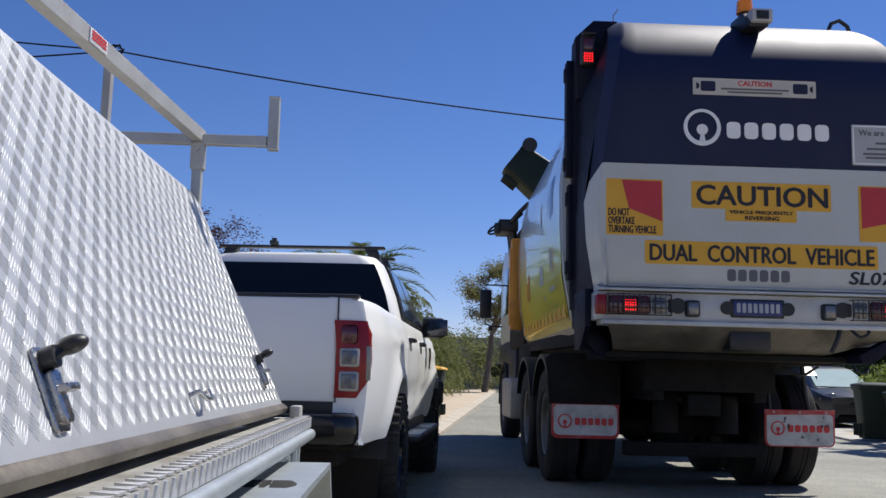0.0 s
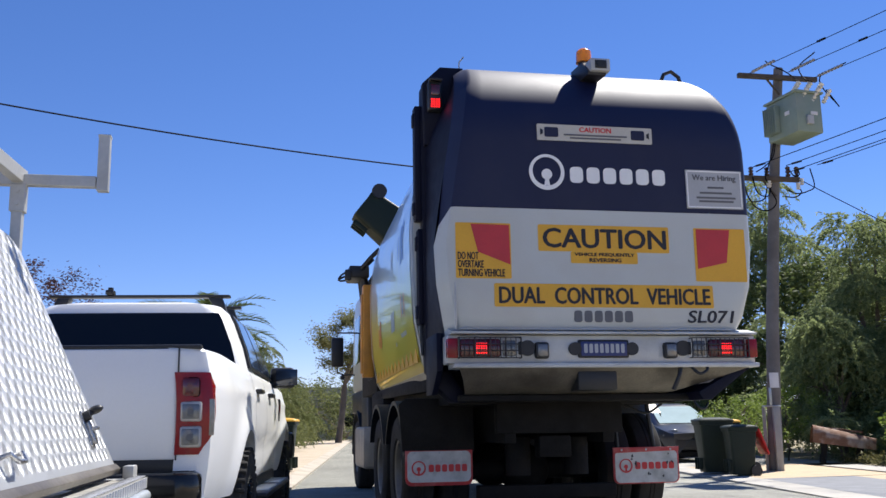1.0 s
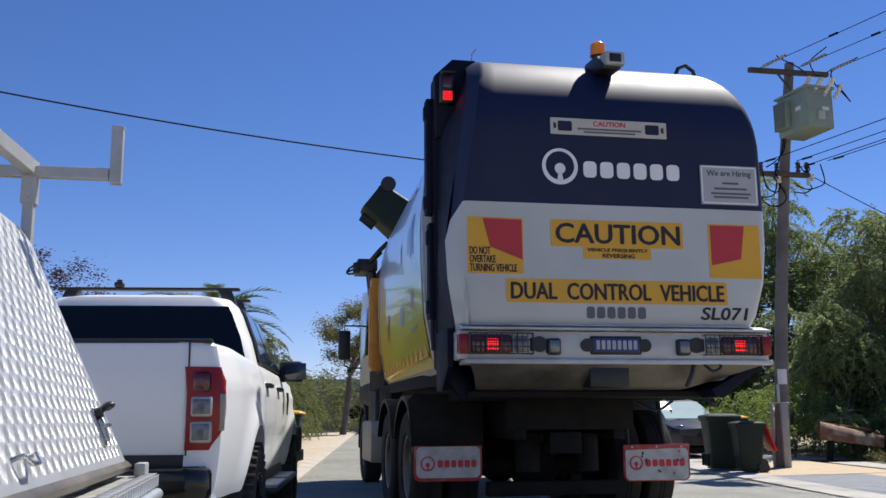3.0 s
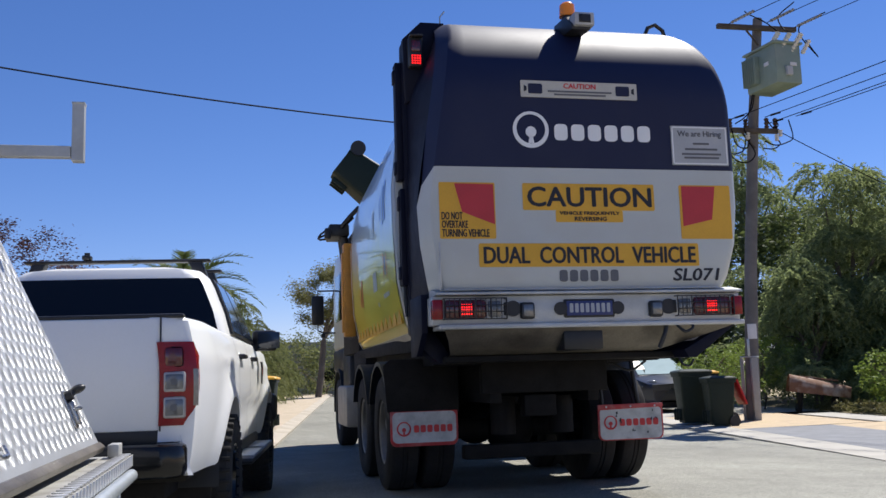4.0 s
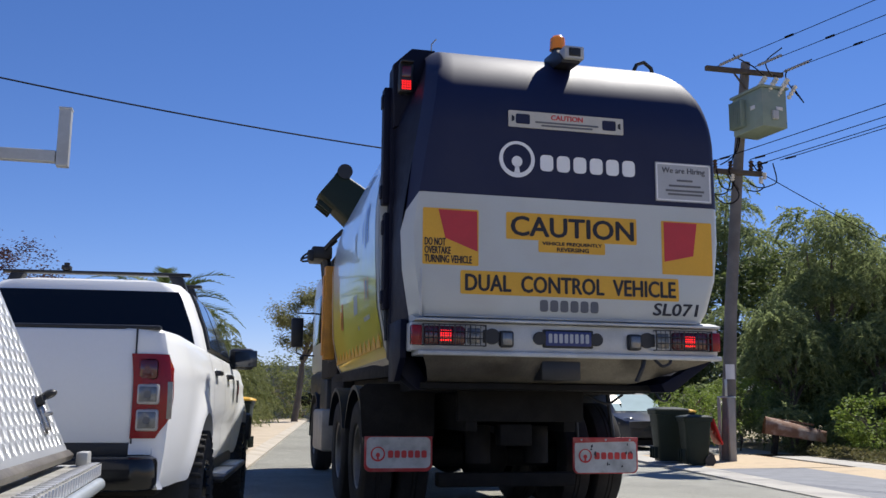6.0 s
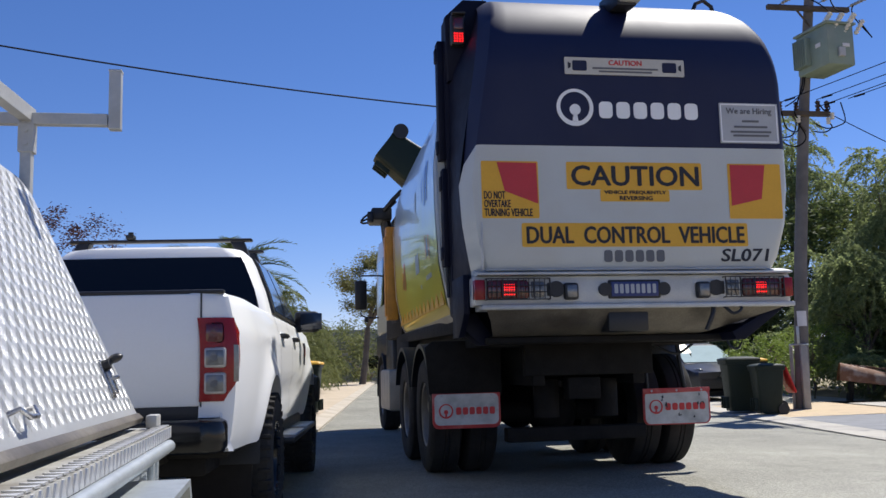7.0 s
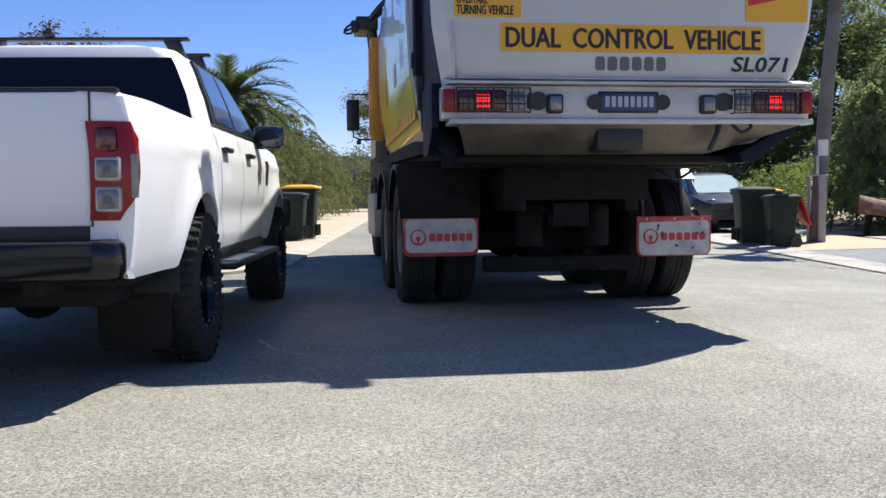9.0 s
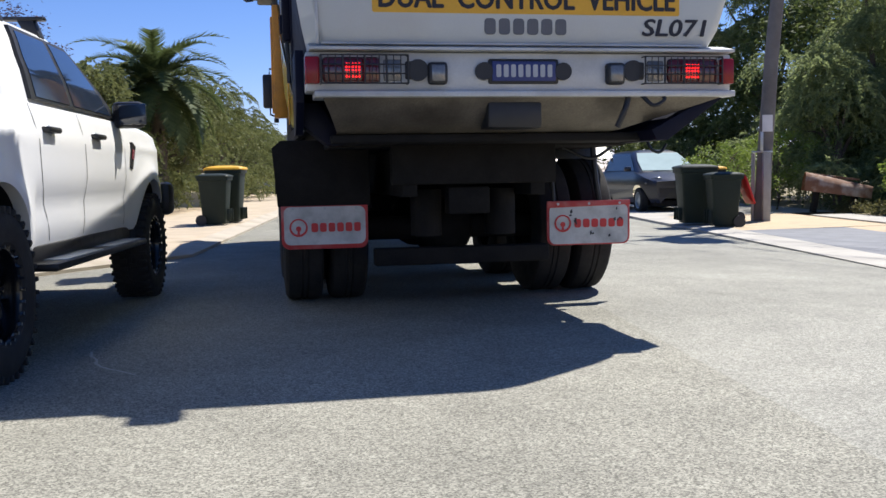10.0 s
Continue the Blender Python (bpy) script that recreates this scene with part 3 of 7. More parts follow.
for s in (-1, 1):
    # tail lamp wraps round the corner
    bm = fresh()
    rows = []
    for i in range(13):
        z = 0.802 + 0.43 * i / 12
        k = 0.008 + 0.006 * math.sin(math.pi * i / 12)
        end = float(np.interp(i / 12, (0, 0.12, 0.3, 0.45, 0.68, 0.85, 1.0), (-1.112, -1.100, -1.060, -1.04, -1.04, -1.05, -1.065)))
        row = [(s * 0.668, -1.12, z)]
        for n, (v, u) in enumerate(CORNER):
            vv = min(v, end)
            uu = float(np.interp(vv, [q[0] for q in CORNER], [q[1] for q in CORNER]))
            row.append((s * (corner_u(uu, z) + (0 if n < 1 else k)), vv - k, z))
        if end < CORNER[-1][0]:
            uu = float(np.interp(end, [q[0] for q in CORNER], [q[1] for q in CORNER]))
            rows.append(row + [(s * (corner_u(uu, z) + 0.006), end, z), (s * (corner_u(uu, z) - 0.03), end + 0.02, z)])
            continue
        row += [(s * (ute_side(end, z) + 0.010), end, z), (s * (ute_side(end, z) - 0.03), end + 0.006, z)]
        rows.append(row)
    add_grid(bm, rows)
    lamp = part("tail_lamp", bm, M_REDLENS, ute, "red tail lamp with two clear squares")
    for z0, z1 in ((0.838, 0.950), (0.972, 1.078)):
        bm = fresh()
        add_box(bm, s * 0.684, s * 0.796, -1.150, -1.11, z0, z1, 0.014)
        part("lens_surround", bm, M_LENSRIM, lamp)
        bm = fresh()
        add_box(bm, s * 0.694, s * 0.786, -1.155, -1.12, z0 + 0.013, z1 - 0.013, 0.008)
        part("clear_lens", bm, M_CLEARLENS, lamp)
        bm = fresh()
        add_cyl(bm, (s * 0.740, -1.152, (z0 + z1) / 2), (s * 0.740, -1.160, (z0 + z1) / 2), 0.018, n=14)
        part("bulb", bm, M_GREYINK, lamp)
    bm = fresh()
    rows = []
    for i in range(7):
        z = 0.90 + 0.19 * i / 6
        k = 0.019
        rows.append([(s * (corner_u(u, z) + k * 0.9), v - k * 0.6, z) for v, u in CORNER[3:]] + [(s * (ute_side(-1.062, z) + 0.014), -1.062 + 0.008 * (i / 6), z)])
    add_grid(bm, rows)
    part("side_lens", bm, M_CLEARLENS, lamp, "clear side lens")
    bm = fresh()
    add_box(bm, s * 0.688, s * 0.785, -1.146, -1.12, 1.10, 1.205, 0.02)
    part("brake_lens", bm, M_DKREDLENS, lamp)

# rear bumper and tow gear
bm = fresh()
add_prism(bm, [(-0.81, -1.11), (-0.80, -1.20), (-0.72, -1.26), (0.72, -1.26), (0.80, -1.20), (0.81, -1.11), (0.74, -1.0), (-0.74, -1.0)], 0.545, 0.715, "z", 0.035)
part("rear_bumper", bm, M_GLOSSBLACK, ute)
bm = fresh()
add_box(bm, -0.67, 0.67, -1.12, -1.02, 0.70, 0.79, 0.01)
part("bumper_step", bm, M_BLACK, ute)
bm = fresh()
add_box(bm, -0.035, 0.035, -1.42, -1.0, 0.42, 0.49, 0.01)
add_cyl(bm, (0, -1.38, 0.49), (0, -1.38, 0.56), 0.025)
part("tow_bar", bm, M_CHASSIS, ute)
bm = fresh()
add_box(bm, 0.10, 0.16, -1.24, -1.22, 0.44, 0.52, 0.004)
part("trailer_socket", bm, M_GALV, ute)

# cab
def loop(hw, v0, v1, z, r=0.10, crown=0.0, bow=0.0):
    pts = []
    for x, y in rounded_rect(2 * hw, v1 - v0, r, 4, 0, (v0 + v1) / 2):
        t = abs(x) / hw
        pts.append((x, y - (bow * (1 - t * t) if y < (v0 + v1) / 2 else -bow * (1 - t * t)), z + crown * (1 - t * t)))
    return pts


bm = fresh()
levels = [loop(0.83, 0.42, 2.66, 1.30, 0.10), loop(0.825, 0.43, 2.62, 1.345, 0.10), loop(0.775, 0.50, 2.33, 1.52, 0.12, 0, 0.02), loop(0.70, 0.575, 2.02, 1.70, 0.13, 0, 0.03), loop(0.66, 0.60, 1.90, 1.775, 0.14, 0.01, 0.03), loop(0.615, 0.63, 1.83, 1.815, 0.14, 0.02, 0.03), loop(0.50, 0.72, 1.72, 1.838, 0.13, 0.02, 0.02)]
vs = [[bm.verts.new(p) for p in lv] for lv in levels]
n = len(vs[0])
for a, b in zip(vs, vs[1:]):
    for i in range(n):
        bm.faces.new((a[i], a[(i + 1) % n], b[(i + 1) % n], b[i]))
bm.faces.new(vs[-1])
part("cab_shell", bm, M_WHITE, ute)


def cab_u(z):
    zs, us = (1.30, 1.345, 1.52, 1.70, 1.775), (0.83, 0.825, 0.775, 0.70, 0.66)
    return float(np.interp(z, zs, us))


def cab_back(z, x):
    return float(np.interp(z, (1.30, 1.345, 1.52, 1.70, 1.775), (0.42, 0.43, 0.50, 0.575, 0.60))) - 0.028 * (1 - (x / 0.75) ** 2)


def side_pane(name, rear, front, s, material, off):
    """A pane between two edges given as (v, z) from bottom to top, following the curve of the cab."""
    bm = fresh()
    rows = []
    za, zb = [z for v, z in rear], [z for v, z in front]
    for i in range(11):
        z0 = rear[0][1] + (rear[-1][1] - rear[0][1]) * i / 10
        z1 = front[0][1] + (front[-1][1] - front[0][1]) * i / 10
        a, c = float(np.interp(z0, za, [v for v, z in rear])), float(np.interp(z1, zb, [v for v, z in front]))
        row = []
        for k in range(9):
            z = z0 + (z1 - z0) * k / 8
            row.append((s * (cab_u(z) + off), a + (c - a) * k / 8, z))
        rows.append([(s * (cab_u(z0) - 0.01), a, z0)] + row + [(s * (cab_u(z1) - 0.01), c, z1)])
    add_grid(bm, rows)
    return part(name, bm, material, ute)


for s in (-1, 1):
    side_pane("window_surround", [(0.74, 1.362), (0.80, 1.60), (0.90, 1.775)], [(2.50, 1.352), (2.36, 1.46), (1.86, 1.770)], s, M_BLACK, 0.022)
    side_pane("rear_side_window", [(0.82, 1.380), (0.86, 1.60), (0.94, 1.750)], [(1.42, 1.376), (1.42, 1.752)], s, M_WINDBLUE, 0.027)
    side_pane("front_side_window", [(1.50, 1.376), (1.50, 1.752)], [(2.36, 1.370), (2.24, 1.46), (1.84, 1.745)], s, M_WINDBLUE, 0.027)
bm = fresh()
rows = []
for i in range(9):
    z = 1.375 + (1.752 - 1.375) * i / 8
    w = cab_u(z) - 0.045
    rows.append([(w * k / 8, cab_back(z, w * k / 8) - 0.012, z) for k in range(-8, 9)])
add_grid(bm, rows)
part("rear_window", bm, M_GLASS, ute, "dark tinted rear window")
bm = fresh()
rows = []
for i in range(7):
    z = 1.40 + 0.34 * i / 6
    w = cab_u(z) - 0.07
    f = float(np.interp(z, (1.345, 1.52, 1.70, 1.775), (2.62, 2.33, 2.02, 1.90)))
    rows.append([(w * k / 6, f + 0.015 + 0.03 * (1 - (k / 6) ** 2), z) for k in range(-6, 7)])
add_grid(bm, rows)
part("windscreen", bm, M_GLASS, ute)

# doors: shut lines, handles
for s in (-1, 1):
    for v0, lean in ((0.66, 0.02), (1.52, 0.0), (2.52, -0.02)):
        bm = fresh()
        rows = []
        for i in range(12):
            z = 0.60 + 0.735 * i / 11
            v = v0 + lean * math.sin(i / 11 * math.pi) + (0.22 * (1 - min(1, (z - 0.60) / 0.35)) if v0 == 0.66 else 0)
            u = ute_side(v, z) + 0.0015
            rows.append([(s * u, v - 0.004, z), (s * u, v + 0.004, z)])
        add_grid(bm, rows)
        part("door_seam", bm, M_BLACK, ute)
    for v in (0.86, 1.80):
        bm = fresh()
        u = ute_side(v, 1.19)
        add_box(bm, s * (u - 0.01), s * (u + 0.045), v - 0.10, v + 0.10, 1.185, 1.218, 0.012)
        h = part("door_handle", bm, M_BLACK, ute)
        bm = fresh()
        b = fresh()
        bmesh.ops.create_uvsphere(b, u_segments=14, v_segments=8, radius=1.0, matrix=Matrix.LocRotScale((s * (u - 0.012), v + 0.02, 1.185), None, (0.018, 0.07, 0.05)))
        merge(bm, b)
        part("handle_cup", bm, M_GALV, h)
    bm = fresh()
    u = ute_side(2.68, 1.10)
    add_prism(bm, [(2.62, 1.02), (2.69, 1.0), (2.80, 1.17), (2.70, 1.20)], s * (u - 0.02), s * (u + 0.012), "x")
    vent = part("fender_vent", bm, M_BLACK, ute)
    bm = fresh()
    add_prism(bm, [(2.66, 1.08), (2.70, 1.07), (2.745, 1.14), (2.70, 1.15)], s * (u + 0.005), s * (u + 0.016), "x")
    part("red_badge", bm, M_REDLENS, vent)
    # mirror
    bm = fresh()
    add_box(bm, s * 0.83, s * 1.05, 2.40, 2.53, 1.29, 1.475, 0.035)
    for v in bm.verts:
        v.co.y += 0.35 * (abs(v.co.x) - 0.98) * -1 * 0.4
    mir = part("side_mirror", bm, M_BLACK, ute)
    bm = fresh()
    add_box(bm, s * 0.885, s * 1.08, 2.385, 2.405, 1.31, 1.455, 0.008)
    for v in bm.verts:
        v.co.y += 0.35 * (abs(v.co.x) - 0.98) * -1 * 0.4
    part("mirror_glass", bm, M_WINDBLUE, mir)
    bm = fresh()
    add_box(bm, s * 0.80, s * 0.90, 2.42, 2.52, 1.30, 1.36, 0.015)
    part("mirror_arm", bm, M_BLACK, mir)
    # side step
    bm = fresh()
    add_box(bm, s * 0.80, s * 1.0, 0.55, 2.62, 0.455, 0.50, 0.02)
    step = part("side_step", bm, M_BLACK, ute)
    for v0 in (0.75, 1.75):
        bm = fresh()
        add_box(bm, s * 0.83, s * 0.985, v0, v0 + 0.72, 0.498, 0.506, 0.002)
        part("tread_strip", bm, M_GALV, step)
    bm = fresh()
    add_box(bm, s * 0.70, s * 0.86, 0.5, 2.7, 0.49, 0.585, 0.02)
    part("sill", bm, M_BLACK, ute)
    # snorkel-like black flare corner ahead of the front wheel
    bm = fresh()
    add_box(bm, s * 0.84, s * 0.965, 3.72, 3.92, 0.62, 0.90, 0.05)
    part("bumper_corner", bm, M_BLACK, ute)

# roof bars
for v in (0.93, 1.62):
    bm = fresh()
    add_box(bm, -0.66, 0.66, v - 0.035, v + 0.035, 1.905, 1.93, 0.011)
    bar = part("roof_bar", bm, M_BLACK, ute)
    for s in (-1, 1):
        bm = fresh()
        add_prism(bm, [(s * 0.50, 1.905), (s * 0.60, 1.905), (s * 0.64, 1.80), (s * 0.56, 1.80)], v - 0.05, v + 0.05, "y", 0.01)
        part("bar_foot", bm, M_BLACK, bar)
bm = fresh()
add_box(bm, -0.25, -0.19, 0.87, 0.95, 1.93, 1.965, 0.008)
add_cyl(bm, (-0.22, 0.91, 1.96), (-0.22, 0.91, 1.985), 0.02)
part("rack_clamp", bm, M_BLACK, ute)

tyre = tyre_mesh(WR, 0.275, 0.225, 44)
rim = rim_mesh(0.235, 0.275, 8, M_GLOSSBLACK)
bm = fresh()
add_prism(bm, [(0.064, -0.014), (0.136, -0.009), (0.136, 0.012), (0.064, 0.014)], WR - 0.03, WR + 0.006, "z", 0.003)
lug = finish("tread_lug", bm, M_RUBBER)
bm = fresh()
add_box(bm, 0.010, 0.056, -0.012, 0.012, WR - 0.02, WR + 0.006, 0.002, seg=1)
block = finish("tread_block", bm, M_RUBBER)
bm = fresh()
add_cyl(bm, (0.112, 0, 0.226), (0.129, 0, 0.226), 0.009, n=6)
rim_bolt = finish("rim_bolt", bm, M_CHROME)
for a in AX:
    for s in (-1, 1):
        w = part("wheel", tyre, None, ute, "chunky all-terrain tyre", m=pose(s * 0.805, a, WR, 0, 0, 0 if s > 0 else 180))
        part("rim", rim, None, w, "gloss black spoked rim")
        if s > 0:
            for k in range(38):
                for side in (0, 180):
                    turn = pose(0, 0, 0, 360 * k / 38 + (4.7 if side else 0)) @ pose(0, 0, 0, 0, 0, side)
                    part("tread_lug", lug, None, w, m=turn)
                    part("tread_block", block, None, w, m=pose(0, 0, 0, 3.5) @ turn)
            for k in range(24):
                part("rim_bolt", rim_bolt, None, w, m=pose(0, 0, 0, 15 * k))


# ---- refuse truck ----
TRUCK0 = pose(0, 1.7, 0)
truck = thing("refuse_truck", TRUCK0, "navy and white side-loading refuse truck standing in the road", "refuse truck")
INV = TRUCK0.inverted()


def tp(name, bm, material, parent=None, label="", smooth=True, m=None):
    """A part of the truck, given in world places."""
    ob = part(name, bm, material, parent or truck, label, smooth, m)
    if parent is None:
        ob.matrix_parent_inverse = INV
    return ob


def tail_r(z):
    return float(np.interp(z, (1.60, 1.73, 1.86, 2.05, 2.31, 2.63, 3.1, 3.3, 3.5, 3.7, 3.88, 3.945), (1.225, 1.30, 1.35, 1.398, 1.42, 1.42, 1.415, 1.395, 1.355, 1.27, 1.14, 1.02)))


def tail_l(z):
    return float(np.interp(z, (1.60, 1.8, 2.05, 2.42, 2.589, 3.0, 3.5, 3.9), (-1.01, -1.055, -1.09, -1.105, -1.06, -0.995, -0.91, -0.83)))


def tail_row(y, z):
    a, b = tail_l(z), tail_r(z)
    out = [(a - 0.085, max(y + 0.16, -0.14), 2.46 if 2.5 < z < 2.6 else z), (a - 0.012, y + 0.014, z)]
    out += [(a + 0.02 + (b - 0.09 - a) * k / 22, y, z) for k in range(23)]
    for k in range(1, 7):
        t = radians(15 * k)
        out.append((b - 0.07 + 0.07 * math.sin(t), y + 0.07 * (1 - math.cos(t)), z))
    return out


def tail_flank(y, z, s):
    """From the tailgate's edge forward to the hinge frame."""
    if s < 0:
        return [(-1.16 if z < 3.3 else -1.16 + 0.32 * (z - 3.3) / 0.6, 0.40, z), (tail_l(z) - 0.085, max(y + 0.16, -0.14), z)]
    return [(tail_r(z), y + 0.07, z), (tail_r(z), 0.40, z)]


LOW = [(-0.24, 1.60), (-0.285, 1.66), (-0.30, 1.74), (-0.30, 2.0), (-0.30, 2.3), (-0.30, 2.585)]
HIGH = [(-0.30, 2.588), (-0.30, 2.9), (-0.30, 3.12)]
for k in range(1, 19):
    t = radians(5 * k)
    HIGH.append((0.42 - 0.72 * math.cos(t), 3.13 + 0.81 * math.sin(t)))
HIGH.append((0.48, 3.943))
bm = fresh()
add_grid(bm, [tail_row(y, z) for y, z in LOW])
tp("lower_tailgate", bm, M_TWHITE, label="white lower tailgate with road grime")
bm = fresh()
add_grid(bm, [tail_row(y, z) for y, z in HIGH])
for s in (-1, 1):
    b2 = fresh()
    add_grid(b2, [tail_flank(y, z, s) for y, z in LOW + HIGH[1:]])
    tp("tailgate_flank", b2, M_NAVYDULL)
tp("upper_tailgate", bm, M_NAVY, label="navy curved upper tailgate")

# navy skirt closing the flank down to the sump
bm = fresh()
add_prism(bm, [(-0.12, 1.63), (0.36, 1.63), (0.36, 1.17), (0.12, 1.17), (-0.12, 1.34)], -1.168, -1.122, "x", 0.003)
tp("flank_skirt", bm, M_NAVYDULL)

# hinge frame behind the tailgate
frame_out = [(-1.165, 1.36), (-1.19, 3.2), (-1.18, 3.79), (-1.03, 3.945), (1.10, 3.94), (1.34, 3.70), (1.39, 3.2), (1.36, 1.36), (1.05, 1.12), (-0.95, 1.14)]
bm = fresh()
add_prism(bm, frame_out, 0.36, 0.50, "y", 0.012)
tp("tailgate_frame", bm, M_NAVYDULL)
bm = fresh()
add_prism(bm, [(-1.185, 3.79), (-1.03, 3.942), (-0.83, 3.942), (-0.92, 3.30), (-1.17, 3.25)], 0.285, 0.365, "y", 0.006)
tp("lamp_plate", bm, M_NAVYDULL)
for x, z0, z1 in ((-1.185, 1.75, 2.55), (-1.205, 2.62, 3.62)):
    bm = fresh()
    add_box(bm, x - 0.035, x + 0.03, 0.38, 0.50, z0, z1, 0.012)
    add_box(bm, x - 0.05, x + 0.02, 0.40, 0.47, z0 + 0.05, z0 + 0.16, 0.008)
    add_box(bm, x - 0.05, x + 0.02, 0.40, 0.47, z1 - 0.18, z1 - 0.06, 0.008)
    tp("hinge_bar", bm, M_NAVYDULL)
bm = fresh()
add_tube(bm, [(-1.185, 0.42, 1.5), (-1.20, 0.43, 2.0), (-1.195, 0.42, 2.5)], 0.014)
tp("hydraulic_hose", bm, M_BLACK)

# high brake lamp, beacon, camera, lifting loop
bm = fresh()
add_box(bm, -1.15, -1.03, 0.20, 0.30, 3.53, 3.79, 0.02)
hl = tp("high_brake_lamp", bm, M_BLACK)
bm = fresh()
add_box(bm, -1.145, -1.035, 0.155, 0.22, 3.775, 3.792, 0.005)
part("lamp_hood", bm, M_BLACK, hl)
bm = fresh()
add_box(bm, -1.128, -1.052, 0.188, 0.202, 3.655, 3.75, 0.006)
part("dark_lens", bm, M_DKREDLENS, hl)
bm = fresh()
for i in range(4):
    for j in range(4):
        add_cyl(bm, (-1.121 + 0.021 * i, 0.200, 3.557 + 0.021 * j), (-1.121 + 0.021 * i, 0.192, 3.557 + 0.021 * j), 0.0066, n=8)
part("lit_leds", bm, M_LED, hl, "lit red LEDs")

bm = fresh()
add_prism(bm, [(0.18, 3.92), (-0.10, 3.90), (-0.24, 3.78), (-0.24, 3.74), (0.02, 3.76), (0.18, 3.86)], 0.10, 0.26, "x", 0.008)
add_cyl(bm, (0.158, 0.0, 3.86), (0.158, 0.0, 3.94), 0.05)
br = tp("beacon_bracket", bm, M_BLACK)
bm = fresh()
add_lathe(bm, [(0.0, 4.06), (0.042, 4.055), (0.062, 4.035), (0.067, 3.95), (0.069, 3.935), (0.0, 3.935)], 20, Matrix.Translation((0.158, 0.0, 0)) @ Matrix.Rotation(radians(-90), 4, "Y"))
part("amber_dome", bm, M_AMBER, br, "amber rotating beacon")
bm = fresh()
add_box(bm, 0.115, 0.285, -0.28, -0.13, 3.765, 3.875, 0.014)
cm = tp("rear_camera", bm, M_GREYSIGN)
bm = fresh()
add_cyl(bm, (0.20, -0.278, 3.82), (0.20, -0.292, 3.82), 0.032, n=18)
add_box(bm, 0.15, 0.25, -0.286, -0.276, 3.785, 3.855, 0.004)
part("camera_lens", bm, M_BLACK, cm)
bm = fresh()
add_tube(bm, [(1.00, 0.38, 3.92), (1.05, 0.38, 4.03), (1.12, 0.38, 4.06), (1.19, 0.38, 4.01), (1.23, 0.38, 3.86)], 0.018)
add_box(bm, 1.0, 1.26, 0.36, 0.41, 3.82, 3.90, 0.01)
tp("lifting_loop", bm, M_BLACK)
bm = fresh()
add_tube(bm, [(-0.86, 0.30, 3.88), (-0.86, 0.30, 4.00), (-0.82, 0.30, 4.05)], 0.006)
tp("roof_hook", bm, M_GALV)

# stickers and lettering on the tailgate
YB = -0.3


def plate(name, x0, x1, z0, z1, material, r=0.012, y=YB, d=0.004, parent=None, label=""):
    bm = fresh()
    add_prism(bm, rounded_rect(x1 - x0, z1 - z0, r, 3, (x0 + x1) / 2, (z0 + z1) / 2), y - d, y + 0.004, "y")
    return tp(name, bm, material, parent, label)


def word(text, x0, x1, z0, z1, material, parent, y=YB, heavy=0.0, d=0.003, slant=0.0):
    b = letters(text, x0, x1, z0, z1, y, d)
    for v in b.verts:
        v.co.x += slant * (v.co.z - z0)
    if heavy:
        b = bold(b, heavy)
    return tp("lettering", b, material, parent, "lettering reading " + text)


p = plate("caution_sticker", -0.39, 0.69, 2.252, 2.462, M_YELLOW)
word("CAUTION", -0.355, 0.655, 2.282, 2.432, M_INK, p, YB - 0.004, 0.011)
p = plate("reversing_sticker", -0.13, 0.42, 2.160, 2.252, M_YELLOW)
word("VEHICLE FREQUENTLY", -0.10, 0.39, 2.213, 2.243, M_INK, p, YB - 0.004, 0.003)
word("REVERSING", 0.02, 0.28, 2.171, 2.201, M_INK, p, YB - 0.004, 0.003)
p = plate("dual_control_sticker", -0.75, 1.04, 1.815, 1.995, M_YELLOW)
word("DUAL  CONTROL  VEHICLE", -0.715, 1.005, 1.842, 1.967, M_INK, p, YB - 0.004, 0.009)
for x0, x1, poly in ((-1.045, -0.61, [(-0.925, 2.452), (-0.622, 2.449), (-0.618, 2.14), (-0.87, 2.235)]), (0.905, 1.345, [(0.925, 2.452), (1.215, 2.452), (1.175, 2.185), (0.925, 2.13)])):
    p = plate("warning_marker", x0, x1, 2.03, 2.462, M_YELLOW, 0.01)
    bm = fresh()
    add_prism(bm, poly, YB - 0.007, YB, "y")
    tp("red_field", bm, M_RED, p)
    if x0 < 0:
        word("DO NOT", -1.03, -0.87, 2.175, 2.232, M_INK, p, YB - 0.004, 0.003)
        word("OVERTAKE", -1.03, -0.83, 2.112, 2.167, M_INK, p, YB - 0.004, 0.003)
        word("TURNING VEHICLE", -1.03, -0.665, 2.045, 2.102, M_INK, p, YB - 0.004, 0.003)
word("SL071", 0.808, 1.185, 1.70, 1.795, M_INK, truck, YB, 0.007, slant=0.22).matrix_parent_inverse = INV


def blocks(name, x0, x1, z0, z1, count, material, parent=None, y=YB, gap=0.22):
    """Plain upright blocks in place of a maker's or owner's name."""
    w = (x1 - x0) / count
    for i in range(count):
        bm = fresh()
        a, b = x0 + w * i + w * gap / 2, x0 + w * (i + 1) - w * gap / 2
        add_prism(bm, rounded_rect(b - a, z1 - z0, min(b - a, z1 - z0) * 0.3, 3, (a + b) / 2, (z0 + z1) / 2), y - 0.003, y + 0.003, "y")
        tp(name, bm, material, parent)


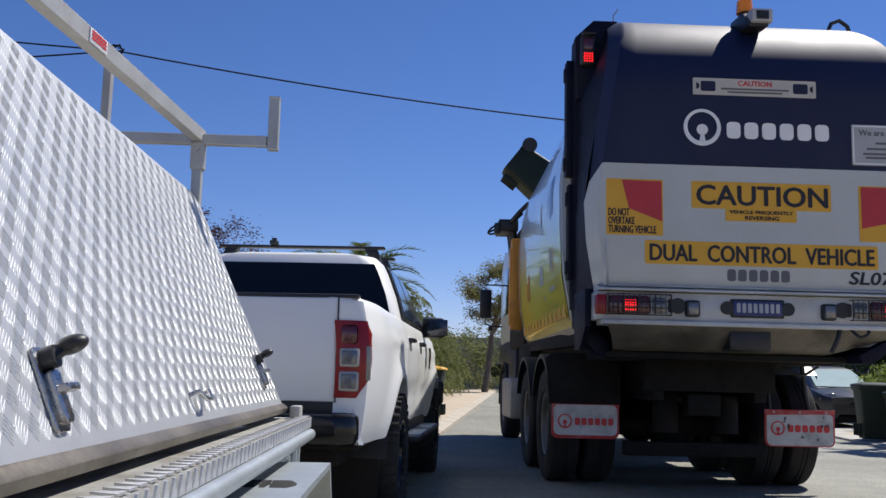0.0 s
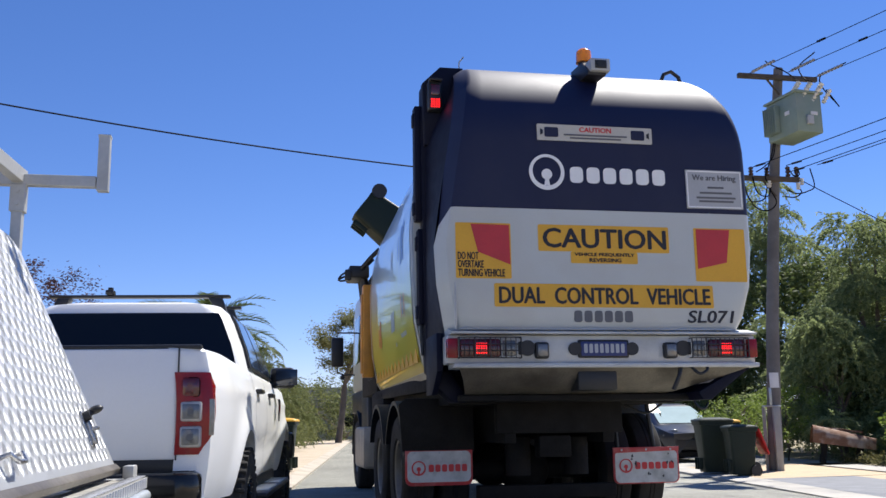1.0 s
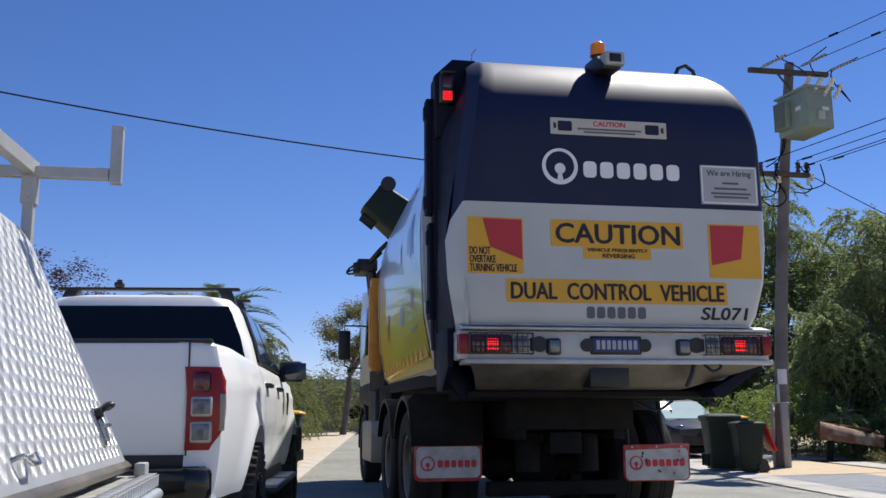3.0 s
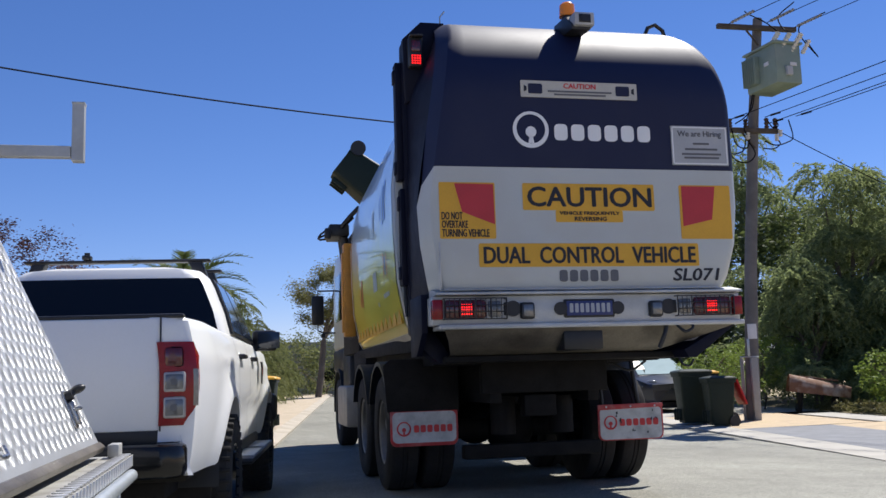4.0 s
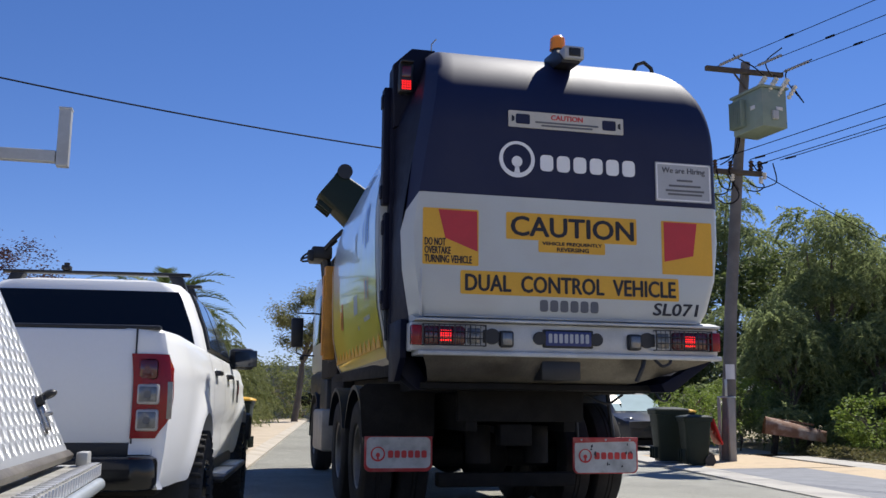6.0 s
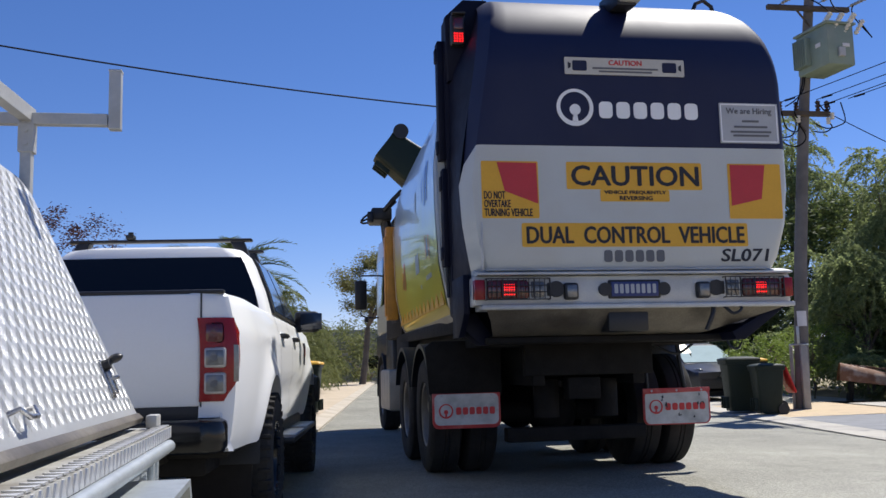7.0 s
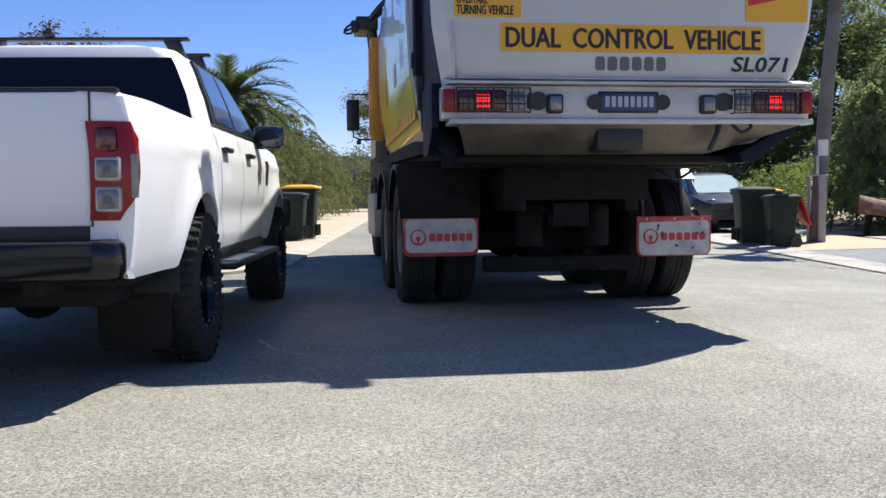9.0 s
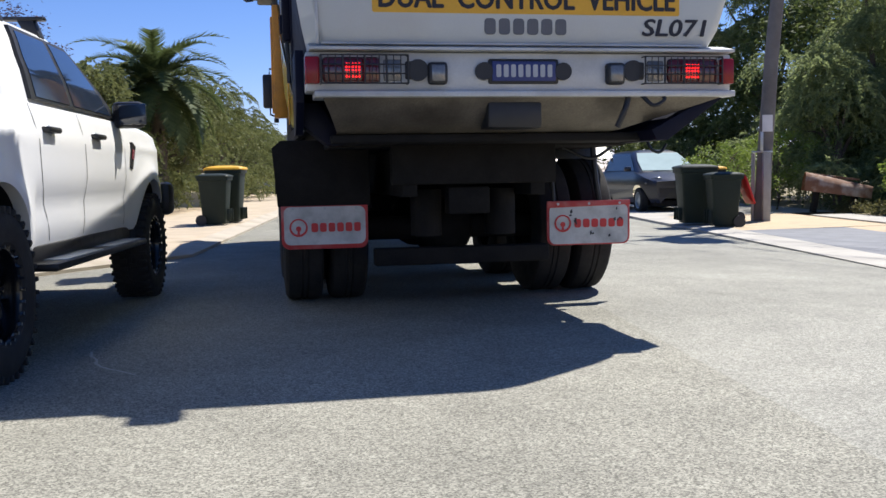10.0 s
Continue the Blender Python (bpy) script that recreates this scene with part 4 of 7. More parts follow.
def ring_logo(cx, cz, r, material, parent=None, y=YB):
    bm = fresh()
    n = 40
    rr = [[(cx + a * r * math.cos(2 * math.pi * i / n), yy, cz + off + a * r * math.sin(2 * math.pi * i / n)) for i in range(n + 1)] for a, yy, off in ((1.0, y + 0.003, 0), (1.0, y - 0.004, 0), (0.80, y - 0.004, 0.04 * r), (0.80, y + 0.003, 0.04 * r))]
    add_grid(bm, rr)
    add_prism(bm, [(cx + 0.30 * r * math.cos(2 * math.pi * i / 16), cz - 0.12 * r + 0.30 * r * math.sin(2 * math.pi * i / 16)) for i in range(16)], y - 0.004, y + 0.003, "y")
    add_prism(bm, [(cx - 0.10 * r, cz - 0.38 * r), (cx + 0.10 * r, cz - 0.38 * r), (cx + 0.16 * r, cz - 0.74 * r), (cx - 0.16 * r, cz - 0.74 * r)], y - 0.004, y + 0.003, "y")
    tp("ring_mark", bm, material, parent)


ring_logo(-0.30, 2.885, 0.145, M_WHITEINK)
blocks("name_block", -0.125, 0.705, 2.805, 2.935, 6, M_WHITEINK)
blocks("maker_block", -0.13, 0.365, 1.70, 1.79, 6, M_GREYINK)
p = plate("warning_sign", -0.37, 0.595, 3.145, 3.278, M_SIGN, 0.008, d=0.008)
for x0 in (-0.31, 0.415):
    bm = fresh()
    add_prism(bm, rounded_rect(0.115, 0.08, 0.012, 3, x0 + 0.057, 3.213), YB - 0.011, YB - 0.005, "y")
    tp("camera_symbol", bm, M_NAVY, p)
for x0, s in ((-0.345, 1), (0.57, -1)):
    bm = fresh()
    add_prism(bm, [(x0, 3.24), (x0 + s * 0.022, 3.228), (x0 + s * 0.022, 3.198), (x0, 3.186)], YB - 0.011, YB - 0.005, "y")
    tp("symbol_edge", bm, M_INK, p)
word("CAUTION", -0.02, 0.245, 3.222, 3.262, M_REDINK, p, YB - 0.008, 0.003)
for z, a, b in ((3.197, -0.15, 0.38), (3.172, -0.10, 0.33)):
    plate("text_bar", a, b, z - 0.008, z + 0.006, M_GREYINK, 0.003, YB - 0.008, 0.003, p)
p = plate("hiring_sign", 0.865, 1.355, 2.625, 2.945, M_GREYSIGN, 0.006, d=0.01)
for a, b, c, d in ((0.872, 1.348, 2.632, 2.642), (0.872, 1.348, 2.928, 2.938), (0.872, 0.882, 2.632, 2.938), (1.338, 1.348, 2.632, 2.938)):
    plate("sign_border", a, b, c, d, M_WHITEINK, 0.002, YB - 0.010, 0.002, p)
word("We are Hiring", 0.92, 1.30, 2.845, 2.905, M_GREYINK, p, YB - 0.010, 0.002)
for z, a, b in ((2.80, 1.05, 1.19), (2.755, 0.98, 1.26), (2.715, 0.95, 1.29), (2.685, 0.97, 1.27)):
    plate("text_bar", a, b, z - 0.008, z + 0.008, M_GREYINK, 0.003, YB - 0.010, 0.003, p)

# panel edges pressed into the lower tailgate
for x0, x1, z0, z1 in ((-1.03, 1.18, 1.640, 1.652), (-1.06, -1.045, 1.64, 2.0)):
    bm = fresh()
    add_box(bm, x0, x1, YB - 0.012, YB + 0.02, z0, z1, 0.003)
    tp("panel_rib", bm, M_BUMPER)

# rear light bar
bm = fresh()
add_box(bm, -1.12, 1.365, -0.30, -0.10, 1.385, 1.60, 0.012)
bar = tp("rear_light_bar", bm, M_BUMPER, label="pale steel light bar across the tail")
bm = fresh()
add_prism(bm, [(-0.36, 1.606), (-0.36, 1.620), (-0.20, 1.655), (-0.10, 1.655), (-0.10, 1.60)], -1.10, 1.36, "x")
part("top_lip", bm, M_BUMPER, bar)
bm = fresh()
add_box(bm, -1.075, 1.375, -0.345, -0.08, 1.352, 1.386, 0.006)
part("bottom_lip", bm, M_BUMPER, bar)
for s, x0 in ((1, -1.125), (-1, 1.372)):
    def X(d):
        return x0 + s * d
    bm = fresh()
    add_box(bm, X(0.0), X(0.08), -0.335, -0.26, 1.425, 1.572, 0.01)
    part("end_reflector", bm, M_REDLENS, bar)
    bm = fresh()
    add_box(bm, X(0.095), X(0.41), -0.325, -0.29, 1.43, 1.57, 0.02)
    li = tp("rear_lamp", bm, M_DKREDLENS, None, "dark red rear lamp cluster behind a wire guard")
    bm = fresh()
    for i in range(5):
        for j in range(5):
            c = X(0.225 + 0.0175 * i)
            add_cyl(bm, (c, -0.322, 1.463 + 0.0175 * j), (c, -0.331, 1.463 + 0.0175 * j), 0.0054, n=8)
    part("lit_leds", bm, M_LED, li, "lit red LEDs")
    bm = fresh()
    add_box(bm, X(0.43), X(0.53), -0.31, -0.29, 1.44, 1.56, 0.01)
    part("reversing_lens", bm, M_CLEARLENS, li)
    bm = fresh()
    y = -0.352
    for z in (1.425, 1.478, 1.527, 1.578):
        add_tube(bm, [(X(0.085), y, z), (X(0.56), y, z)], 0.0045, 6)
    for k in range(13):
        add_tube(bm, [(X(0.085 + 0.0396 * k), y, 1.425), (X(0.085 + 0.0396 * k), y, 1.578)], 0.003 if k % 3 else 0.006, 6)
    for xx in (0.085, 0.56):
        for z in (1.425, 1.578):
            add_tube(bm, [(X(xx), y, z), (X(xx), -0.29, z)], 0.005, 6)
    part("wire_guard", bm, M_BLACK, li)
    bm = fresh()
    add_cyl(bm, (X(0.62), -0.32, 1.50), (X(0.62), -0.28, 1.50), 0.06, n=20)
    add_box(bm, X(0.55), X(0.63), -0.315, -0.28, 1.45, 1.55, 0.01)
    part("black_sounder", bm, M_BLACK, bar)
    bm = fresh()
    add_box(bm, X(0.675), X(0.785), -0.345, -0.28, 1.42, 1.545, 0.02)
    w = tp("work_lamp", bm, M_BLACK)
    bm = fresh()
    add_box(bm, X(0.69), X(0.77), -0.352, -0.33, 1.435, 1.53, 0.012)
    part("lamp_glass", bm, M_CLEARLENS, w)
bm = fresh()
add_box(bm, -0.105, 0.305, -0.318, -0.29, 1.425, 1.565, 0.012)
for x in (-0.13, 0.33):
    add_cyl(bm, (x, -0.325, 1.495), (x, -0.28, 1.495), 0.05, n=18)
pl = part("plate_holder", bm, M_BLACK, bar)
bm = fresh()
add_box(bm, -0.085, 0.285, -0.326, -0.31, 1.44, 1.55, 0.006)
pf = tp("number_plate", bm, mat("plate_blue", (0.03, 0.045, 0.16), 0.5), None, "blue number plate with pale plain bars")
blocks("plate_bar", -0.07, 0.27, 1.462, 1.532, 8, M_GREYSIGN, pf, -0.3265, 0.35)

# dirty steel sump below the bar
bm = fresh()
rows = []
for y, z in ((-0.29, 1.355), (-0.22, 1.27), (-0.05, 1.175), (0.25, 1.15)):
    a = -1.03 + 0.10 * (1.355 - z) / 0.2
    b = 1.32 - 0.62 * (1.355 - z) / 0.2
    rows.append([(a + (b - a) * k / 10, y, z) for k in range(11)])
add_grid(bm, rows)
tp("sump_tray", bm, M_SUMP, label="grimy bare steel sump tray")
bm = fresh()
add_box(bm, -0.10, 0.22, -0.27, 0.0, 1.18, 1.34, 0.02)
tp("sump_block", bm, M_BLACK)
bm = fresh()
add_box(bm, -0.97, 0.98, 0.0, 0.40, 1.112, 1.165, 0.015)
tp("lower_beam", bm, M_CHASSIS)
for x, out in ((1, [(1.345, 1.352), (1.255, 1.352), (0.90, 1.165), (0.93, 1.105), (1.00, 1.105)]), (-1, [(-1.165, 1.352), (-1.03, 1.352), (-0.90, 1.165), (-0.90, 1.11), (-0.985, 1.11), (-1.165, 1.26)])):
    bm = fresh()
    add_prism(bm, out, -0.24 if x > 0 else 0.10, 0.355, "y", 0.002)
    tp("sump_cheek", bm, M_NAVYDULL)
bm = fresh()
add_tube(bm, spline([(0.73, -0.30, 1.36), (0.70, -0.32, 1.28), (0.66, -0.30, 1.18)]), 0.018)
add_tube(bm, spline([(0.80, -0.32, 1.36), (0.86, -0.35, 1.30), (0.93, -0.34, 1.33), (0.93, -0.32, 1.37)]), 0.012)
tp("latch_hook", bm, M_BLACK)
bm = fresh()
add_tube(bm, spline([(1.00, 0.1, 1.14), (1.03, 0.08, 1.06), (1.09, 0.08, 1.04), (1.14, 0.1, 1.09)]), 0.009)
tp("hanging_hose", bm, M_BLACK)


# body
def xo(y):
    return 0.03 * y


SECT = [(1.10, 1.33), (1.17, 1.45), (1.235, 1.8), (1.255, 2.2), (1.26, 2.6), (1.22, 2.95), (1.12, 3.25), (0.98, 3.46), (0.80, 3.60), (0.45, 3.68), (0.0, 3.70)]
SECT = SECT + [(-a, b) for a, b in SECT[-2::-1]]
bm = fresh()
rows = [[(a + xo(y), y, z) for a, z in SECT] for y in (0.48, 1.5, 2.5, 3.5, 4.62)]
vs = add_grid(bm, rows)
for r in (vs[0], vs[-1]):
    bm.faces.new(r)
tp("compactor_body", bm, M_TWHITE)
for y in (0.52, 4.58):
    bm = fresh()
    add_grid(bm, [[(a * 1.012 + xo(yy), yy, z) for a, z in SECT] for yy in (y - 0.035, y + 0.035)])
    tp("body_band", bm, M_BUMPER)

poster = bpy.data.materials.new("printed_side_poster")
poster.use_nodes = True
nt = poster.node_tree
tc = nt.nodes.new("ShaderNodeTexCoord")
sp = nt.nodes.new("ShaderNodeSeparateXYZ")
nz = nt.nodes.new("ShaderNodeTexNoise")
nz.inputs["Scale"].default_value, nz.inputs["Detail"].default_value = 1.3, 3.0
ma = nt.nodes.new("ShaderNodeMath")
ma.operation = "MULTIPLY_ADD"
ma.inputs[1].default_value = 0.55
mr = nt.nodes.new("ShaderNodeMapRange")
mr.inputs["From Min"].default_value, mr.inputs["From Max"].default_value = 1.65, 3.55
cr = nt.nodes.new("ShaderNodeValToRGB")
el = cr.color_ramp.elements
el[0].position, el[0].color = 0.0, (0.68, 0.50, 0.03, 1)
el[1].position, el[1].color = 1.0, (0.42, 0.58, 0.80, 1)
for pos, c in ((0.10, (0.72, 0.60, 0.05, 1)), (0.34, (0.66, 0.66, 0.10, 1)), (0.44, (0.58, 0.62, 0.22, 1)), (0.54, (0.52, 0.62, 0.60, 1)), (0.75, (0.46, 0.62, 0.82, 1))):
    e = el.new(pos)
    e.color = c
nt.links.new(tc.outputs["Object"], sp.inputs[0])
nt.links.new(tc.outputs["Object"], nz.inputs["Vector"])
nt.links.new(nz.outputs["Fac"], ma.inputs[0])
nt.links.new(sp.outputs["Z"], ma.inputs[2])
nt.links.new(ma.outputs[0], mr.inputs["Value"])
nt.links.new(mr.outputs[0], cr.inputs[0])
nt.links.new(cr.outputs[0], nt.nodes["Principled BSDF"].inputs["Base Color"])
nt.nodes["Principled BSDF"].inputs["Roughness"].default_value = 0.28
nt.nodes["Principled BSDF"].inputs["Coat Weight"].default_value = 0.6


def side_at(z):
    zs, us = [z0 for a, z0 in SECT[:9]], [a for a, z0 in SECT[:9]]
    return float(np.interp(z, zs, us))


bm = fresh()
rows = []
for y in [0.62 + 3.86 * i / 10 for i in range(11)]:
    rows.append([(-(side_at(z) + 0.014) + xo(y), y, z) for z in [1.382 + 1.988 * k / 24 for k in range(25)]])
add_grid(bm, rows)
ps = tp("side_poster", bm, poster, label="printed poster fading from yellow to sky blue")
M_PBLUE = mat("poster_blue", (0.06, 0.16, 0.50), 0.3)
M_PORANGE = mat("poster_orange", (0.55, 0.15, 0.03), 0.3)
M_PGREY = mat("poster_grey", (0.30, 0.34, 0.36), 0.3)
for y0, y1, z0, z1, mm in ((1.10, 1.18, 2.42, 2.78, M_PBLUE), (1.26, 1.32, 2.40, 2.76, M_PBLUE), (1.46, 1.50, 2.46, 2.70, M_PBLUE), (2.0, 2.12, 2.45, 2.66, M_PGREY), (1.12, 1.16, 1.90, 2.12, M_PORANGE), (1.24, 1.28, 1.94, 2.10, M_PBLUE), (1.34, 1.38, 1.92, 2.14, M_PORANGE), (1.95, 2.25, 1.86, 2.05, M_PGREY), (1.10, 1.50, 1.74, 1.78, M_PGREY), (1.9, 2.0, 1.70, 1.74, M_PGREY), (3.3, 3.42, 1.80, 2.10, M_PORANGE), (3.5, 3.58, 1.82, 2.02, M_PORANGE)):
    bm = fresh()
    add_grid(bm, [[(-(side_at(z) + 0.018) + xo(y), y, z) for z in [z0 + (z1 - z0) * k / 5 for k in range(6)]] for y in (y0, y1)])
    part("poster_bar", bm, mm, ps)
bm = fresh()
for y0 in [0.65 + 0.32 * i for i in range(12)]:
    add_prism(bm, [(y0, 1.46), (y0 + 0.26, 1.46), (y0 + 0.13, 1.60)], -1.205 + xo(y0), -1.198 + xo(y0), "x")
part("poster_border", bm, M_YELLOW, ps)
for s in (-1, 1):
    bm = fresh()
    add_prism(bm, [(0.5, 1.36), (4.6, 1.36), (4.6, 1.26), (0.55, 1.22)], s * 1.12 + 0.07 - 0.03, s * 1.12 + 0.07 + 0.03, "x", 0.008)
    tp("body_sill", bm, M_CHASSIS)
    bm = fresh()
    add_grid(bm, [[(s * (float(np.interp(z, (1.33, 1.45, 1.8), (1.10, 1.17, 1.235))) + 0.014) + xo(y), y, z) for z in (1.325, 1.345, 1.378)] for y in (0.56, 2.5, 4.6)])
    tp("lower_skirt", bm, M_STEEL)

# hopper, hoist mast and raised lift arm
bm = fresh()
add_prism(bm, [(-1.05, 1.35), (-1.05, 2.9), (-0.95, 3.05), (1.15, 3.05), (1.25, 2.9), (1.25, 1.35)], 4.66, 6.35, "y", 0.02)
tp("hopper", bm, M_CHASSIS)
bm = fresh()
add_box(bm, -1.215, -1.075, 4.68, 4.86, 1.55, 2.72, 0.015)
add_box(bm, -1.235, -1.19, 4.70, 4.84, 1.60, 2.60, 0.008)
tp("hoist_mast", bm, M_ORANGE, label="scuffed orange hoist mast")
bm = fresh()
add_tube(bm, [(-1.02, 5.15, 1.55), (-1.08, 5.15, 2.2), (-1.16, 5.15, 2.88)], 0.055, 10)
add_tube(bm, [(-1.02, 5.40, 1.55), (-1.08, 5.40, 2.2), (-1.16, 5.40, 2.88)], 0.055, 10)
arm = tp("lift_arm", bm, M_BLACK, label="black lift arm raised with a bin")
bm = fresh()
add_box(bm, -1.36, -1.10, 5.0, 5.55, 2.86, 3.02, 0.02)
add_box(bm, -1.42, -1.34, 4.95, 5.05, 2.82, 2.96, 0.015)
add_tube(bm, [(-1.20, 5.0, 2.98), (-1.10, 4.9, 3.10), (-0.98, 4.9, 3.22)], 0.03, 8)
add_tube(bm, [(-1.20, 5.55, 2.98), (-1.10, 5.62, 3.10), (-0.98, 5.62, 3.22)], 0.03, 8)
for dz in (0.0, 0.05, 0.10):
    add_tube(bm, [(-1.40, 4.97 + dz, 2.93 - dz), (-1.47, 4.97 + dz, 2.88 - dz * 0.6), (-1.50, 4.99 + dz, 2.84)], 0.014, 6)
part("gripper", bm, M_BLACK, arm)

# cab
C0 = 0.235
bm = fresh()
add_prism(bm, [(6.55, 1.5), (6.55, 2.90), (6.75, 3.02), (8.55, 3.02), (8.95, 2.75), (9.05, 1.5)], -1.16 + C0, 1.16 + C0, "x", 0.06)
tp("cab", bm, M_TWHITE, label="white cab-over truck cab")
for s in (-1, 1):
    bm = fresh()
    add_box(bm, s * 1.155 + C0, s * 1.168 + C0, 7.35, 8.60, 1.95, 2.70, 0.004)
    tp("cab_window", bm, M_GLASS)
    bm = fresh()
    add_box(bm, s * 1.155 + C0, s * 1.168 + C0, 6.75, 7.15, 1.95, 2.70, 0.004)
    tp("cab_window", bm, M_GLASS)
    bm = fresh()
    add_box(bm, s * 1.35 + C0, s * 1.55 + C0, 8.66, 8.76, 1.93, 2.42, 0.03)
    mr_ = tp("cab_mirror", bm, M_BLACK)
    bm = fresh()
    add_tube(bm, [(s * 1.16 + C0, 8.72, 2.50), (s * 1.45 + C0, 8.71, 2.50), (s * 1.45 + C0, 8.71, 2.40)], 0.014)
    add_tube(bm, [(s * 1.45 + C0, 8.71, 1.94), (s * 1.45 + C0, 8.71, 1.84), (s * 1.35 + C0, 8.72, 1.80), (s * 1.16 + C0, 8.73, 1.80)], 0.014)
    add_box(bm, s * 1.33 + C0, s * 1.40 + C0, 8.66, 8.74, 1.72, 1.79, 0.01)
    part("mirror_arm", bm, M_BLACK, mr_)
    bm = fresh()
    pts = [(8.1 + 0.64 * math.cos(radians(t)), 0.56 + 0.64 * math.sin(radians(t))) for t in range(-5, 186, 10)]
    add_grid(bm, [[(s * 0.80 + C0, p, q), (s * 1.20 + C0, p, q), (s * 1.20 + C0, p, q - 0.05)] for p, q in pts])
    add_box(bm, s * 0.9 + C0, s * 1.18 + C0, 6.6, 7.45, 0.55, 1.5, 0.03)
    add_box(bm, s * 0.9 + C0, s * 1.17 + C0, 7.45, 9.0, 1.16, 1.5, 0.03)
    tp("front_guard", bm, M_BLACK)
bm = fresh()
add_box(bm, -1.19, -0.72, 4.95, 5.95, 0.42, 0.94, 0.04)
tp("side_tank", bm, M_TANK, label="dull metal side tank, sand reflection tinted into its colour")
bm = fresh()
add_box(bm, 0.75, 1.36, 4.4, 6.2, 0.45, 1.0, 0.04)
tp("tool_locker", bm, M_CHASSIS)

# chassis
for x in (-0.43, 0.43):
    bm = fresh()
    add_box(bm, x - 0.05, x + 0.05, 0.55, 8.9, 0.78, 1.10, 0.008)
    tp("chassis_rail", bm, M_CHASSIS)
for nm, dims in (("subframe", (-0.95, 1.05, 0.55, 4.6, 1.10, 1.34)), ("end_plate", (-0.55, 0.55, 0.52, 0.62, 0.86, 1.12)), ("under_run_bar", (-0.62, 0.62, 0.92, 1.06, 0.30, 0.42)), ("rear_crossmember", (-0.34, 0.36, 0.7, 1.0, 0.92, 1.02)), ("side_skirt", (-1.08, -0.55, 3.8, 4.9, 0.75, 1.34)), ("valve_block", (-0.16, 0.12, 0.62, 0.78, 0.66, 0.84))):
    bm = fresh()
    add_box(bm, *dims, 0.012)
    tp(nm, bm, M_CHASSIS)
for x in (-0.25, 0.28):
    bm = fresh()
    add_cyl(bm, (x, 1.0, 0.50), (x, 1.0, 0.82), 0.11, n=18)
    tp("air_tank", bm, M_CHASSIS)
for y in (1.72, 3.07):
    bm = fresh()
    add_cyl(bm, (-0.95, y, 0.52), (0.95, y, 0.52), 0.09, n=16)
    b = fresh()
    bmesh.ops.create_uvsphere(b, u_segments=16, v_segments=10, radius=0.24, matrix=Matrix.Translation((0, y, 0.52)))
    merge(bm, b)
    tp("drive_axle", bm, M_CHASSIS)
bm = fresh()
add_box(bm, -0.35, 0.60, 3.8, 4.8, 0.5, 0.9, 0.05)
tp("transfer_case", bm, M_CHASSIS)
bm = fresh()
add_box(bm, 0.05, 0.75, 6.8, 8.4, 0.45, 1.0, 0.08)
tp("engine_sump", bm, M_CHASSIS)

dual = tyre_mesh(0.52, 0.275, 0.285, 40)
drim = rim_mesh(0.295, 0.275, 5, M_STEEL)
for y in (1.72, 3.07, 8.1):
    for s in (-1, 1):
        for x in ((1.085, 0.765) if y < 5 else (1.06,)):
            w = tp("wheel", dual, None, None, "", m=pose(s * x + (C0 if y > 5 else 0), y, 0.52, 0, 0, 0 if s > 0 else 180))
            if x > 1.0:
                part("rim", drim, None, w)
# mudguards, spray panel and flaps
for s in (-1, 1):
    for yc in (1.72, 3.07):
        bm = fresh()
        pts = [(yc + 0.62 * math.cos(radians(t)), 0.55 + 0.62 * math.sin(radians(t))) for t in (range(20, 161, 10) if s < 0 else range(76, 136, 9))]
        if yc < 2 and s < 0:
            pts = pts + [(yc - 0.64, 0.70)]
        add_grid(bm, [[(s * 0.62, p, q), (s * 1.25, p, q), (s * 1.25, p, q - 0.04)] for p, q in pts])
        tp("mudguard", bm, M_BLACK if s < 0 else M_STEEL, label="black plastic mudguard" if s < 0 else "worn silver mudguard")
bm = fresh()
add_prism(bm, [(-1.27, 0.72), (-1.30, 1.12), (-1.24, 1.17), (-0.64, 1.17), (-0.64, 0.72)], 1.005, 1.03, "y", 0.004)
tp("spray_panel", bm, M_CHASSIS)
bm = fresh()
add_box(bm, 0.62, 1.22, 1.0, 1.04, 1.12, 1.17, 0.01)
add_tube(bm, [(0.66, 1.02, 1.13), (0.68, 1.0, 0.72)], 0.015)
add_tube(bm, [(0.98, 1.02, 1.13), (1.0, 1.0, 0.85), (1.02, 1.0, 0.72)], 0.022)
add_tube(bm, spline([(0.75, 1.0, 1.10), (0.95, 0.98, 1.02), (1.12, 1.0, 1.10)]), 0.012)
tp("flap_bracket", bm, M_BLACK)
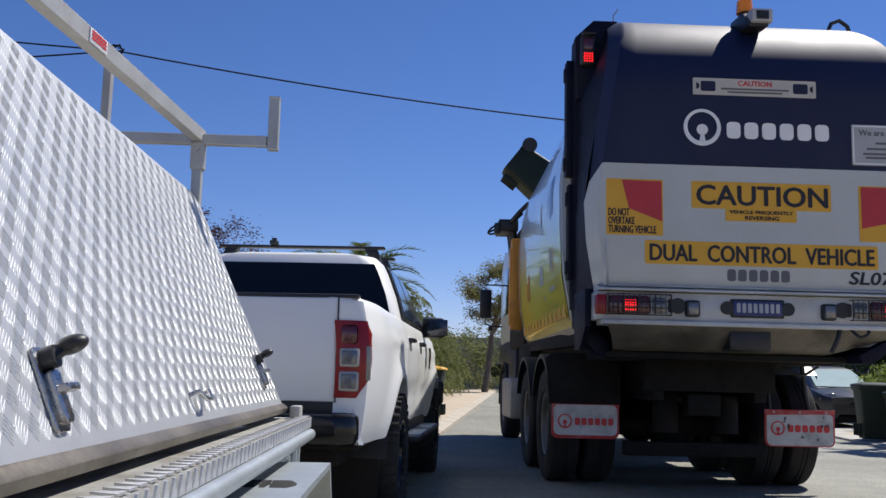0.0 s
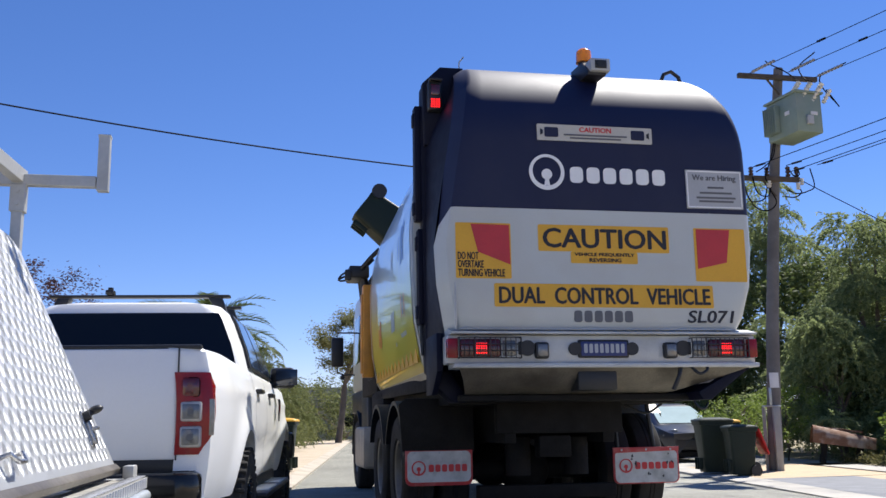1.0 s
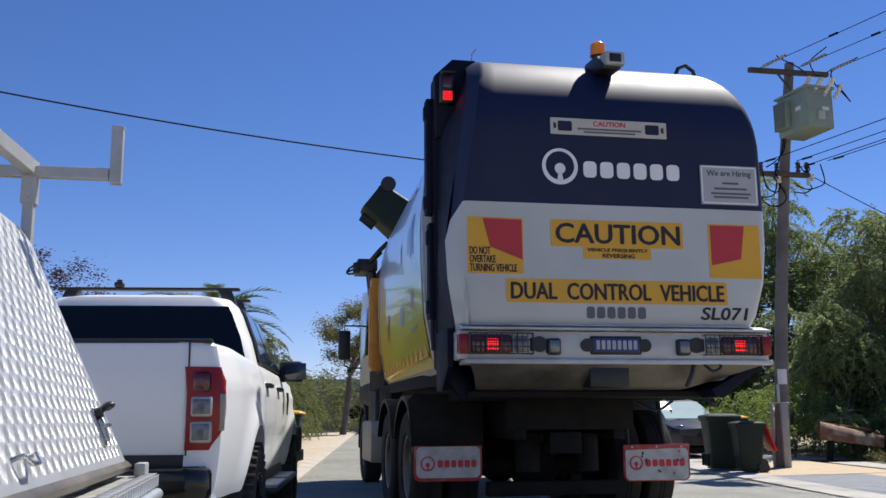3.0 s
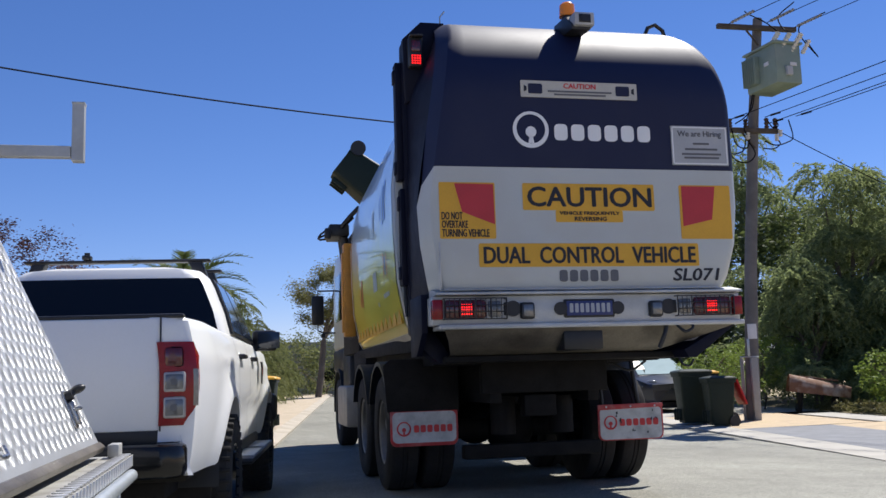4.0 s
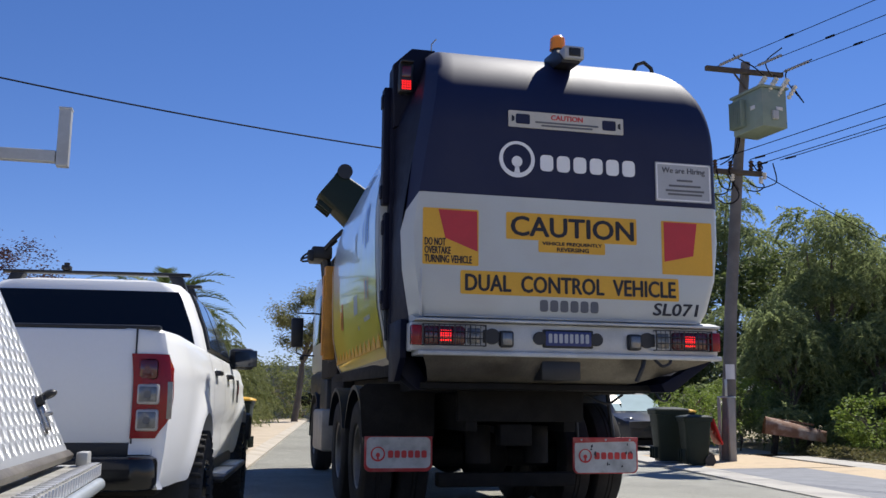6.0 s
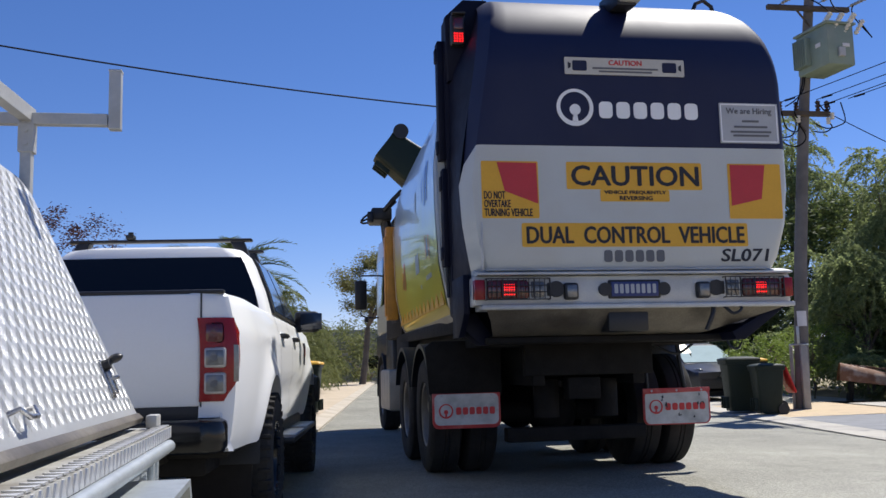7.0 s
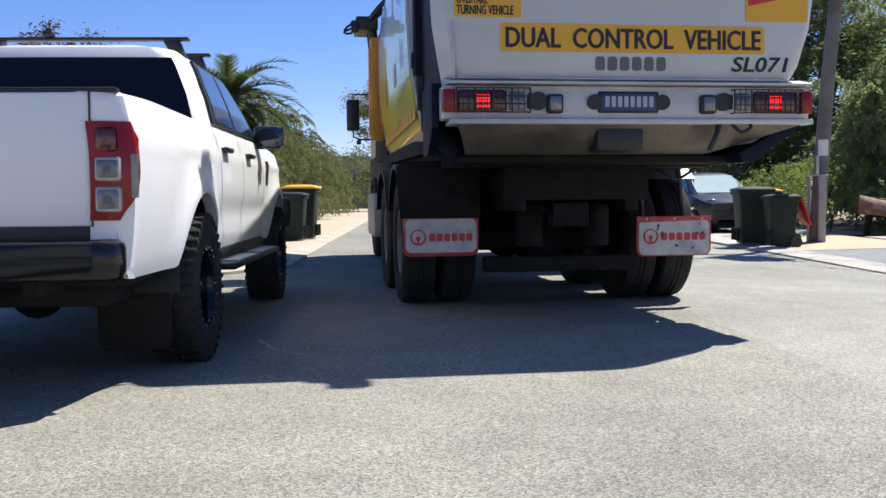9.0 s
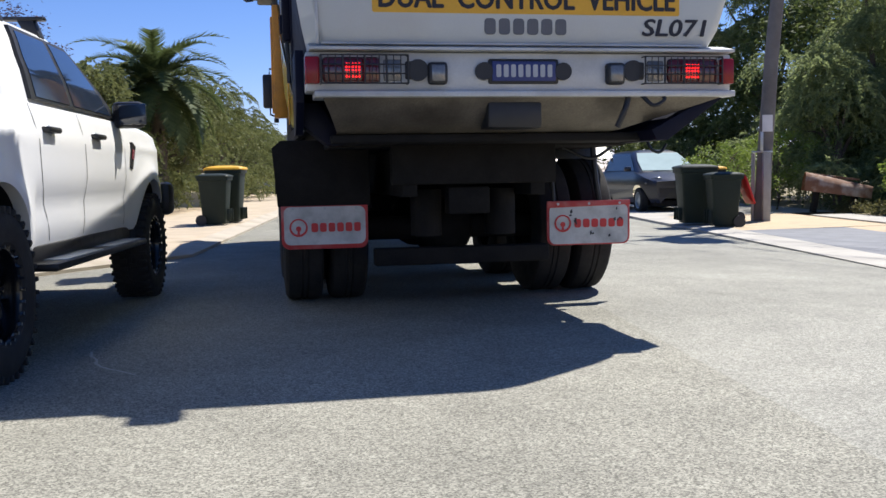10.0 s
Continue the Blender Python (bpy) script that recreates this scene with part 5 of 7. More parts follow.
for x0, x1, z0, z1 in ((-1.25, -0.66, 0.43, 0.725), (0.625, 1.25, 0.40, 0.715)):
    cx, cz = (x0 + x1) / 2, (z0 + z1) / 2
    bm = fresh()
    out = rounded_rect(x1 - x0, z1 - z0, 0.055, 5, cx, cz)
    out = [(a, max(b, z0) if b < cz else (z1 if b > cz + 0.05 else b)) for a, b in out]
    add_prism(bm, out, 0.985, 1.0, "y", 0.003)
    fl = tp("mud_flap", bm, M_REDRUB, label="white mud flap with a red border")
    bm = fresh()
    add_prism(bm, rounded_rect(x1 - x0 - 0.035, z1 - z0 - 0.035, 0.045, 5, cx, cz + (0.012 if x0 < 0 else -0.008)), 0.980, 0.99, "y")
    part("flap_face", bm, M_FLAP, fl)
    ring_logo(x0 + 0.115, cz + 0.0, 0.062, M_REDINK, fl, 0.980)
    blocks("name_block", x0 + 0.195, x1 - 0.045, cz - 0.032, cz + 0.03, 6, M_REDINK, fl, 0.980)
    if x0 > 0:
        bm = fresh()
        add_prism(bm, [(x0, z1 - 0.045), (x1, z1 - 0.030), (x1, z1 + 0.004), (x0, z1 + 0.004)], 0.976, 0.984, "y", 0.002)
        part("clamp_strip", bm, M_REDRUB, fl, "scratched red clamp strip")
        scuff_rnd = random.Random(9)
        for k in range(13):
            bm = fresh()
            sx, sz = (x0 + scuff_rnd.choice((0.19, 0.27, 0.52, 0.55)) + scuff_rnd.uniform(-0.03, 0.03), cz + scuff_rnd.uniform(-0.02, 0.10))
            if k > 9:
                sx, sz = x0 + scuff_rnd.uniform(0.05, 0.5), cz - scuff_rnd.uniform(0.08, 0.13)
            w, h = scuff_rnd.uniform(0.006, 0.016), scuff_rnd.uniform(0.012, 0.034)
            add_prism(bm, [(sx, sz), (sx + w, sz + 0.3 * h), (sx + 0.7 * w, sz + h), (sx - 0.4 * w, sz + 0.6 * h)], 0.976, 0.981, "y")
            part("scuff", bm, M_INK, fl)
    for k in range(3):
        bm = fresh()
        add_cyl(bm, (x0 + 0.08 + k * (x1 - x0 - 0.16) / 2, 0.986, z1 - 0.018), (x0 + 0.08 + k * (x1 - x0 - 0.16) / 2, 0.975, z1 - 0.018), 0.010, n=8)
        part("flap_bolt", bm, M_GALV, fl)

# bin held upside down by the lift arm is built with the other bins below

# ---- box trailer hitched to the ute ----
TR0 = pose(-3.45, -5.0, 0)
trailer = thing("box_trailer", TR0, "galvanised box trailer with aluminium treadplate toolbox and ladder rack", "trailer")
TINV = TR0.inverted()


def rp(name, bm, material, parent=None, label="", smooth=True):
    ob = part(name, bm, material, parent or trailer, label, smooth)
    if parent is None:
        ob.matrix_parent_inverse = TINV
    return ob


A, B = Vector((-3.02, 0, 0.80)), Vector((-3.36, 0, 1.63))
UPV = (B - A).normalized()
NRM = Vector((UPV.z, 0, -UPV.x))
PLEN = (B - A).length
Y0, Y1 = -6.95, -3.42


def front_y(h):
    """The lid's front edge leans back towards its top."""
    return Y1 - 0.34 * h / PLEN


def on_panel(y, h, off=0.0):
    return A + UPV * h + NRM * off + Vector((0, y, 0))


bm = fresh()
hs = [0.0, 0.3, 0.6, PLEN - 0.07, PLEN - 0.02, PLEN]
rows = []
for h in hs:
    inn = 0.0 if h < PLEN - 0.06 else (0.012 if h < PLEN - 0.01 else 0.045)
    rows.append([on_panel(Y0 + (front_y(h) - Y0) * k / 8, h, -inn) for k in range(9)])
rows.append([Vector((-3.55, Y0 + (front_y(PLEN) - Y0) * k / 8, 1.625)) for k in range(9)])
rows.append([Vector((-3.72, Y0 + (front_y(PLEN) - Y0) * k / 8, 1.60)) for k in range(9)])
rows.append([Vector((-4.05, Y0 + (front_y(0) - Y0) * k / 8, 0.80)) for k in range(9)])
vs = add_grid(bm, rows)
bm.faces.new([r[-1] for r in vs])
bm.faces.new([r[0] for r in vs][::-1])
box = rp("toolbox_lid", bm, M_ALU, label="sloping aluminium treadplate lid")
# plate added over the unseen lid top, covering its dark sky reflection
bm = fresh()
add_box(bm, -3.73, -3.43, Y0 + 0.01, front_y(PLEN) - 0.01, 1.612, 1.636, 0.006)
rp("top_plate", bm, M_DUSTY)
# five-bar treadplate relief
verts, faces = [], []
pitch, size = 0.043, 0.0175
rnd = random.Random(2)
ny, nh = int((Y1 - Y0) / pitch), int((PLEN - 0.06) / pitch)
for i in range(ny):
    for j in range(nh):
        yc, hc = Y0 + pitch * (i + 0.5), 0.03 + pitch * (j + 0.5)
        if yc > front_y(hc) - 0.03:
            continue
        sgn = 1 if (i + j) % 2 else -1
        ca, sa = math.cos(radians(45)), math.sin(radians(45)) * sgn
        for k in range(-2, 3):
            oy, oh = -sa * k * 0.0076, ca * k * 0.0076
            base = len(verts)
            for l, w, off in ((-size, 0.0, 0.0002), (0, -0.0023, 0.0002), (size, 0.0, 0.0002), (0, 0.0023, 0.0002), (-size * 0.62, 0, 0.0014), (size * 0.62, 0, 0.0014)):
                y = yc + oy + ca * l - sa * w
                h = hc + oh + sa * l + ca * w
                verts.append(on_panel(y, h, off))
            a, b, c, d, e, f = range(base, base + 6)
            faces += [(a, b, f, e), (b, c, f), (c, d, e, f), (d, a, e)]
me = bpy.data.meshes.new("tread_bars")
me.from_pydata(verts, [], faces)
me.materials.append(M_ALUBAR)
tagged(part("tread_bars", me, None, box), "raised five-bar treadplate pattern", kind="stuff")
# gutter, ledge with pressed edge, side panel
bm = fresh()
add_prism(bm, [(-3.05, 0.80), (-3.02, 0.808), (-3.000, 0.790), (-3.010, 0.770), (-3.06, 0.770)], Y0, -3.40, "y", 0.003)
rp("lid_hem", bm, M_SUMP)
bm = fresh()
add_prism(bm, [(-3.06, 0.748), (-2.915, 0.748), (-2.910, 0.755), (-2.910, 0.715), (-2.925, 0.710), (-3.06, 0.735)], Y0, -3.33, "y", 0.002)
lg = rp("tray_ledge", bm, M_DUSTY, label="aluminium ledge with pressed treadplate edge")
bm = fresh()
for i in range(64):
    y = Y0 + 0.056 * i
    add_prism(bm, [(y, 0.714), (y + 0.046, 0.714), (y + 0.030, 0.751), (y + 0.018, 0.751)], -2.912, -2.9055, "x")
for i in range(64):
    y = Y0 + 0.056 * i
    add_prism(bm, [(-2.958, y + 0.023), (-2.913, y + 0.002), (-2.913, y + 0.044)], 0.7555, 0.7595, "z")
tagged(part("pressed_edge", bm, M_ALUBAR, lg), kind="stuff")
bm = fresh()
add_box(bm, -2.985, -2.945, -3.47, -3.36, 0.752, 0.800, 0.006)
rp("corner_block", bm, M_ALUFRAME)
bm = fresh()
add_box(bm, -4.06, -2.955, Y0, -3.44, 0.42, 0.715, 0.01)
rp("tray_side", bm, M_GALV)
for y in (-3.50, -3.60, -4.35, -5.6):
    bm = fresh()
    add_box(bm, -2.957, -2.935, y - 0.02, y + 0.02, 0.43, 0.71, 0.004)
    rp("tray_post", bm, M_GALV)
bm = fresh()
add_tube(bm, [(-2.885, Y0, 0.700), (-2.885, -3.62, 0.700)], 0.021, 16)
for y in (-6.4, -4.9, -3.75):
    add_box(bm, -2.96, -2.885, y - 0.02, y + 0.02, 0.692, 0.706, 0.002)
rp("tie_rail", bm, M_GALV, label="round galvanised tie rail")
bm = fresh()
add_prism(bm, [(-5.75, 0.37), (-5.50, 0.650), (-4.24, 0.650), (-4.00, 0.37), (-4.03, 0.37), (-4.27, 0.633), (-5.47, 0.633), (-5.72, 0.37)], -2.965, -2.755, "x")
rp("trailer_mudguard", bm, M_GALV, label="folded galvanised mudguard")
bm = fresh()
add_box(bm, -4.0, -3.0, -6.9, -3.5, 0.34, 0.42, 0.01)
add_prism(bm, [(-3.75, -3.5), (-3.15, -3.5), (-3.42, -2.42), (-3.50, -2.42)], 0.38, 0.44, "z")
add_cyl(bm, (-3.9, -4.87, 0.33), (-2.9, -4.87, 0.33), 0.03)
rp("trailer_frame", bm, M_GALV)
bm = fresh()
add_box(bm, -3.52, -3.42, -2.52, -2.25, 0.42, 0.50, 0.02)
rp("hitch", bm, M_GALV)
tt = tyre_mesh(0.33, 0.19, 0.20, 32)
tr_ = rim_mesh(0.21, 0.19, 5, M_GALV)
for s, x in ((1, -2.87), (-1, -4.05)):
    w = rp("wheel", tt, None)
    w.matrix_basis = pose(x, -4.87, 0.33, 0, 0, 0 if s > 0 else 180)
    part("rim", tr_, None, w)
# ladder rack
bm = fresh()
add_box(bm, -3.370, -3.330, -6.9, -3.70, 1.808, 1.858, 0.0015, seg=1)
for v in bm.verts:
    v.co.x += 0.072 * (v.co.y + 3.7)
rack = rp("rack_rail", bm, M_ALUFRAME)
bm = fresh()
add_box(bm, -3.332, -3.326, -4.83, -4.71, 1.813, 1.853, 0.001)
for v in bm.verts:
    v.co.x += 0.072 * (v.co.y + 3.7)
stk = rp("rail_sticker", bm, M_PAPER)
for z in (1.858, 1.848, 1.838):
    bm = fresh()
    add_box(bm, -3.327, -3.3245, -4.82, -4.72, z - 0.015, z - 0.009)
    for v in bm.verts:
        v.co.x += 0.072 * (v.co.y + 3.7)
    part("text_bar", bm, M_REDINK, stk)
bm = fresh()
add_box(bm, -3.692, -3.088, -3.743, -3.707, 1.798, 1.838, 0.0015, seg=1)
rp("rack_crossbar", bm, M_ALUFRAME)
for x, w, top in ((-3.065, 0.020, 1.99), (-3.715, 0.015, 2.10)):
    bm = fresh()
    add_box(bm, x - w, x + w, -3.745, -3.705, 1.785, top, 0.0015, seg=1)
    add_box(bm, x - w - 0.002, x + w + 0.002, -3.747, -3.703, top - 0.002, top + 0.006, 0.002)
    rp("rack_upright", bm, M_ALUFRAME)
bm = fresh()
add_box(bm, -3.368, -3.332, -3.745, -3.705, 1.45, 1.82, 0.0015, seg=1)
add_box(bm, -3.375, -3.325, -3.752, -3.70, 1.70, 1.80, 0.002, seg=1)
for z in (1.73, 1.775):
    add_cyl(bm, (-3.35, -3.758, z), (-3.35, -3.748, z), 0.009, n=8)
rp("rack_post", bm, M_ALUFRAME)
# latches and lift handle
for y, h in ((-5.89, 0.103), (-3.75, 0.143)):
    M = Matrix.Translation(on_panel(y, h)) @ Matrix(((0, UPV.x, NRM.x, 0), (1, UPV.y, NRM.y, 0), (0, UPV.z, NRM.z, 0), (0, 0, 0, 1)))
    bm = fresh()
    b = fresh()
    add_prism(b, rounded_rect(0.060, 0.135, 0.012, 3), 0.0, 0.008, "z", 0.002)
    add_prism(b, rounded_rect(0.036, 0.085, 0.010, 3, 0, -0.015), 0.006, 0.022, "z", 0.004)
    add_box(b, -0.02, 0.03, -0.012, 0.0, 0.02, 0.04, 0.003)
    merge(bm, b, M)
    la = rp("latch", bm, M_LATCH, label="polished compression latch with black knob")
    bm = fresh()
    b = fresh()
    add_cyl(b, (0, 0.045, 0.005), (0.0, 0.045, 0.030), 0.018, n=14)
    add_tube(b, [(0, 0.045, 0.02), (0.012, 0.052, 0.034), (0.03, 0.058, 0.040)], 0.011)
    bmesh.ops.create_uvsphere(b, u_segments=14, v_segments=10, radius=1, matrix=Matrix.LocRotScale((0.022, 0.056, 0.048), None, (0.022, 0.015, 0.027)))
    merge(bm, b, M)
    part("latch_knob", bm, M_BLACK, la)
M = Matrix.Translation(on_panel(-4.93, 0.065)) @ Matrix(((0, UPV.x, NRM.x, 0), (1, UPV.y, NRM.y, 0), (0, UPV.z, NRM.z, 0), (0, 0, 0, 1)))
bm = fresh()
b = fresh()
add_tube(b, [(-0.06, 0.012, 0.0), (-0.055, 0.012, 0.025), (-0.03, -0.01, 0.032), (0.03, -0.01, 0.032), (0.055, 0.012, 0.025), (0.06, 0.012, 0.0)], 0.006)
merge(bm, b, M)
rp("lift_handle", bm, M_LATCH)


# ---- wheelie bins ----
def bin_meshes(h, w, d, lid_open=False):
    """Body, lid and wheels of a two-wheeled bin; the hinge side is +y."""
    bm = fresh()
    levels = []
    for z, k, r in ((0.03, 0.74, 0.05), (0.06, 0.76, 0.05), (0.75 * h, 0.93, 0.04), (0.86 * h, 0.96, 0.035), (0.865 * h, 1.04, 0.035), (0.93 * h, 1.05, 0.035)):
        levels.append([(x, y + 0.02, z) for x, y in rounded_rect(w * k, d * k, r, 3)])
    vs = [[bm.verts.new(p) for p in lv] for lv in levels]
    n = len(vs[0])
    for a, b in zip(vs, vs[1:]):
        for i in range(n):
            bm.faces.new((a[i], a[(i + 1) % n], b[(i + 1) % n], b[i]))
    bm.faces.new(vs[0][::-1])
    bm.faces.new(vs[-1])
    for x in (-0.14 * w / 0.5, 0.0, 0.14 * w / 0.5):
        add_box(bm, x - 0.012, x + 0.012, -d * 0.5 + 0.0, -d * 0.40, 0.08, 0.30, 0.004)
    body = finish("bin_body", bm, M_BINGREEN)
    bm = fresh()
    rows = []
    for k, z in ((1.10, 0.925 * h), (1.11, 0.945 * h), (1.06, 0.965 * h), (0.8, 0.985 * h), (0.4, h)):
        rows.append([(x, y + 0.02, z) for x, y in rounded_rect(w * k, d * k, 0.05 * k, 3)])
    vs = [[bm.verts.new(p) for p in lv] for lv in rows]
    for a, b in zip(vs, vs[1:]):
        for i in range(n):
            bm.faces.new((a[i], a[(i + 1) % n], b[(i + 1) % n], b[i]))
    bm.faces.new(vs[-1])
    add_tube(bm, [(-w * 0.42, d * 0.58, 0.93 * h), (w * 0.42, d * 0.58, 0.93 * h)], 0.017)
    lid = bm
    bm = fresh()
    for s in (-1, 1):
        add_cyl(bm, (s * w * 0.30, d * 0.45, 0.10), (s * w * 0.44, d * 0.45, 0.10), 0.10, n=20)
    add_cyl(bm, (-w * 0.4, d * 0.45, 0.10), (w * 0.4, d * 0.45, 0.10), 0.012, n=8)
    wheels = finish("bin_wheels", bm, M_BLACK)
    return body, lid, wheels


def wheelie_bin(m, h, w, d, lid_mat, label, group="", lid_pose=None):
    b = thing("wheelie_bin", m, label, "wheelie bin", group)
    body, lid, wheels = bin_meshes(h, w, d)
    part("bin_body", body, None, b)
    part("lid", finish("lid", lid, lid_mat), None, b, m=lid_pose)
    part("bin_wheels", wheels, None, b)
    return b


G = "bins put out at the kerb"
wheelie_bin(pose(6.12, 10.15, -0.035, 0, 0, -100), 1.06, 0.58, 0.62, M_BINGREEN, "large dark green wheelie bin on the verge by the road", G)
wheelie_bin(pose(6.20, 9.25, -0.045, 0, 0, -100), 0.93, 0.48, 0.52, M_BINGREEN, "small dark green wheelie bin on the concrete strip", G)
wheelie_bin(pose(6.62, 10.75, -0.03, 0, 0, -85), 1.03, 0.50, 0.54, M_BINYEL, "green wheelie bin with a yellow lid among others", G)
wheelie_bin(pose(6.72, 10.2, -0.03, 0, 0, -100), 0.92, 0.46, 0.50, M_BINRED, "wheelie bin with its red lid hanging open", G, pose(0, 0.30, 0.86) @ pose(0, 0, 0, 110 + 0, 0, 0) @ pose(0, -0.30, -0.86))
wheelie_bin(pose(-2.02, 13.1, 0.06, 0, 0, 80), 1.10, 0.60, 0.66, M_BINYEL, "green wheelie bin with a yellow lid at the kerb", G)
wheelie_bin(pose(-2.20, 12.35, 0.06, 0, 0, 80), 0.95, 0.50, 0.54, M_BINGREEN, "small green wheelie bin beside the yellow-lidded one", G)
held = wheelie_bin(pose(-0.90, 5.25, 3.66, 0, 128, 0) @ pose(0, 0, -0.38, 0, 0, 90), 1.0, 0.55, 0.58, M_BINGREEN, "dark green wheelie bin held upside down by the lift arm", "", pose(0, 0.35, 0.93) @ pose(0, 0, 0, -60, 0, 0) @ pose(0, -0.35, -0.93))

# ---- power pole ----
PX, PY = 7.60, 10.45
pole = thing("power_pole", pose(PX, PY, -0.03), "weathered timber power pole with steel splints and a notice", "power pole")
bm = fresh()
prof = [(0, 0, 0.0), (0.05, 0, 1.2), (0.17, 0, 3.0), (0.35, 0, 4.84), (0.505, 0, 6.29), (0.775, 0, 8.43)]
add_tube(bm, prof, 0.145, 14, 0.098)
part("timber_shaft", bm, M_WOOD, pole)
for a in (35, 145, 270):
    bm = fresh()
    c, s_ = math.cos(radians(a)), math.sin(radians(a))
    add_box(bm, -0.075, 0.075, -0.03, 0.03, 0, 1.24, 0.012, m=pose(0.155 * c, 0.155 * s_, 0, 0, 0, a + 90))
    part("steel_splint", bm, M_POLEBASE, pole)
bm = fresh()
add_tube(bm, [(0.17 * math.cos(t * math.pi / 8), 0.17 * math.sin(t * math.pi / 8), 1.26) for t in range(17)], 0.018, 6)
part("strap", bm, M_GALV, pole)
bm = fresh()
rows = [[(0.055 + 0.158 * math.sin(radians(t)), -0.158 * math.cos(radians(t)), z) for t in (-48, -30, -10, 10, 25)] for z in (1.62, 1.80, 1.92)]
add_grid(bm, rows)
part("paper_notice", bm, M_PAPER, pole, "faded paper notice")
bm = fresh()
add_box(bm, -0.12, -0.07, -0.165, -0.14, 1.28, 1.62, 0.004)
part("cable_guard", bm, M_GALV, pole)
for z, x0, x1 in ((8.17, -0.27, 1.56), (5.93, -0.35, 0.95)):
    bm = fresh()
    add_box(bm, x0, x1, -0.20, -0.10, z - 0.05, z + 0.05, 0.01)
    part("cross_arm", bm, M_DARKTIMBER, pole)
    cx = 0.74 if z > 8 else 0.47
    bm = fresh()
    add_tube(bm, [(cx - 0.32, -0.11, z - 0.04), (cx - 0.05, -0.10, z - 0.36)], 0.022, 6)
    part("arm_brace", bm, M_DARKTIMBER, pole)


def ribbed_rod(a, b, r, ribs, material, parent, name="insulator"):
    a, b = Vector(a), Vector(b)
    q = (b - a).normalized()
    bm = fresh()
    add_tube(bm, [a, b], r * 0.55, 8)
    for k in range(ribs):
        c = a.lerp(b, (k + 0.5) / ribs)
        add_cyl(bm, c - q * 0.35 * (b - a).length / ribs, c + q * 0.2 * (b - a).length / ribs, r * 0.75, r, n=10)
    return part(name, bm, material, parent)


LOWTOPS = ((-0.14, 6.12), (0.22, 6.12), (0.70, 6.16), (0.90, 6.16))
for x, z in LOWTOPS:
    ribbed_rod((x, -0.15, 5.98), (x, -0.15, z + 0.05), 0.055, 3, M_REDPORC, pole)
for x, z in ((0.20, 5.72), (0.86, 5.70), (0.95, 5.80)):
    ribbed_rod((x, -0.24, z), (x, -0.24, z + 0.14), 0.05, 3, M_PORC, pole)


for pts in (((0.42, -0.2, 6.9), (0.36, -0.22, 6.55), (0.22, -0.25, 6.2), (0.12, -0.25, 5.95), (0.20, -0.25, 5.75)),
            ((0.46, -0.2, 6.8), (0.34, -0.25, 6.4), (0.10, -0.3, 6.15), (-0.05, -0.2, 6.05)),
            ((0.18, -0.2, 5.75), (0.02, -0.3, 5.45), (-0.25, -0.25, 5.42), (-0.33, -0.2, 5.75)),
            ((0.28, -0.2, 5.80), (0.12, -0.3, 5.52), (-0.08, -0.25, 5.60), (-0.14, -0.2, 5.95)),
            ((0.22, -0.2, 5.70), (0.30, -0.3, 5.40), (0.12, -0.28, 5.22), (-0.12, -0.2, 5.30), (-0.32, -0.2, 5.62)),
            ((0.60, -0.2, 5.70), (0.80, -0.28, 5.60), (1.05, -0.28, 5.66), (1.26, -0.2, 5.80), (1.20, -0.18, 6.18)),
            ((0.55, -0.2, 5.55), (0.74, -0.28, 5.52), (0.90, -0.28, 5.62), (0.90, -0.2, 5.75)),
            ((0.70, -0.2, 6.14), (0.78, -0.25, 5.98), (0.90, -0.25, 6.02), (0.90, -0.2, 6.16)),
            ((1.20, -1.0, 7.62), (1.50, -0.9, 7.35), (1.62, -0.7, 7.45), (1.50, -0.4, 7.95), (1.62, -0.3, 8.25), (2.0, -0.6, 8.42)),
            ((0.92, -0.95, 7.80), (0.98, -0.6, 8.0), (1.02, -0.4, 8.35), (1.35, -0.5, 8.65)),
            ((0.70, -0.85, 7.82), (0.66, -0.5, 8.15), (0.40, -0.3, 8.40), (0.25, -0.4, 8.42))):
    bm = fresh()
    add_tube(bm, spline(pts), 0.014, 5)
    part("jumper_cable", bm, M_WIRE, pole)
# transformer, turned a little on the pole
TF = pose(0.43, -1.10, 0, 0, 0, 7)
bm = fresh()
add_box(bm, 0.0, 0.62, 0.0, 0.95, 6.68, 7.50, 0.03, m=TF)
tf = part("transformer_tank", bm, M_TRAFO, pole, "grey-green pole transformer")
bm = fresh()
add_box(bm, -0.04, 0.66, -0.04, 0.99, 7.50, 7.55, 0.012, m=TF)
part("tank_lid", bm, M_TRAFO, tf)
for k in range(7):
    bm = fresh()
    add_box(bm, -0.14, 0.01, 0.52 + 0.06 * k, 0.535 + 0.06 * k, 6.80, 7.38, 0.004, m=TF)
    part("cooling_fin", bm, M_TRAFO, tf)
for dims in ((-0.012, 0.004, 0.22, 0.36, 7.10, 7.18), (0.34, 0.50, -0.012, 0.004, 7.05, 7.12)):
    bm = fresh()
    add_box(bm, *dims, 0.003, m=TF)
    part("name_plate", bm, M_PAPER, tf)
bm = fresh()
add_box(bm, 0.22, 0.36, -0.06, 0.01, 6.84, 7.02, 0.01, m=TF)
part("tap_box", bm, M_GREYSIGN, tf)
bm = fresh()
add_box(bm, 0.15, 0.40, 0.90, 1.02, 6.80, 7.20, 0.01, m=TF)
part("mounting_bracket", bm, M_DARKTIMBER, tf)
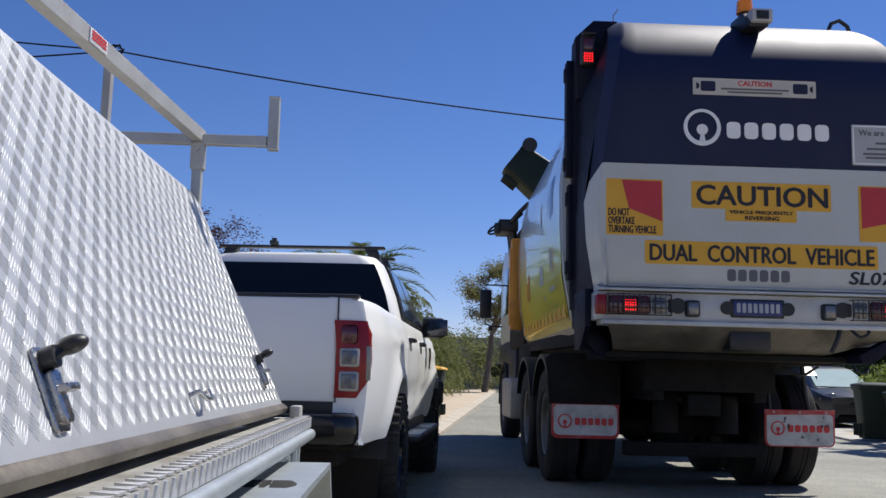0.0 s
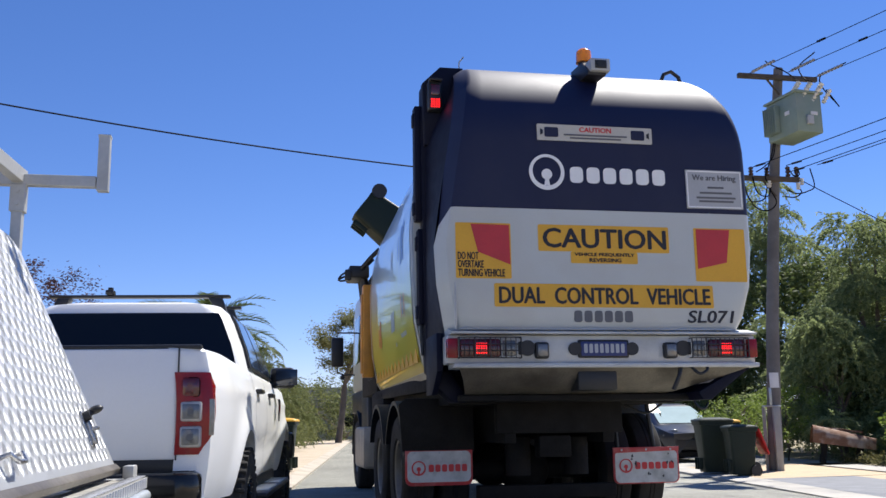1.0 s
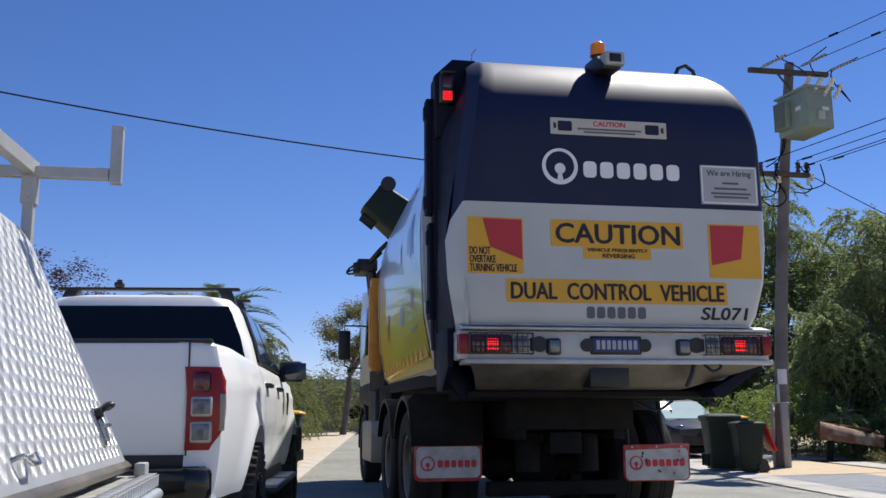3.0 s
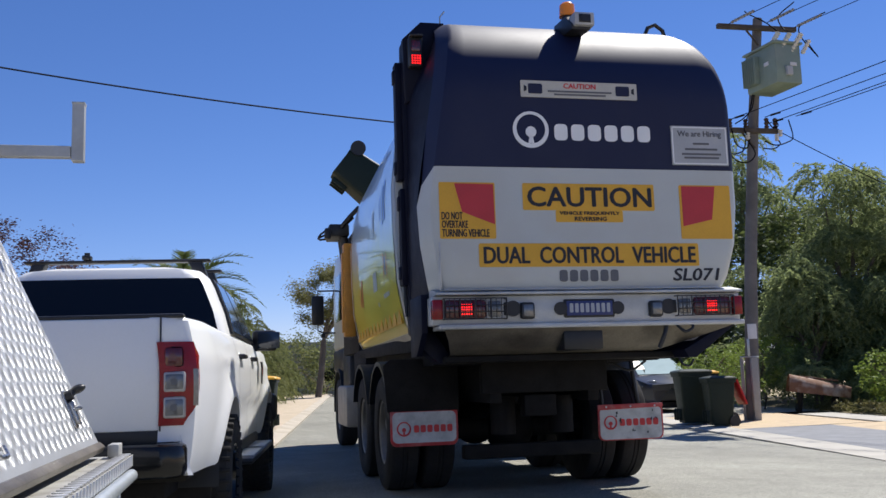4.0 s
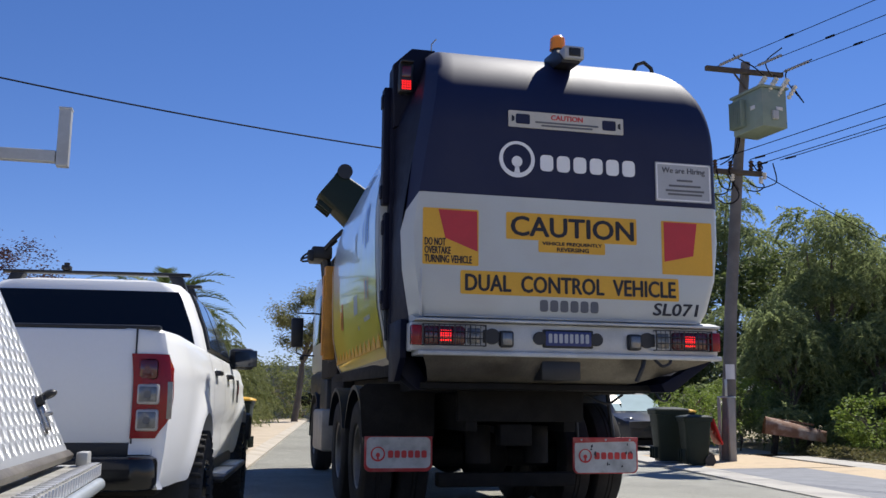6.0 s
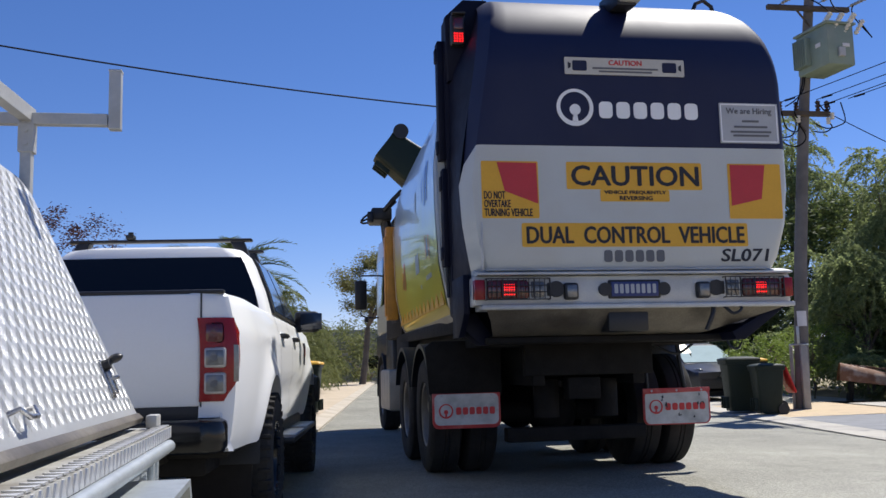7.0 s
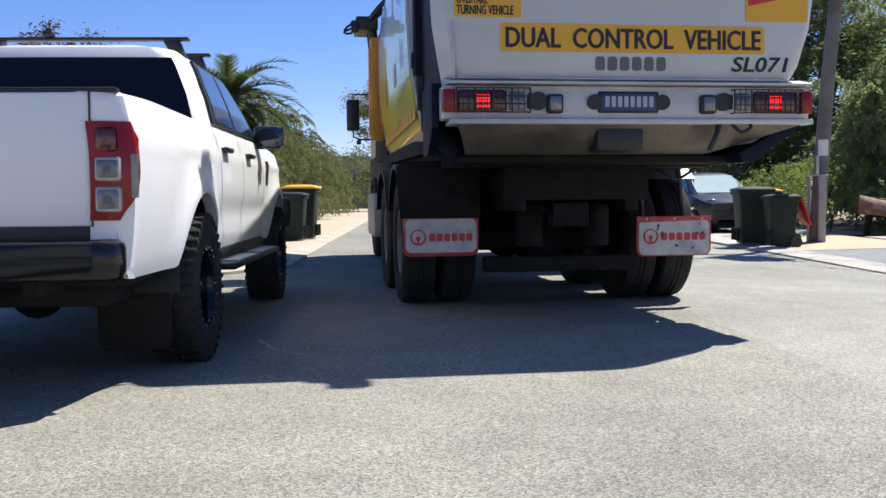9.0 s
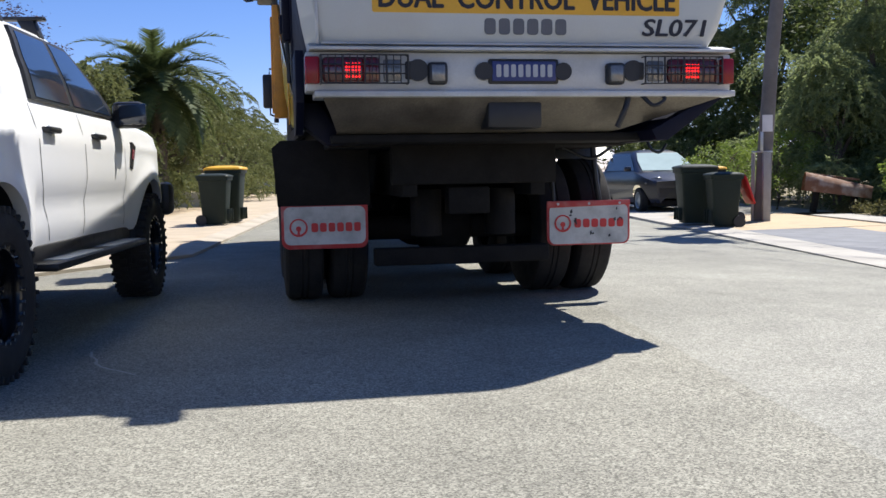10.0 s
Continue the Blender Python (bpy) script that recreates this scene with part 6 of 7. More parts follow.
for i in range(3):
    ribbed_rod((0.52 + 0.26 * i, -0.75, 7.50), (0.70 + 0.26 * i, -0.85, 7.82), 0.062, 6, M_PORC, tf, "bushing")
    ribbed_rod((0.56 + 0.27 * i, -1.00, 7.33), (0.72 + 0.26 * i, -1.08, 7.60), 0.052, 4, M_PORC, tf, "bushing")


def cable(pts, r, sag, n=24):
    bm = fresh()
    a, b = Vector(pts[0]), Vector(pts[1])
    add_tube(bm, [a.lerp(b, k / n) - Vector((0, 0, sag * 4 * (k / n) * (1 - k / n))) for k in range(n + 1)], r, 5)
    return bm


for x, z in ((7.60, 8.20), (8.51, 8.28), (9.14, 8.20)):
    a, b = Vector((x, PY - 0.15, z)), Vector((x + 11.2, -38, 8.7))
    ob = part("power_line", cable((a, b), 0.008, 0.4), M_WIRE)
    tagged(ob, "thin black overhead power line", "power line", "overhead lines")
    d = (b - a).normalized()
    bm = fresh()
    add_tube(bm, [a + d * 1.9 - Vector((0, 0, 0.05)), a + d * 2.1 - Vector((0, 0, 0.06))], 0.024, 8)
    part("line_clamp", bm, M_WIRE, ob)
    ribbed_rod(a - Vector((PX, PY, -0.03)) + d * 0.08, a - Vector((PX, PY, -0.03)) + d * 0.75, 0.036, 8, M_POLYINS, pole, "strain_insulator")
for x, z in ((7.46, 6.12), (8.28, 6.20), (8.33, 6.06), (9.0, 6.24)):
    ob = part("low_voltage_line", cable(((x, PY - 0.15, z), (x * 0.6 + 10.4, -38, 6.3)), 0.009, 0.35), M_WIRE)
    tagged(ob, "black low-voltage overhead line", "power line", "overhead lines")
    bm = fresh()
    add_tube(bm, [(x + 0.04, PY - 0.3, z), (x + 0.10, PY - 0.55, z - 0.01)], 0.022, 7)
    part("line_clamp", bm, M_WIRE, ob)
ob = part("service_cable", cable(((PX - 0.2, PY, 5.66), (-7.16, 7.0, 5.81)), 0.014, 0.30), M_WIRE)
tagged(ob, "black service cable crossing above the road", "cable")
ob = part("service_cable", cable(((8.66, PY - 0.1, 5.89), (24, 9.0, 0.2)), 0.010, 0.6), M_WIRE)
tagged(ob, "black service cable to a house behind trees", "cable")
for end in ((-16, 9.5, 7.4), (-13, 3.6, 4.2)):
    ob = part("service_cable", cable(((-7.16, 7.0, 5.81), end), 0.014, 0.1), M_WIRE)
    tagged(ob, "black service cable branching from a joint", "cable")
bm = fresh()
for k in range(10):
    a = k * 0.9
    add_tube(bm, [(-7.16 + 0.10 * math.cos(a), 7.0, 5.81 + 0.10 * math.sin(a)), (-7.16 + 0.12 * math.cos(a + 1.2), 7.03, 5.81 + 0.12 * math.sin(a + 1.2)), (-7.16 + 0.06 * math.cos(a + 2), 7.0, 5.81 + 0.06 * math.sin(a + 2))], 0.014, 5)
tagged(part("cable_joint", bm, M_WIRE), "tangled black cable joint in mid-air", "cable joint")

# ---- parked hatchback ----
car = thing("hatchback", pose(8.27, 16.95, -0.07, 0, 0, 176.7), "dark blue hatchback with a silver windscreen sunshade", "car")


def car_side(v, z):
    w = 0.86 - 0.26 * max(0, (v - 1.0) / 0.9) ** 2.2 - 0.06 * max(0, (-1.5 - v) / 0.4) ** 2
    return w - 0.05 * ((z - 0.65) / 0.3) ** 2


for s in (1, -1):
    bm = fresh()
    rows = []
    for i in range(76):
        v = -1.85 + 0.05 * i
        b0 = 0.24
        for a in (-1.25, 1.25):
            if abs(v - a) < 0.36:
                b0 = max(b0, 0.30 + math.sqrt(0.36 ** 2 - (v - a) ** 2))
        t0 = 0.98 if v < 0.8 else 0.98 - 0.27 * ((v - 0.8) / 1.1) ** 1.5
        rows.append([(s * car_side(v, b0 + (t0 - b0) * k / 8), v, b0 + (t0 - b0) * k / 8) for k in range(9)] + [(s * 0.6, v, t0 + 0.03), (0, v, t0 + 0.05)])
    vs = add_grid(bm, rows)
    bm.faces.new(vs[-1])
    bm.faces.new(vs[0][::-1])
    part("body_side", bm, M_CARBLUE, car)
bm = fresh()
lv = [loop(0.78, -1.75, 1.15, 0.96, 0.15), loop(0.70, -1.60, 0.62, 1.22, 0.16), loop(0.60, -1.45, 0.20, 1.44, 0.16, 0.02, 0.03), loop(0.45, -1.3, 0.05, 1.50, 0.15, 0.02)]
vs = [[bm.verts.new(p) for p in l] for l in lv]
for a, b in zip(vs, vs[1:]):
    for i in range(len(a)):
        bm.faces.new((a[i], a[(i + 1) % len(a)], b[(i + 1) % len(a)], b[i]))
bm.faces.new(vs[-1])
part("roof_shell", bm, M_CARBLUE, car)
bm = fresh()
add_grid(bm, [[(w * k / 4, v + 0.012 + 0.02, z + 0.012) for k in range(-4, 5)] for w, v, z in ((0.66, 1.07, 0.99), (0.62, 0.62, 1.22), (0.52, 0.24, 1.42))])
part("windscreen_sunshade", bm, M_SHADE, car, "silver reflective sunshade behind the windscreen")
for s in (-1, 1):
    bm = fresh()
    a = [bm.verts.new((s * (u + 0.008), v, z)) for u, v, z in ((0.775, 0.85, 1.0), (0.71, 0.55, 1.2), (0.63, 0.15, 1.39), (0.63, -1.2, 1.39), (0.775, -1.4, 1.0))]
    bm.faces.new(a)
    part("side_window", bm, M_GLASS, car)
    bm = fresh()
    b = fresh()
    bmesh.ops.create_uvsphere(b, u_segments=14, v_segments=8, radius=1, matrix=Matrix.LocRotScale((s * 0.58, 1.62, 0.74), Euler((0, radians(s * 18), radians(-s * 35))), (0.22, 0.13, 0.10)))
    merge(bm, b)
    part("headlight", bm, M_CLEARLENS, car, "clear headlight")
    bm = fresh()
    add_box(bm, s * 0.84, s * 1.0, 0.72, 0.84, 0.98, 1.10, 0.03)
    part("door_mirror", bm, M_CARBLUE, car)
bm = fresh()
add_box(bm, -0.55, 0.55, 1.80, 1.90, 0.34, 0.62, 0.03)
part("grille", bm, M_BLACK, car)
bm = fresh()
add_box(bm, -0.6, 0.6, -1.8, 1.8, 0.16, 0.30, 0.02)
part("underbody", bm, M_CHASSIS, car)
ct, cr_ = tyre_mesh(0.30, 0.19, 0.19, 28), rim_mesh(0.20, 0.19, 7, M_GALV)
for v in (-1.25, 1.25):
    for s in (-1, 1):
        w = part("wheel", ct, None, car, "", m=pose(s * 0.75, v, 0.30, 0, 0, 0 if s > 0 else 180))
        part("rim", cr_, None, w)

# second vehicle glimpsed behind the hatchback
van = thing("pale_van", pose(8.0, 25.0, -0.06, 0, 0, 176), "pale green old van parked behind the hatchback", "van")
bm = fresh()
add_prism(bm, [(-2.0, 0.35), (-2.0, 1.85), (-1.8, 1.98), (1.3, 1.98), (1.75, 1.3), (1.95, 1.1), (2.0, 0.35)], -0.85, 0.85, "x", 0.06)
part("van_body", bm, mat("faded_green_paint", (0.11, 0.14, 0.12), 0.6), van)
bm = fresh()
add_grid(bm, [[(x, 1.76, 1.32), (x * 0.95, 1.36, 1.90)] for x in (-0.72, 0, 0.72)])
part("windscreen", bm, M_GLASS, van)
for v in (-1.3, 1.3):
    for s in (-1, 1):
        part("wheel", ct, None, van, "", m=pose(s * 0.75, v, 0.30, 0, 0, 0 if s > 0 else 180))


# ---- plants ----
def leaves(pts, size, rnd, droop=0.3, aspect=2.6):
    """Small folded leaf blades at the given places."""
    verts, faces = [], []
    for p in pts:
        a = rnd.uniform(0, 2 * math.pi)
        d = Vector((math.cos(a), math.sin(a), rnd.uniform(-droop - 0.5, 0.5 - droop))).normalized()
        s = d.cross(Vector((rnd.uniform(-1, 1), rnd.uniform(-1, 1), rnd.uniform(-1, 1))))
        if s.length < 1e-3:
            continue
        s.normalize()
        l = size * rnd.uniform(0.6, 1.35)
        w = l / aspect
        b = len(verts)
        verts += [p, p + d * l * 0.45 + s * w * 0.5, p + d * l, p + d * l * 0.45 - s * w * 0.5]
        faces.append((b, b + 1, b + 2, b + 3))
    me = bpy.data.meshes.new("leaves")
    me.from_pydata([tuple(v) for v in verts], [], faces)
    return me


def crown_points(rnd, centre, radius, clumps, per, weep=0.0, clump_size=0.5):
    out, heads = [], []
    cx, cy, cz = centre
    rx, ry, rz = radius
    for _ in range(clumps):
        while True:
            q = Vector((rnd.uniform(-1, 1), rnd.uniform(-1, 1), rnd.uniform(-1, 1)))
            if 0.35 < q.length < 1.0:
                break
        q = q.normalized() * (q.length ** 0.5) * rnd.uniform(0.85, 1.08)
        h = Vector((cx + q.x * rx, cy + q.y * ry, cz + q.z * rz))
        heads.append(h)
        cs = clump_size * rnd.uniform(0.6, 1.4)
        if weep > 0:
            strands = max(4, per // 26)
            for _s in range(strands):
                a = rnd.uniform(0, 2 * math.pi)
                rr = cs * math.sqrt(rnd.random())
                top = h + Vector((rr * math.cos(a), rr * math.sin(a), cs * 0.5 * (1 - (rr / cs) ** 2)))
                ln = weep * rnd.uniform(0.5, 1.3)
                sw = Vector((math.cos(a), math.sin(a), 0)) * 0.22 * ln
                m = per // strands
                for k in range(m):
                    t = (k + rnd.random()) / m
                    out.append(top + sw * t ** 0.6 - Vector((0, 0, ln * t ** 1.5)) + Vector((rnd.gauss(0, 0.035), rnd.gauss(0, 0.035), rnd.gauss(0, 0.03))))
        else:
            for _l in range(per):
                d = Vector((rnd.gauss(0, 1), rnd.gauss(0, 1), rnd.gauss(0, 0.75)))
                out.append(h + d * cs * 0.48)
    return out, heads


def tree(name, base, height, radius, leaf, label, seed, clumps=60, per=150, leaf_size=0.09, weep=0.0, clump_size=0.5, trunk_r=0.16, crown_low=0.35, lean=(0, 0), category="tree", aspect=2.6):
    rnd = random.Random(seed)
    t = thing(name, pose(*base), label, category)
    cz = height * (1 + crown_low) / 2
    rz = height * (1 - crown_low) / 2
    pts, heads = crown_points(rnd, (lean[0], lean[1], cz), (radius, radius, rz), clumps, per, weep, clump_size)
    me = leaves(pts, leaf_size, rnd, aspect=aspect)
    me.materials.append(leaf)
    part("crown", me, None, t)
    bm = fresh()
    fork = Vector((lean[0] * 0.5, lean[1] * 0.5, max(0.3, height * crown_low * 0.8)))
    add_tube(bm, [(0, 0, -0.1), fork * 0.5 + Vector((rnd.uniform(-0.1, 0.1), rnd.uniform(-0.1, 0.1), 0)), fork], trunk_r, 10, trunk_r * 0.75)
    part("trunk", bm, M_BARK, t)
    for h in rnd.sample(heads, min(9, len(heads))):
        bm = fresh()
        mid = fork.lerp(h, 0.5) + Vector((rnd.uniform(-0.3, 0.3), rnd.uniform(-0.3, 0.3), 0.25))
        add_tube(bm, [fork, fork.lerp(mid, 0.6) + Vector((0, 0, 0.1)), mid, h], trunk_r * 0.5, 6, 0.012)
        part("limb", bm, M_BARK, t)
    return t


def weeping_tree(base, height, radius, seed, domes, per_dome, name="weeping_tree", label="big weeping tree with hanging grey-green foliage", leaf=None, long=1.0):
    """Billows of foliage in layers: each a small dome whose fine strands arch outwards and hang, with gaps between."""
    rnd = random.Random(seed)
    t = thing(name, pose(*base), label, "tree")
    verts, faces, heads = [], [], []
    for k in range(domes):
        f = (k + 0.5) / domes
        az = 2.39996 * k + rnd.uniform(-0.6, 0.6)
        level = 1 - f ** 1.1
        if rnd.random() < 0.12:
            continue
        lobe = 1 + 0.22 * math.sin(3 * az + seed) + 0.10 * math.sin(5 * az + 2.1 * seed)
        rr = radius * lobe * (0.10 + 1.0 * (1 - level) ** 0.6) * rnd.uniform(0.62, 1.14)
        R = rnd.uniform(0.11, 0.33) * radius
        crest = 1 + 0.10 * math.sin(2 * az + 1.3 * seed)
        c = Vector((rr * math.cos(az), rr * math.sin(az), height * crest * (0.10 + 0.90 * level) - R * 0.6 + rnd.gauss(0, 0.2)))
        heads.append(c)
        bias = Vector((math.cos(az), math.sin(az), 0)) * 0.35
        strands = per_dome // 18
        for _s in range(strands):
            a = rnd.uniform(0, 2 * math.pi)
            q = math.sqrt(rnd.random())
            out = (Vector((math.cos(a), math.sin(a), 0)) + bias).normalized()
            p = c + out * (R * q) + Vector((0, 0, 0.7 * R * math.sqrt(max(0.0, 1 - q * q * 0.95)) + rnd.gauss(0, 0.05)))
            d = (out * (0.35 + 0.7 * q) + Vector((rnd.gauss(0, 0.25), rnd.gauss(0, 0.25), 0.5 - 0.55 * q))).normalized()
            ln = long * rnd.uniform(0.30, 0.85) * (0.45 + 0.65 * q)
            step = ln / 18
            for _j in range(18):
                d = (d + Vector((0, 0, -0.15 * ln))).normalized()
                p = p + d * step
                w = Vector((rnd.gauss(0, 1), rnd.gauss(0, 1), rnd.gauss(0, 0.6)))
                e = (d * 0.8 + w * 0.5).normalized()
                s_ = e.cross(w)
                if s_.length < 1e-3:
                    continue
                s_ = s_.normalized() * rnd.uniform(0.012, 0.024)
                l = rnd.uniform(0.07, 0.14)
                b = len(verts)
                verts += [p, p + e * l * 0.5 + s_, p + e * l, p + e * l * 0.5 - s_]
                faces.append((b, b + 1, b + 2, b + 3))
    me = bpy.data.meshes.new("crown")
    me.from_pydata(verts, [], faces)
    me.materials.append(leaf or M_LEAF_WILLOW)
    part("crown", me, None, t)
    bm = fresh()
    fork = Vector((0, 0, height * 0.28))
    add_tube(bm, [(0, 0, -0.1), (0.08, 0.05, height * 0.14), fork], 0.09 * radius, 10, 0.06 * radius)
    part("trunk", bm, M_BARK, t)
    for h in heads[::max(1, domes // 12)]:
        bm = fresh()
        mid = fork.lerp(h, 0.5) + Vector((rnd.uniform(-0.2, 0.2), rnd.uniform(-0.2, 0.2), 0.3))
        add_tube(bm, spline([fork, mid, h], 4), 0.035 * radius, 6, 0.015)
        part("limb", bm, M_BARK, t)
    return t


weeping_tree((14.1, 21.7, 0), 8.35, 2.9, 11, 80, 1400)
weeping_tree((13.9, 15.9, 0), 6.0, 2.5, 12, 78, 1300)
weeping_tree((16.8, 15.8, 0), 5.4, 2.4, 13, 72, 1300)
weeping_tree((19.6, 16.2, 0), 4.7, 2.4, 14, 62, 1200)
weeping_tree((11.9, 14.7, 0), 3.6, 1.4, 15, 46, 900)
weeping_tree((13.9, 13.7, 0), 3.3, 1.5, 16, 46, 900)
weeping_tree((16.4, 13.2, 0), 3.4, 1.6, 17, 46, 900)
tree("shade_tree", (11.6, 24.0, 0), 6.6, 3.0, M_LEAF_DARK, "dense dark green tree behind the driveway", 15, 60, 700, 0.15, 1.0, 1.0, 0.2, 0.05)
tree("shade_tree", (16.0, 20.5, 0), 6.4, 4.2, M_LEAF_DARK, "dense dark green tree at the back of the garden", 16, 70, 700, 0.17, 1.0, 1.2, 0.2, 0.05)
tree("shade_tree", (22.0, 18.0, 0), 5.2, 3.5, M_LEAF_DARK, "dense dark green tree beyond the weeping trees", 17, 60, 600, 0.17, 0.8, 1.1, 0.2, 0.05)
tree("feathery_shrub", (8.7, 13.8, 0), 1.5, 0.95, M_LEAF_LIME, "feathery light green shrub behind the pole", 21, 46, 120, 0.07, 0.35, 0.32, 0.04, 0.25, category="shrub")
tree("feathery_shrub", (10.3, 14.6, 0), 1.75, 1.0, M_LEAF_LIME, "feathery light green shrub beside the old boat", 22, 36, 110, 0.07, 0.35, 0.32, 0.04, 0.35, category="shrub")
tree("leafy_shrub", (11.3, 10.9, 0), 1.30, 0.75, M_LEAF_LIME, "bright yellow-green leafy shrub in the garden edge", 23, 40, 80, 0.085, 0.0, 0.2, 0.03, 0.05, category="shrub", aspect=1.7)
bg = tree("flowering_bush", (14.5, 11.2, 0), 3.0, 1.6, M_LEAF_DARK, "tall dark bush with red and pink blossom", 24, 90, 150, 0.085, 0.0, 0.36, 0.06, 0.0, category="bush", aspect=1.7)
rnd = random.Random(31)
pts, _h = crown_points(rnd, (0, -0.1, 1.65), (1.75, 1.75, 1.5), 26, 26, 0.0, 0.16)
me = leaves(pts, 0.06, rnd, aspect=1.2)
me.materials.append(M_BLOSSOM)
me.materials[0] = M_BLOSSOM
part("blossom", me, None, bg, "red and pink blossom")
bm = fresh()
for k in range(16):
    a = rnd.uniform(0, 6.28)
    p = Vector((1.2 * math.cos(a), 1.2 * math.sin(a), rnd.uniform(1.8, 2.7)))
    add_tube(bm, [p * 0.6, p, p * 1.25 + Vector((0, 0, 0.35))], 0.012, 5, 0.004)
part("arching_canes", bm, M_BARK, bg)

# low planting along the garden edge
rnd = random.Random(41)
pts = []
for _ in range(5200):
    y = rnd.uniform(7.5, 13.5)
    x = kerb_right(y) + rnd.uniform(4.3, 5.3)
    pts.append(Vector((x, y, rnd.uniform(0.0, 0.22) * (0.5 + 0.5 * math.sin(x * 7 + y * 3)))))
me = leaves(pts, 0.10, rnd, droop=-0.5, aspect=4)
me.materials.append(M_SPARSE)
tagged(part("low_planting", me, None), "straggly low plants along the garden edge", "plants", kind="stuff")

# upturned old boat in the garden
boat = thing("old_boat", pose(10.45, 12.5, 0.36, 0, 8, -22) @ Matrix.Scale(0.72, 4), "rusty old upturned dinghy among the shrubs", "boat")
bm = fresh()
rows = []
for i in range(13):
    t = i / 12
    v = -0.95 + 1.9 * t
    w = 0.48 * (1 - (abs(t - 0.42) / 0.62) ** 2.2)
    rows.append([(v, w * math.cos(radians(a)), 0.55 * math.sin(radians(a)) ** 0.7 * (0.65 + 0.35 * (1 - t))) for a in range(0, 181, 20)])
add_grid(bm, rows)
part("hull", bm, M_RUST, boat)
bm = fresh()
add_box(bm, -0.62, -0.50, -0.2, 0.3, -0.60, 0.04, 0.01)
part("trestle", bm, M_CHASSIS, boat)
bm = fresh()
add_box(bm, 0.45, 0.57, -0.2, 0.3, -0.60, 0.04, 0.01)
part("trestle", bm, M_CHASSIS, boat)
bm = fresh()
add_box(bm, -0.80, 0.55, -0.03, 0.03, 0.46, 0.53, 0.015)
part("keel", bm, M_RUST, boat)

# planting along the far side of the road, left
H = "dense rounded roadside tree with grey-green foliage"
for k, (x, y, h, r) in enumerate(((-5.4, 17.5, 2.9, 1.7), (-4.6, 21.5, 3.2, 1.9), (-3.9, 26.0, 3.5, 2.1), (-3.2, 31.5, 3.6, 2.2), (-2.5, 38.0, 3.5, 2.3), (-1.8, 46.0, 2.8, 2.4))):
    weeping_tree((x, y, 0.05), h * 1.16, r, 50 + k, 58, 800, "roadside_tree", H, M_LEAF_HEDGE, 0.8)
tree("gum_tree", (2.3, 52, -0.05), 8.2, 2.2, M_LEAF_EUC, "tall open gum tree with a leaning trunk", 61, 40, 420, 0.17, 0.0, 0.62, 0.22, 0.55, (0.8, 0))
tree("purple_tree", (-9.6, 26, 0.05), 6.4, 2.2, M_LEAF_PURPLE, "purple-leaved tree behind the parked ute", 62, 70, 120, 0.12, 0.0, 0.4, 0.14, 0.4)
for k, (x, y, h, r) in enumerate(((4.0, 66, 5.0, 4.0), (9.5, 62, 6.0, 4.0), (-6, 62, 5.0, 4.5), (-13, 40, 5.0, 4.0), (-14, 27, 4.0, 3.0))):
    tree("distant_tree", (x, y, -0.05), h, r, M_LEAF_HEDGE, "distant roadside tree closing the street", 70 + k, 70, 160, 0.22, 0.0, 0.8, 0.2, 0.05)

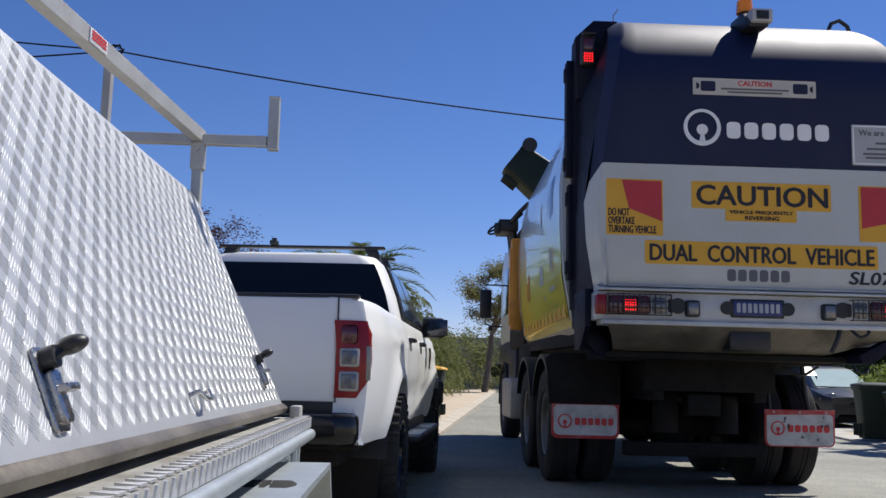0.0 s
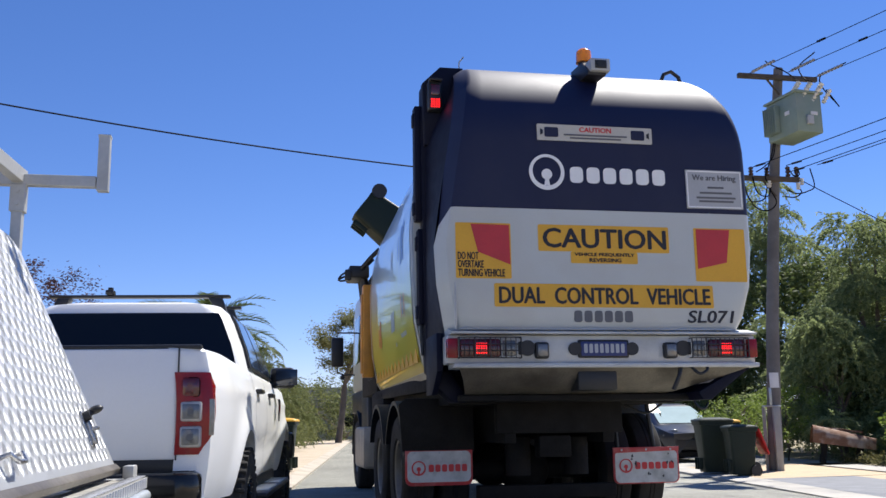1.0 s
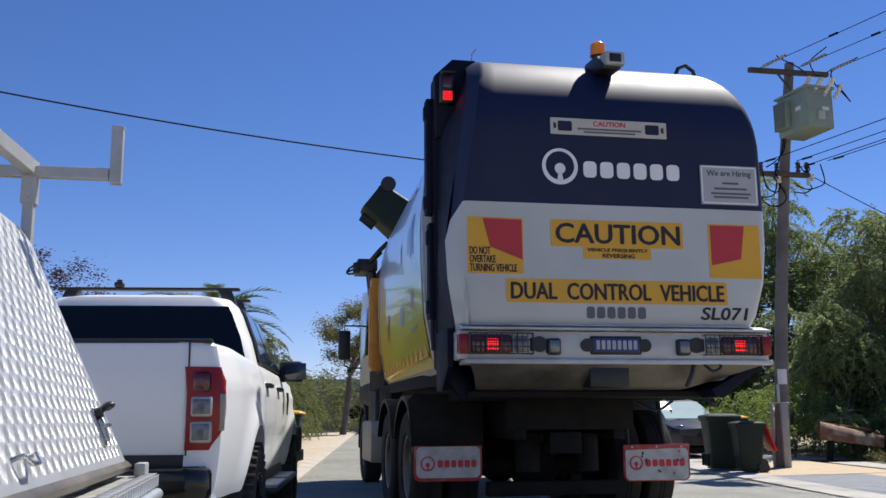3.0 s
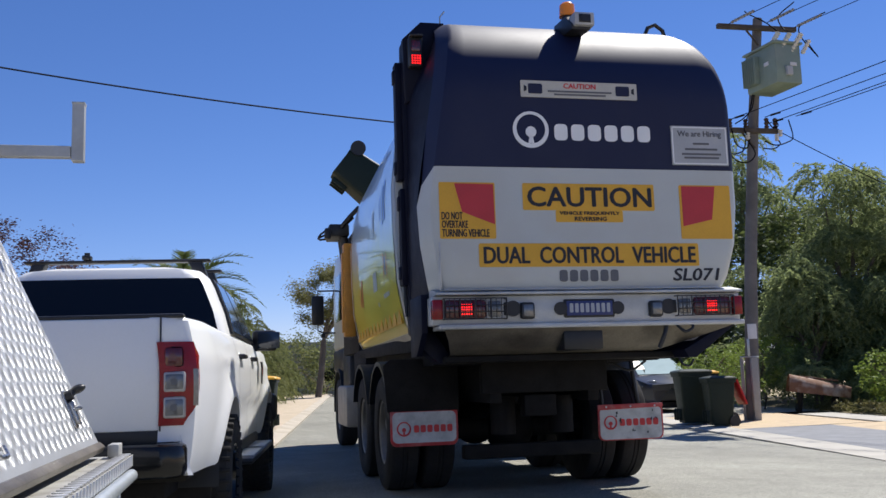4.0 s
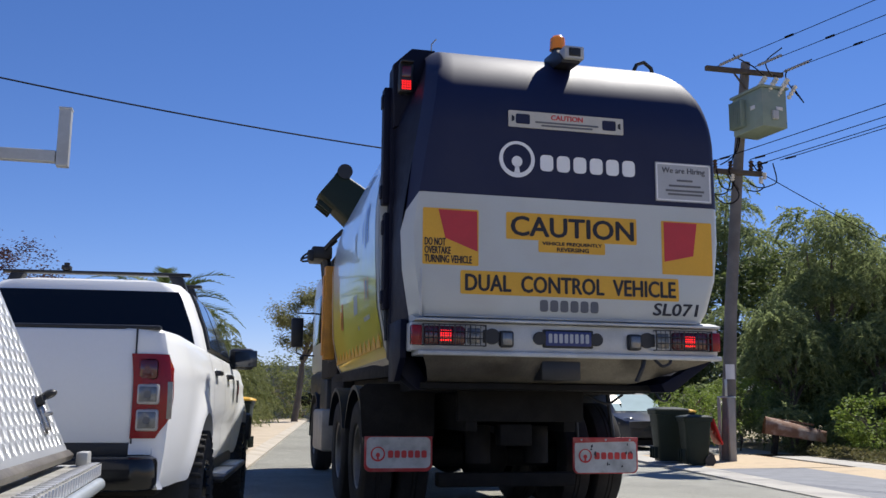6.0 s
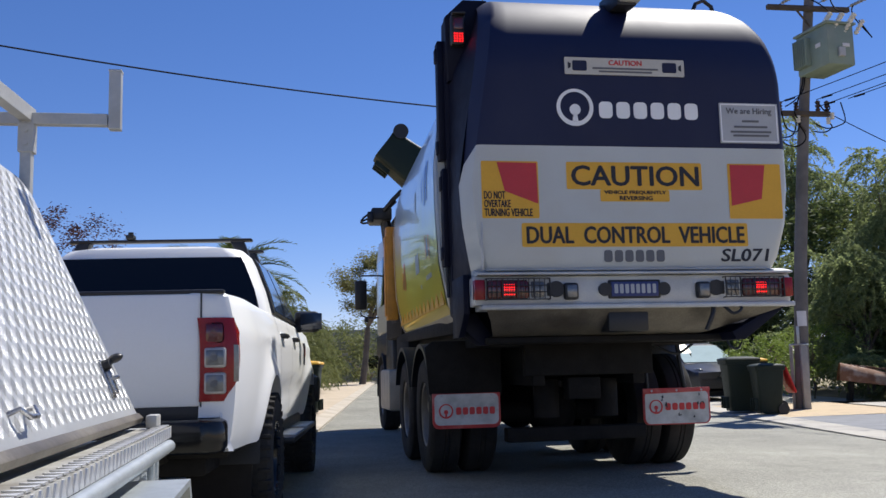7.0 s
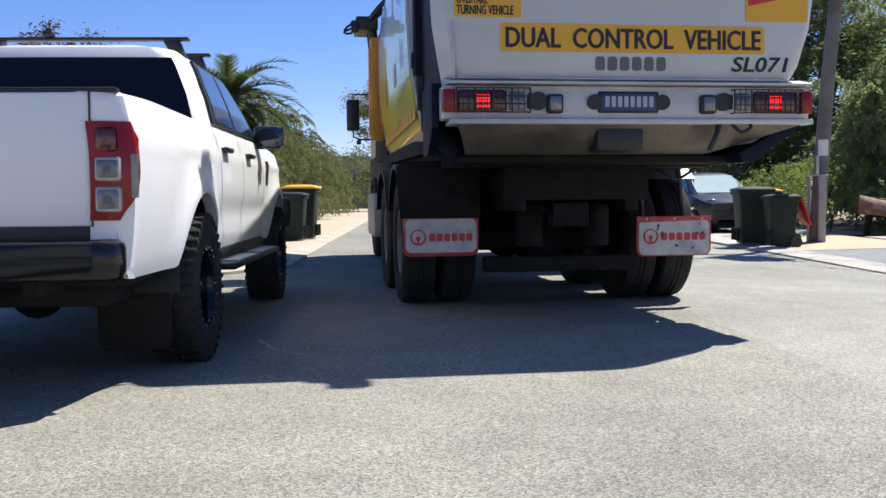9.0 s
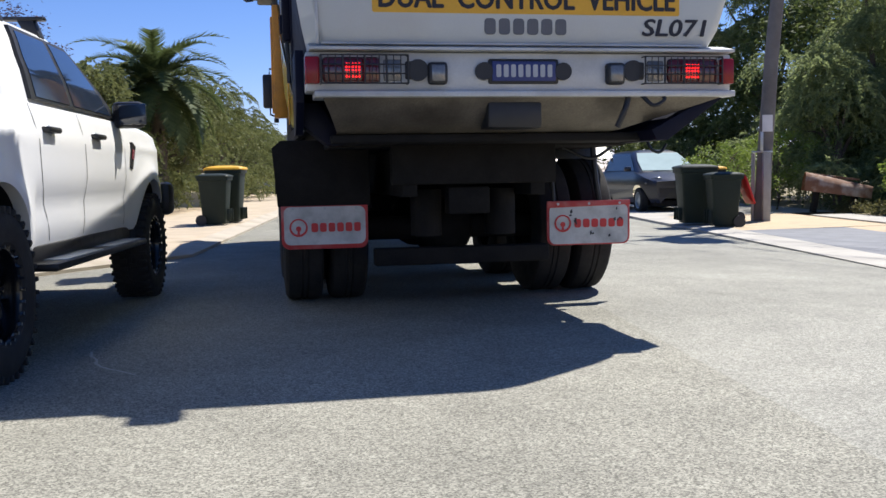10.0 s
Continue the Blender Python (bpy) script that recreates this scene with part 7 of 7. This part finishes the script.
# palm
palm = thing("palm_tree", pose(-4.0, 20.0, 0.05), "date palm with arching feathery fronds", "palm tree")
bm = fresh()
add_tube(bm, [(0, 0, 0), (0.05, 0, 1.6), (0, 0, 3.3)], 0.24, 12, 0.20)
rnd = random.Random(81)
for k in range(60):
    a, z = rnd.uniform(0, 6.28), rnd.uniform(0.4, 3.2)
    add_box(bm, 0.19, 0.28, -0.05, 0.05, z, z + 0.12, 0.0, m=pose(0, 0, 0, 0, 0, math.degrees(a)))
part("trunk", bm, M_BARK, palm)
for k in range(56):
    a = 2.39996 * k
    up = 1.35 - 1.9 * (k / 55)
    ln = rnd.uniform(1.9, 2.4)
    d = Vector((math.cos(a), math.sin(a), 0))
    spine, pos, el_ = [], Vector((0, 0, 3.3)), up
    for i in range(15):
        spine.append(pos.copy())
        pos = pos + (d * math.cos(el_) + Vector((0, 0, math.sin(el_)))) * ln / 14
        el_ -= 0.085 + 0.03 * (1 - k / 55)
    verts, faces = [], []
    side = d.cross(Vector((0, 0, 1)))
    for i in range(1, 15):
        t = i / 14
        p = spine[i]
        f = (spine[i] - spine[i - 1]).normalized()
        for s in (-1, 1):
            for j in range(4):
                q = p + f * 0.04 * j
                l = 0.42 * math.sin(math.pi * min(1, t * 0.85 + 0.12)) + 0.05
                tip = q + (side * s * 0.75 + f * 0.65 + Vector((0, 0, 0.12 + rnd.uniform(-0.15, 0.05)))).normalized() * l
                b = len(verts)
                wv = f * 0.040
                verts += [q - wv, q + wv, tip]
                faces.append((b, b + 1, b + 2))
    for i in range(14):
        b = len(verts)
        w = side * 0.018 * (1 - i / 16)
        verts += [spine[i] - w, spine[i] + w, spine[i + 1] + w, spine[i + 1] - w]
        faces.append((b, b + 1, b + 2, b + 3))
    me = bpy.data.meshes.new("frond")
    me.from_pydata([tuple(v) for v in verts], [], faces)
    me.materials.append(M_PALM)
    part("frond", me, None, palm)

# letterbox pillar and low wall by the far footpath, pale house far down the street
lb = thing("letterbox_pillar", pose(-2.9, 24.5, 0.05, 0, 0, -6), "pale rendered letterbox pillar with a low wall", "letterbox")
bm = fresh()
add_box(bm, -0.25, 0.25, -0.25, 0.25, 0, 0.95, 0.02)
add_box(bm, -0.29, 0.29, -0.29, 0.29, 0.95, 1.02, 0.015)
part("pillar", bm, M_HOUSE, lb)
bm = fresh()
add_box(bm, -0.15, 0.15, -0.262, -0.24, 0.55, 0.75, 0.01)
part("letter_slot", bm, M_GREYINK, lb)
bm = fresh()
add_box(bm, -2.2, -0.25, -0.1, 0.1, 0, 0.45, 0.015)
part("low_wall", bm, M_HOUSE, lb)
house = thing("far_house", pose(1.5, 70, -0.05, 0, 0, -5), "pale single-storey house far along the street", "house")
bm = fresh()
add_box(bm, -6, 6, 0, 7, 0, 2.6, 0.02)
part("walls", bm, M_HOUSE, house)
bm = fresh()
add_prism(bm, [(-6.5, 2.6), (6.5, 2.6), (3.5, 4.2), (-3.5, 4.2)], -0.5, 7.5, "y")
part("roof", bm, M_ROOF, house)
for x in (-4, 0, 3.5):
    bm = fresh()
    add_box(bm, x - 0.8, x + 0.8, -0.03, 0.05, 0.9, 2.1, 0.01)
    part("window", bm, M_GLASS, house)
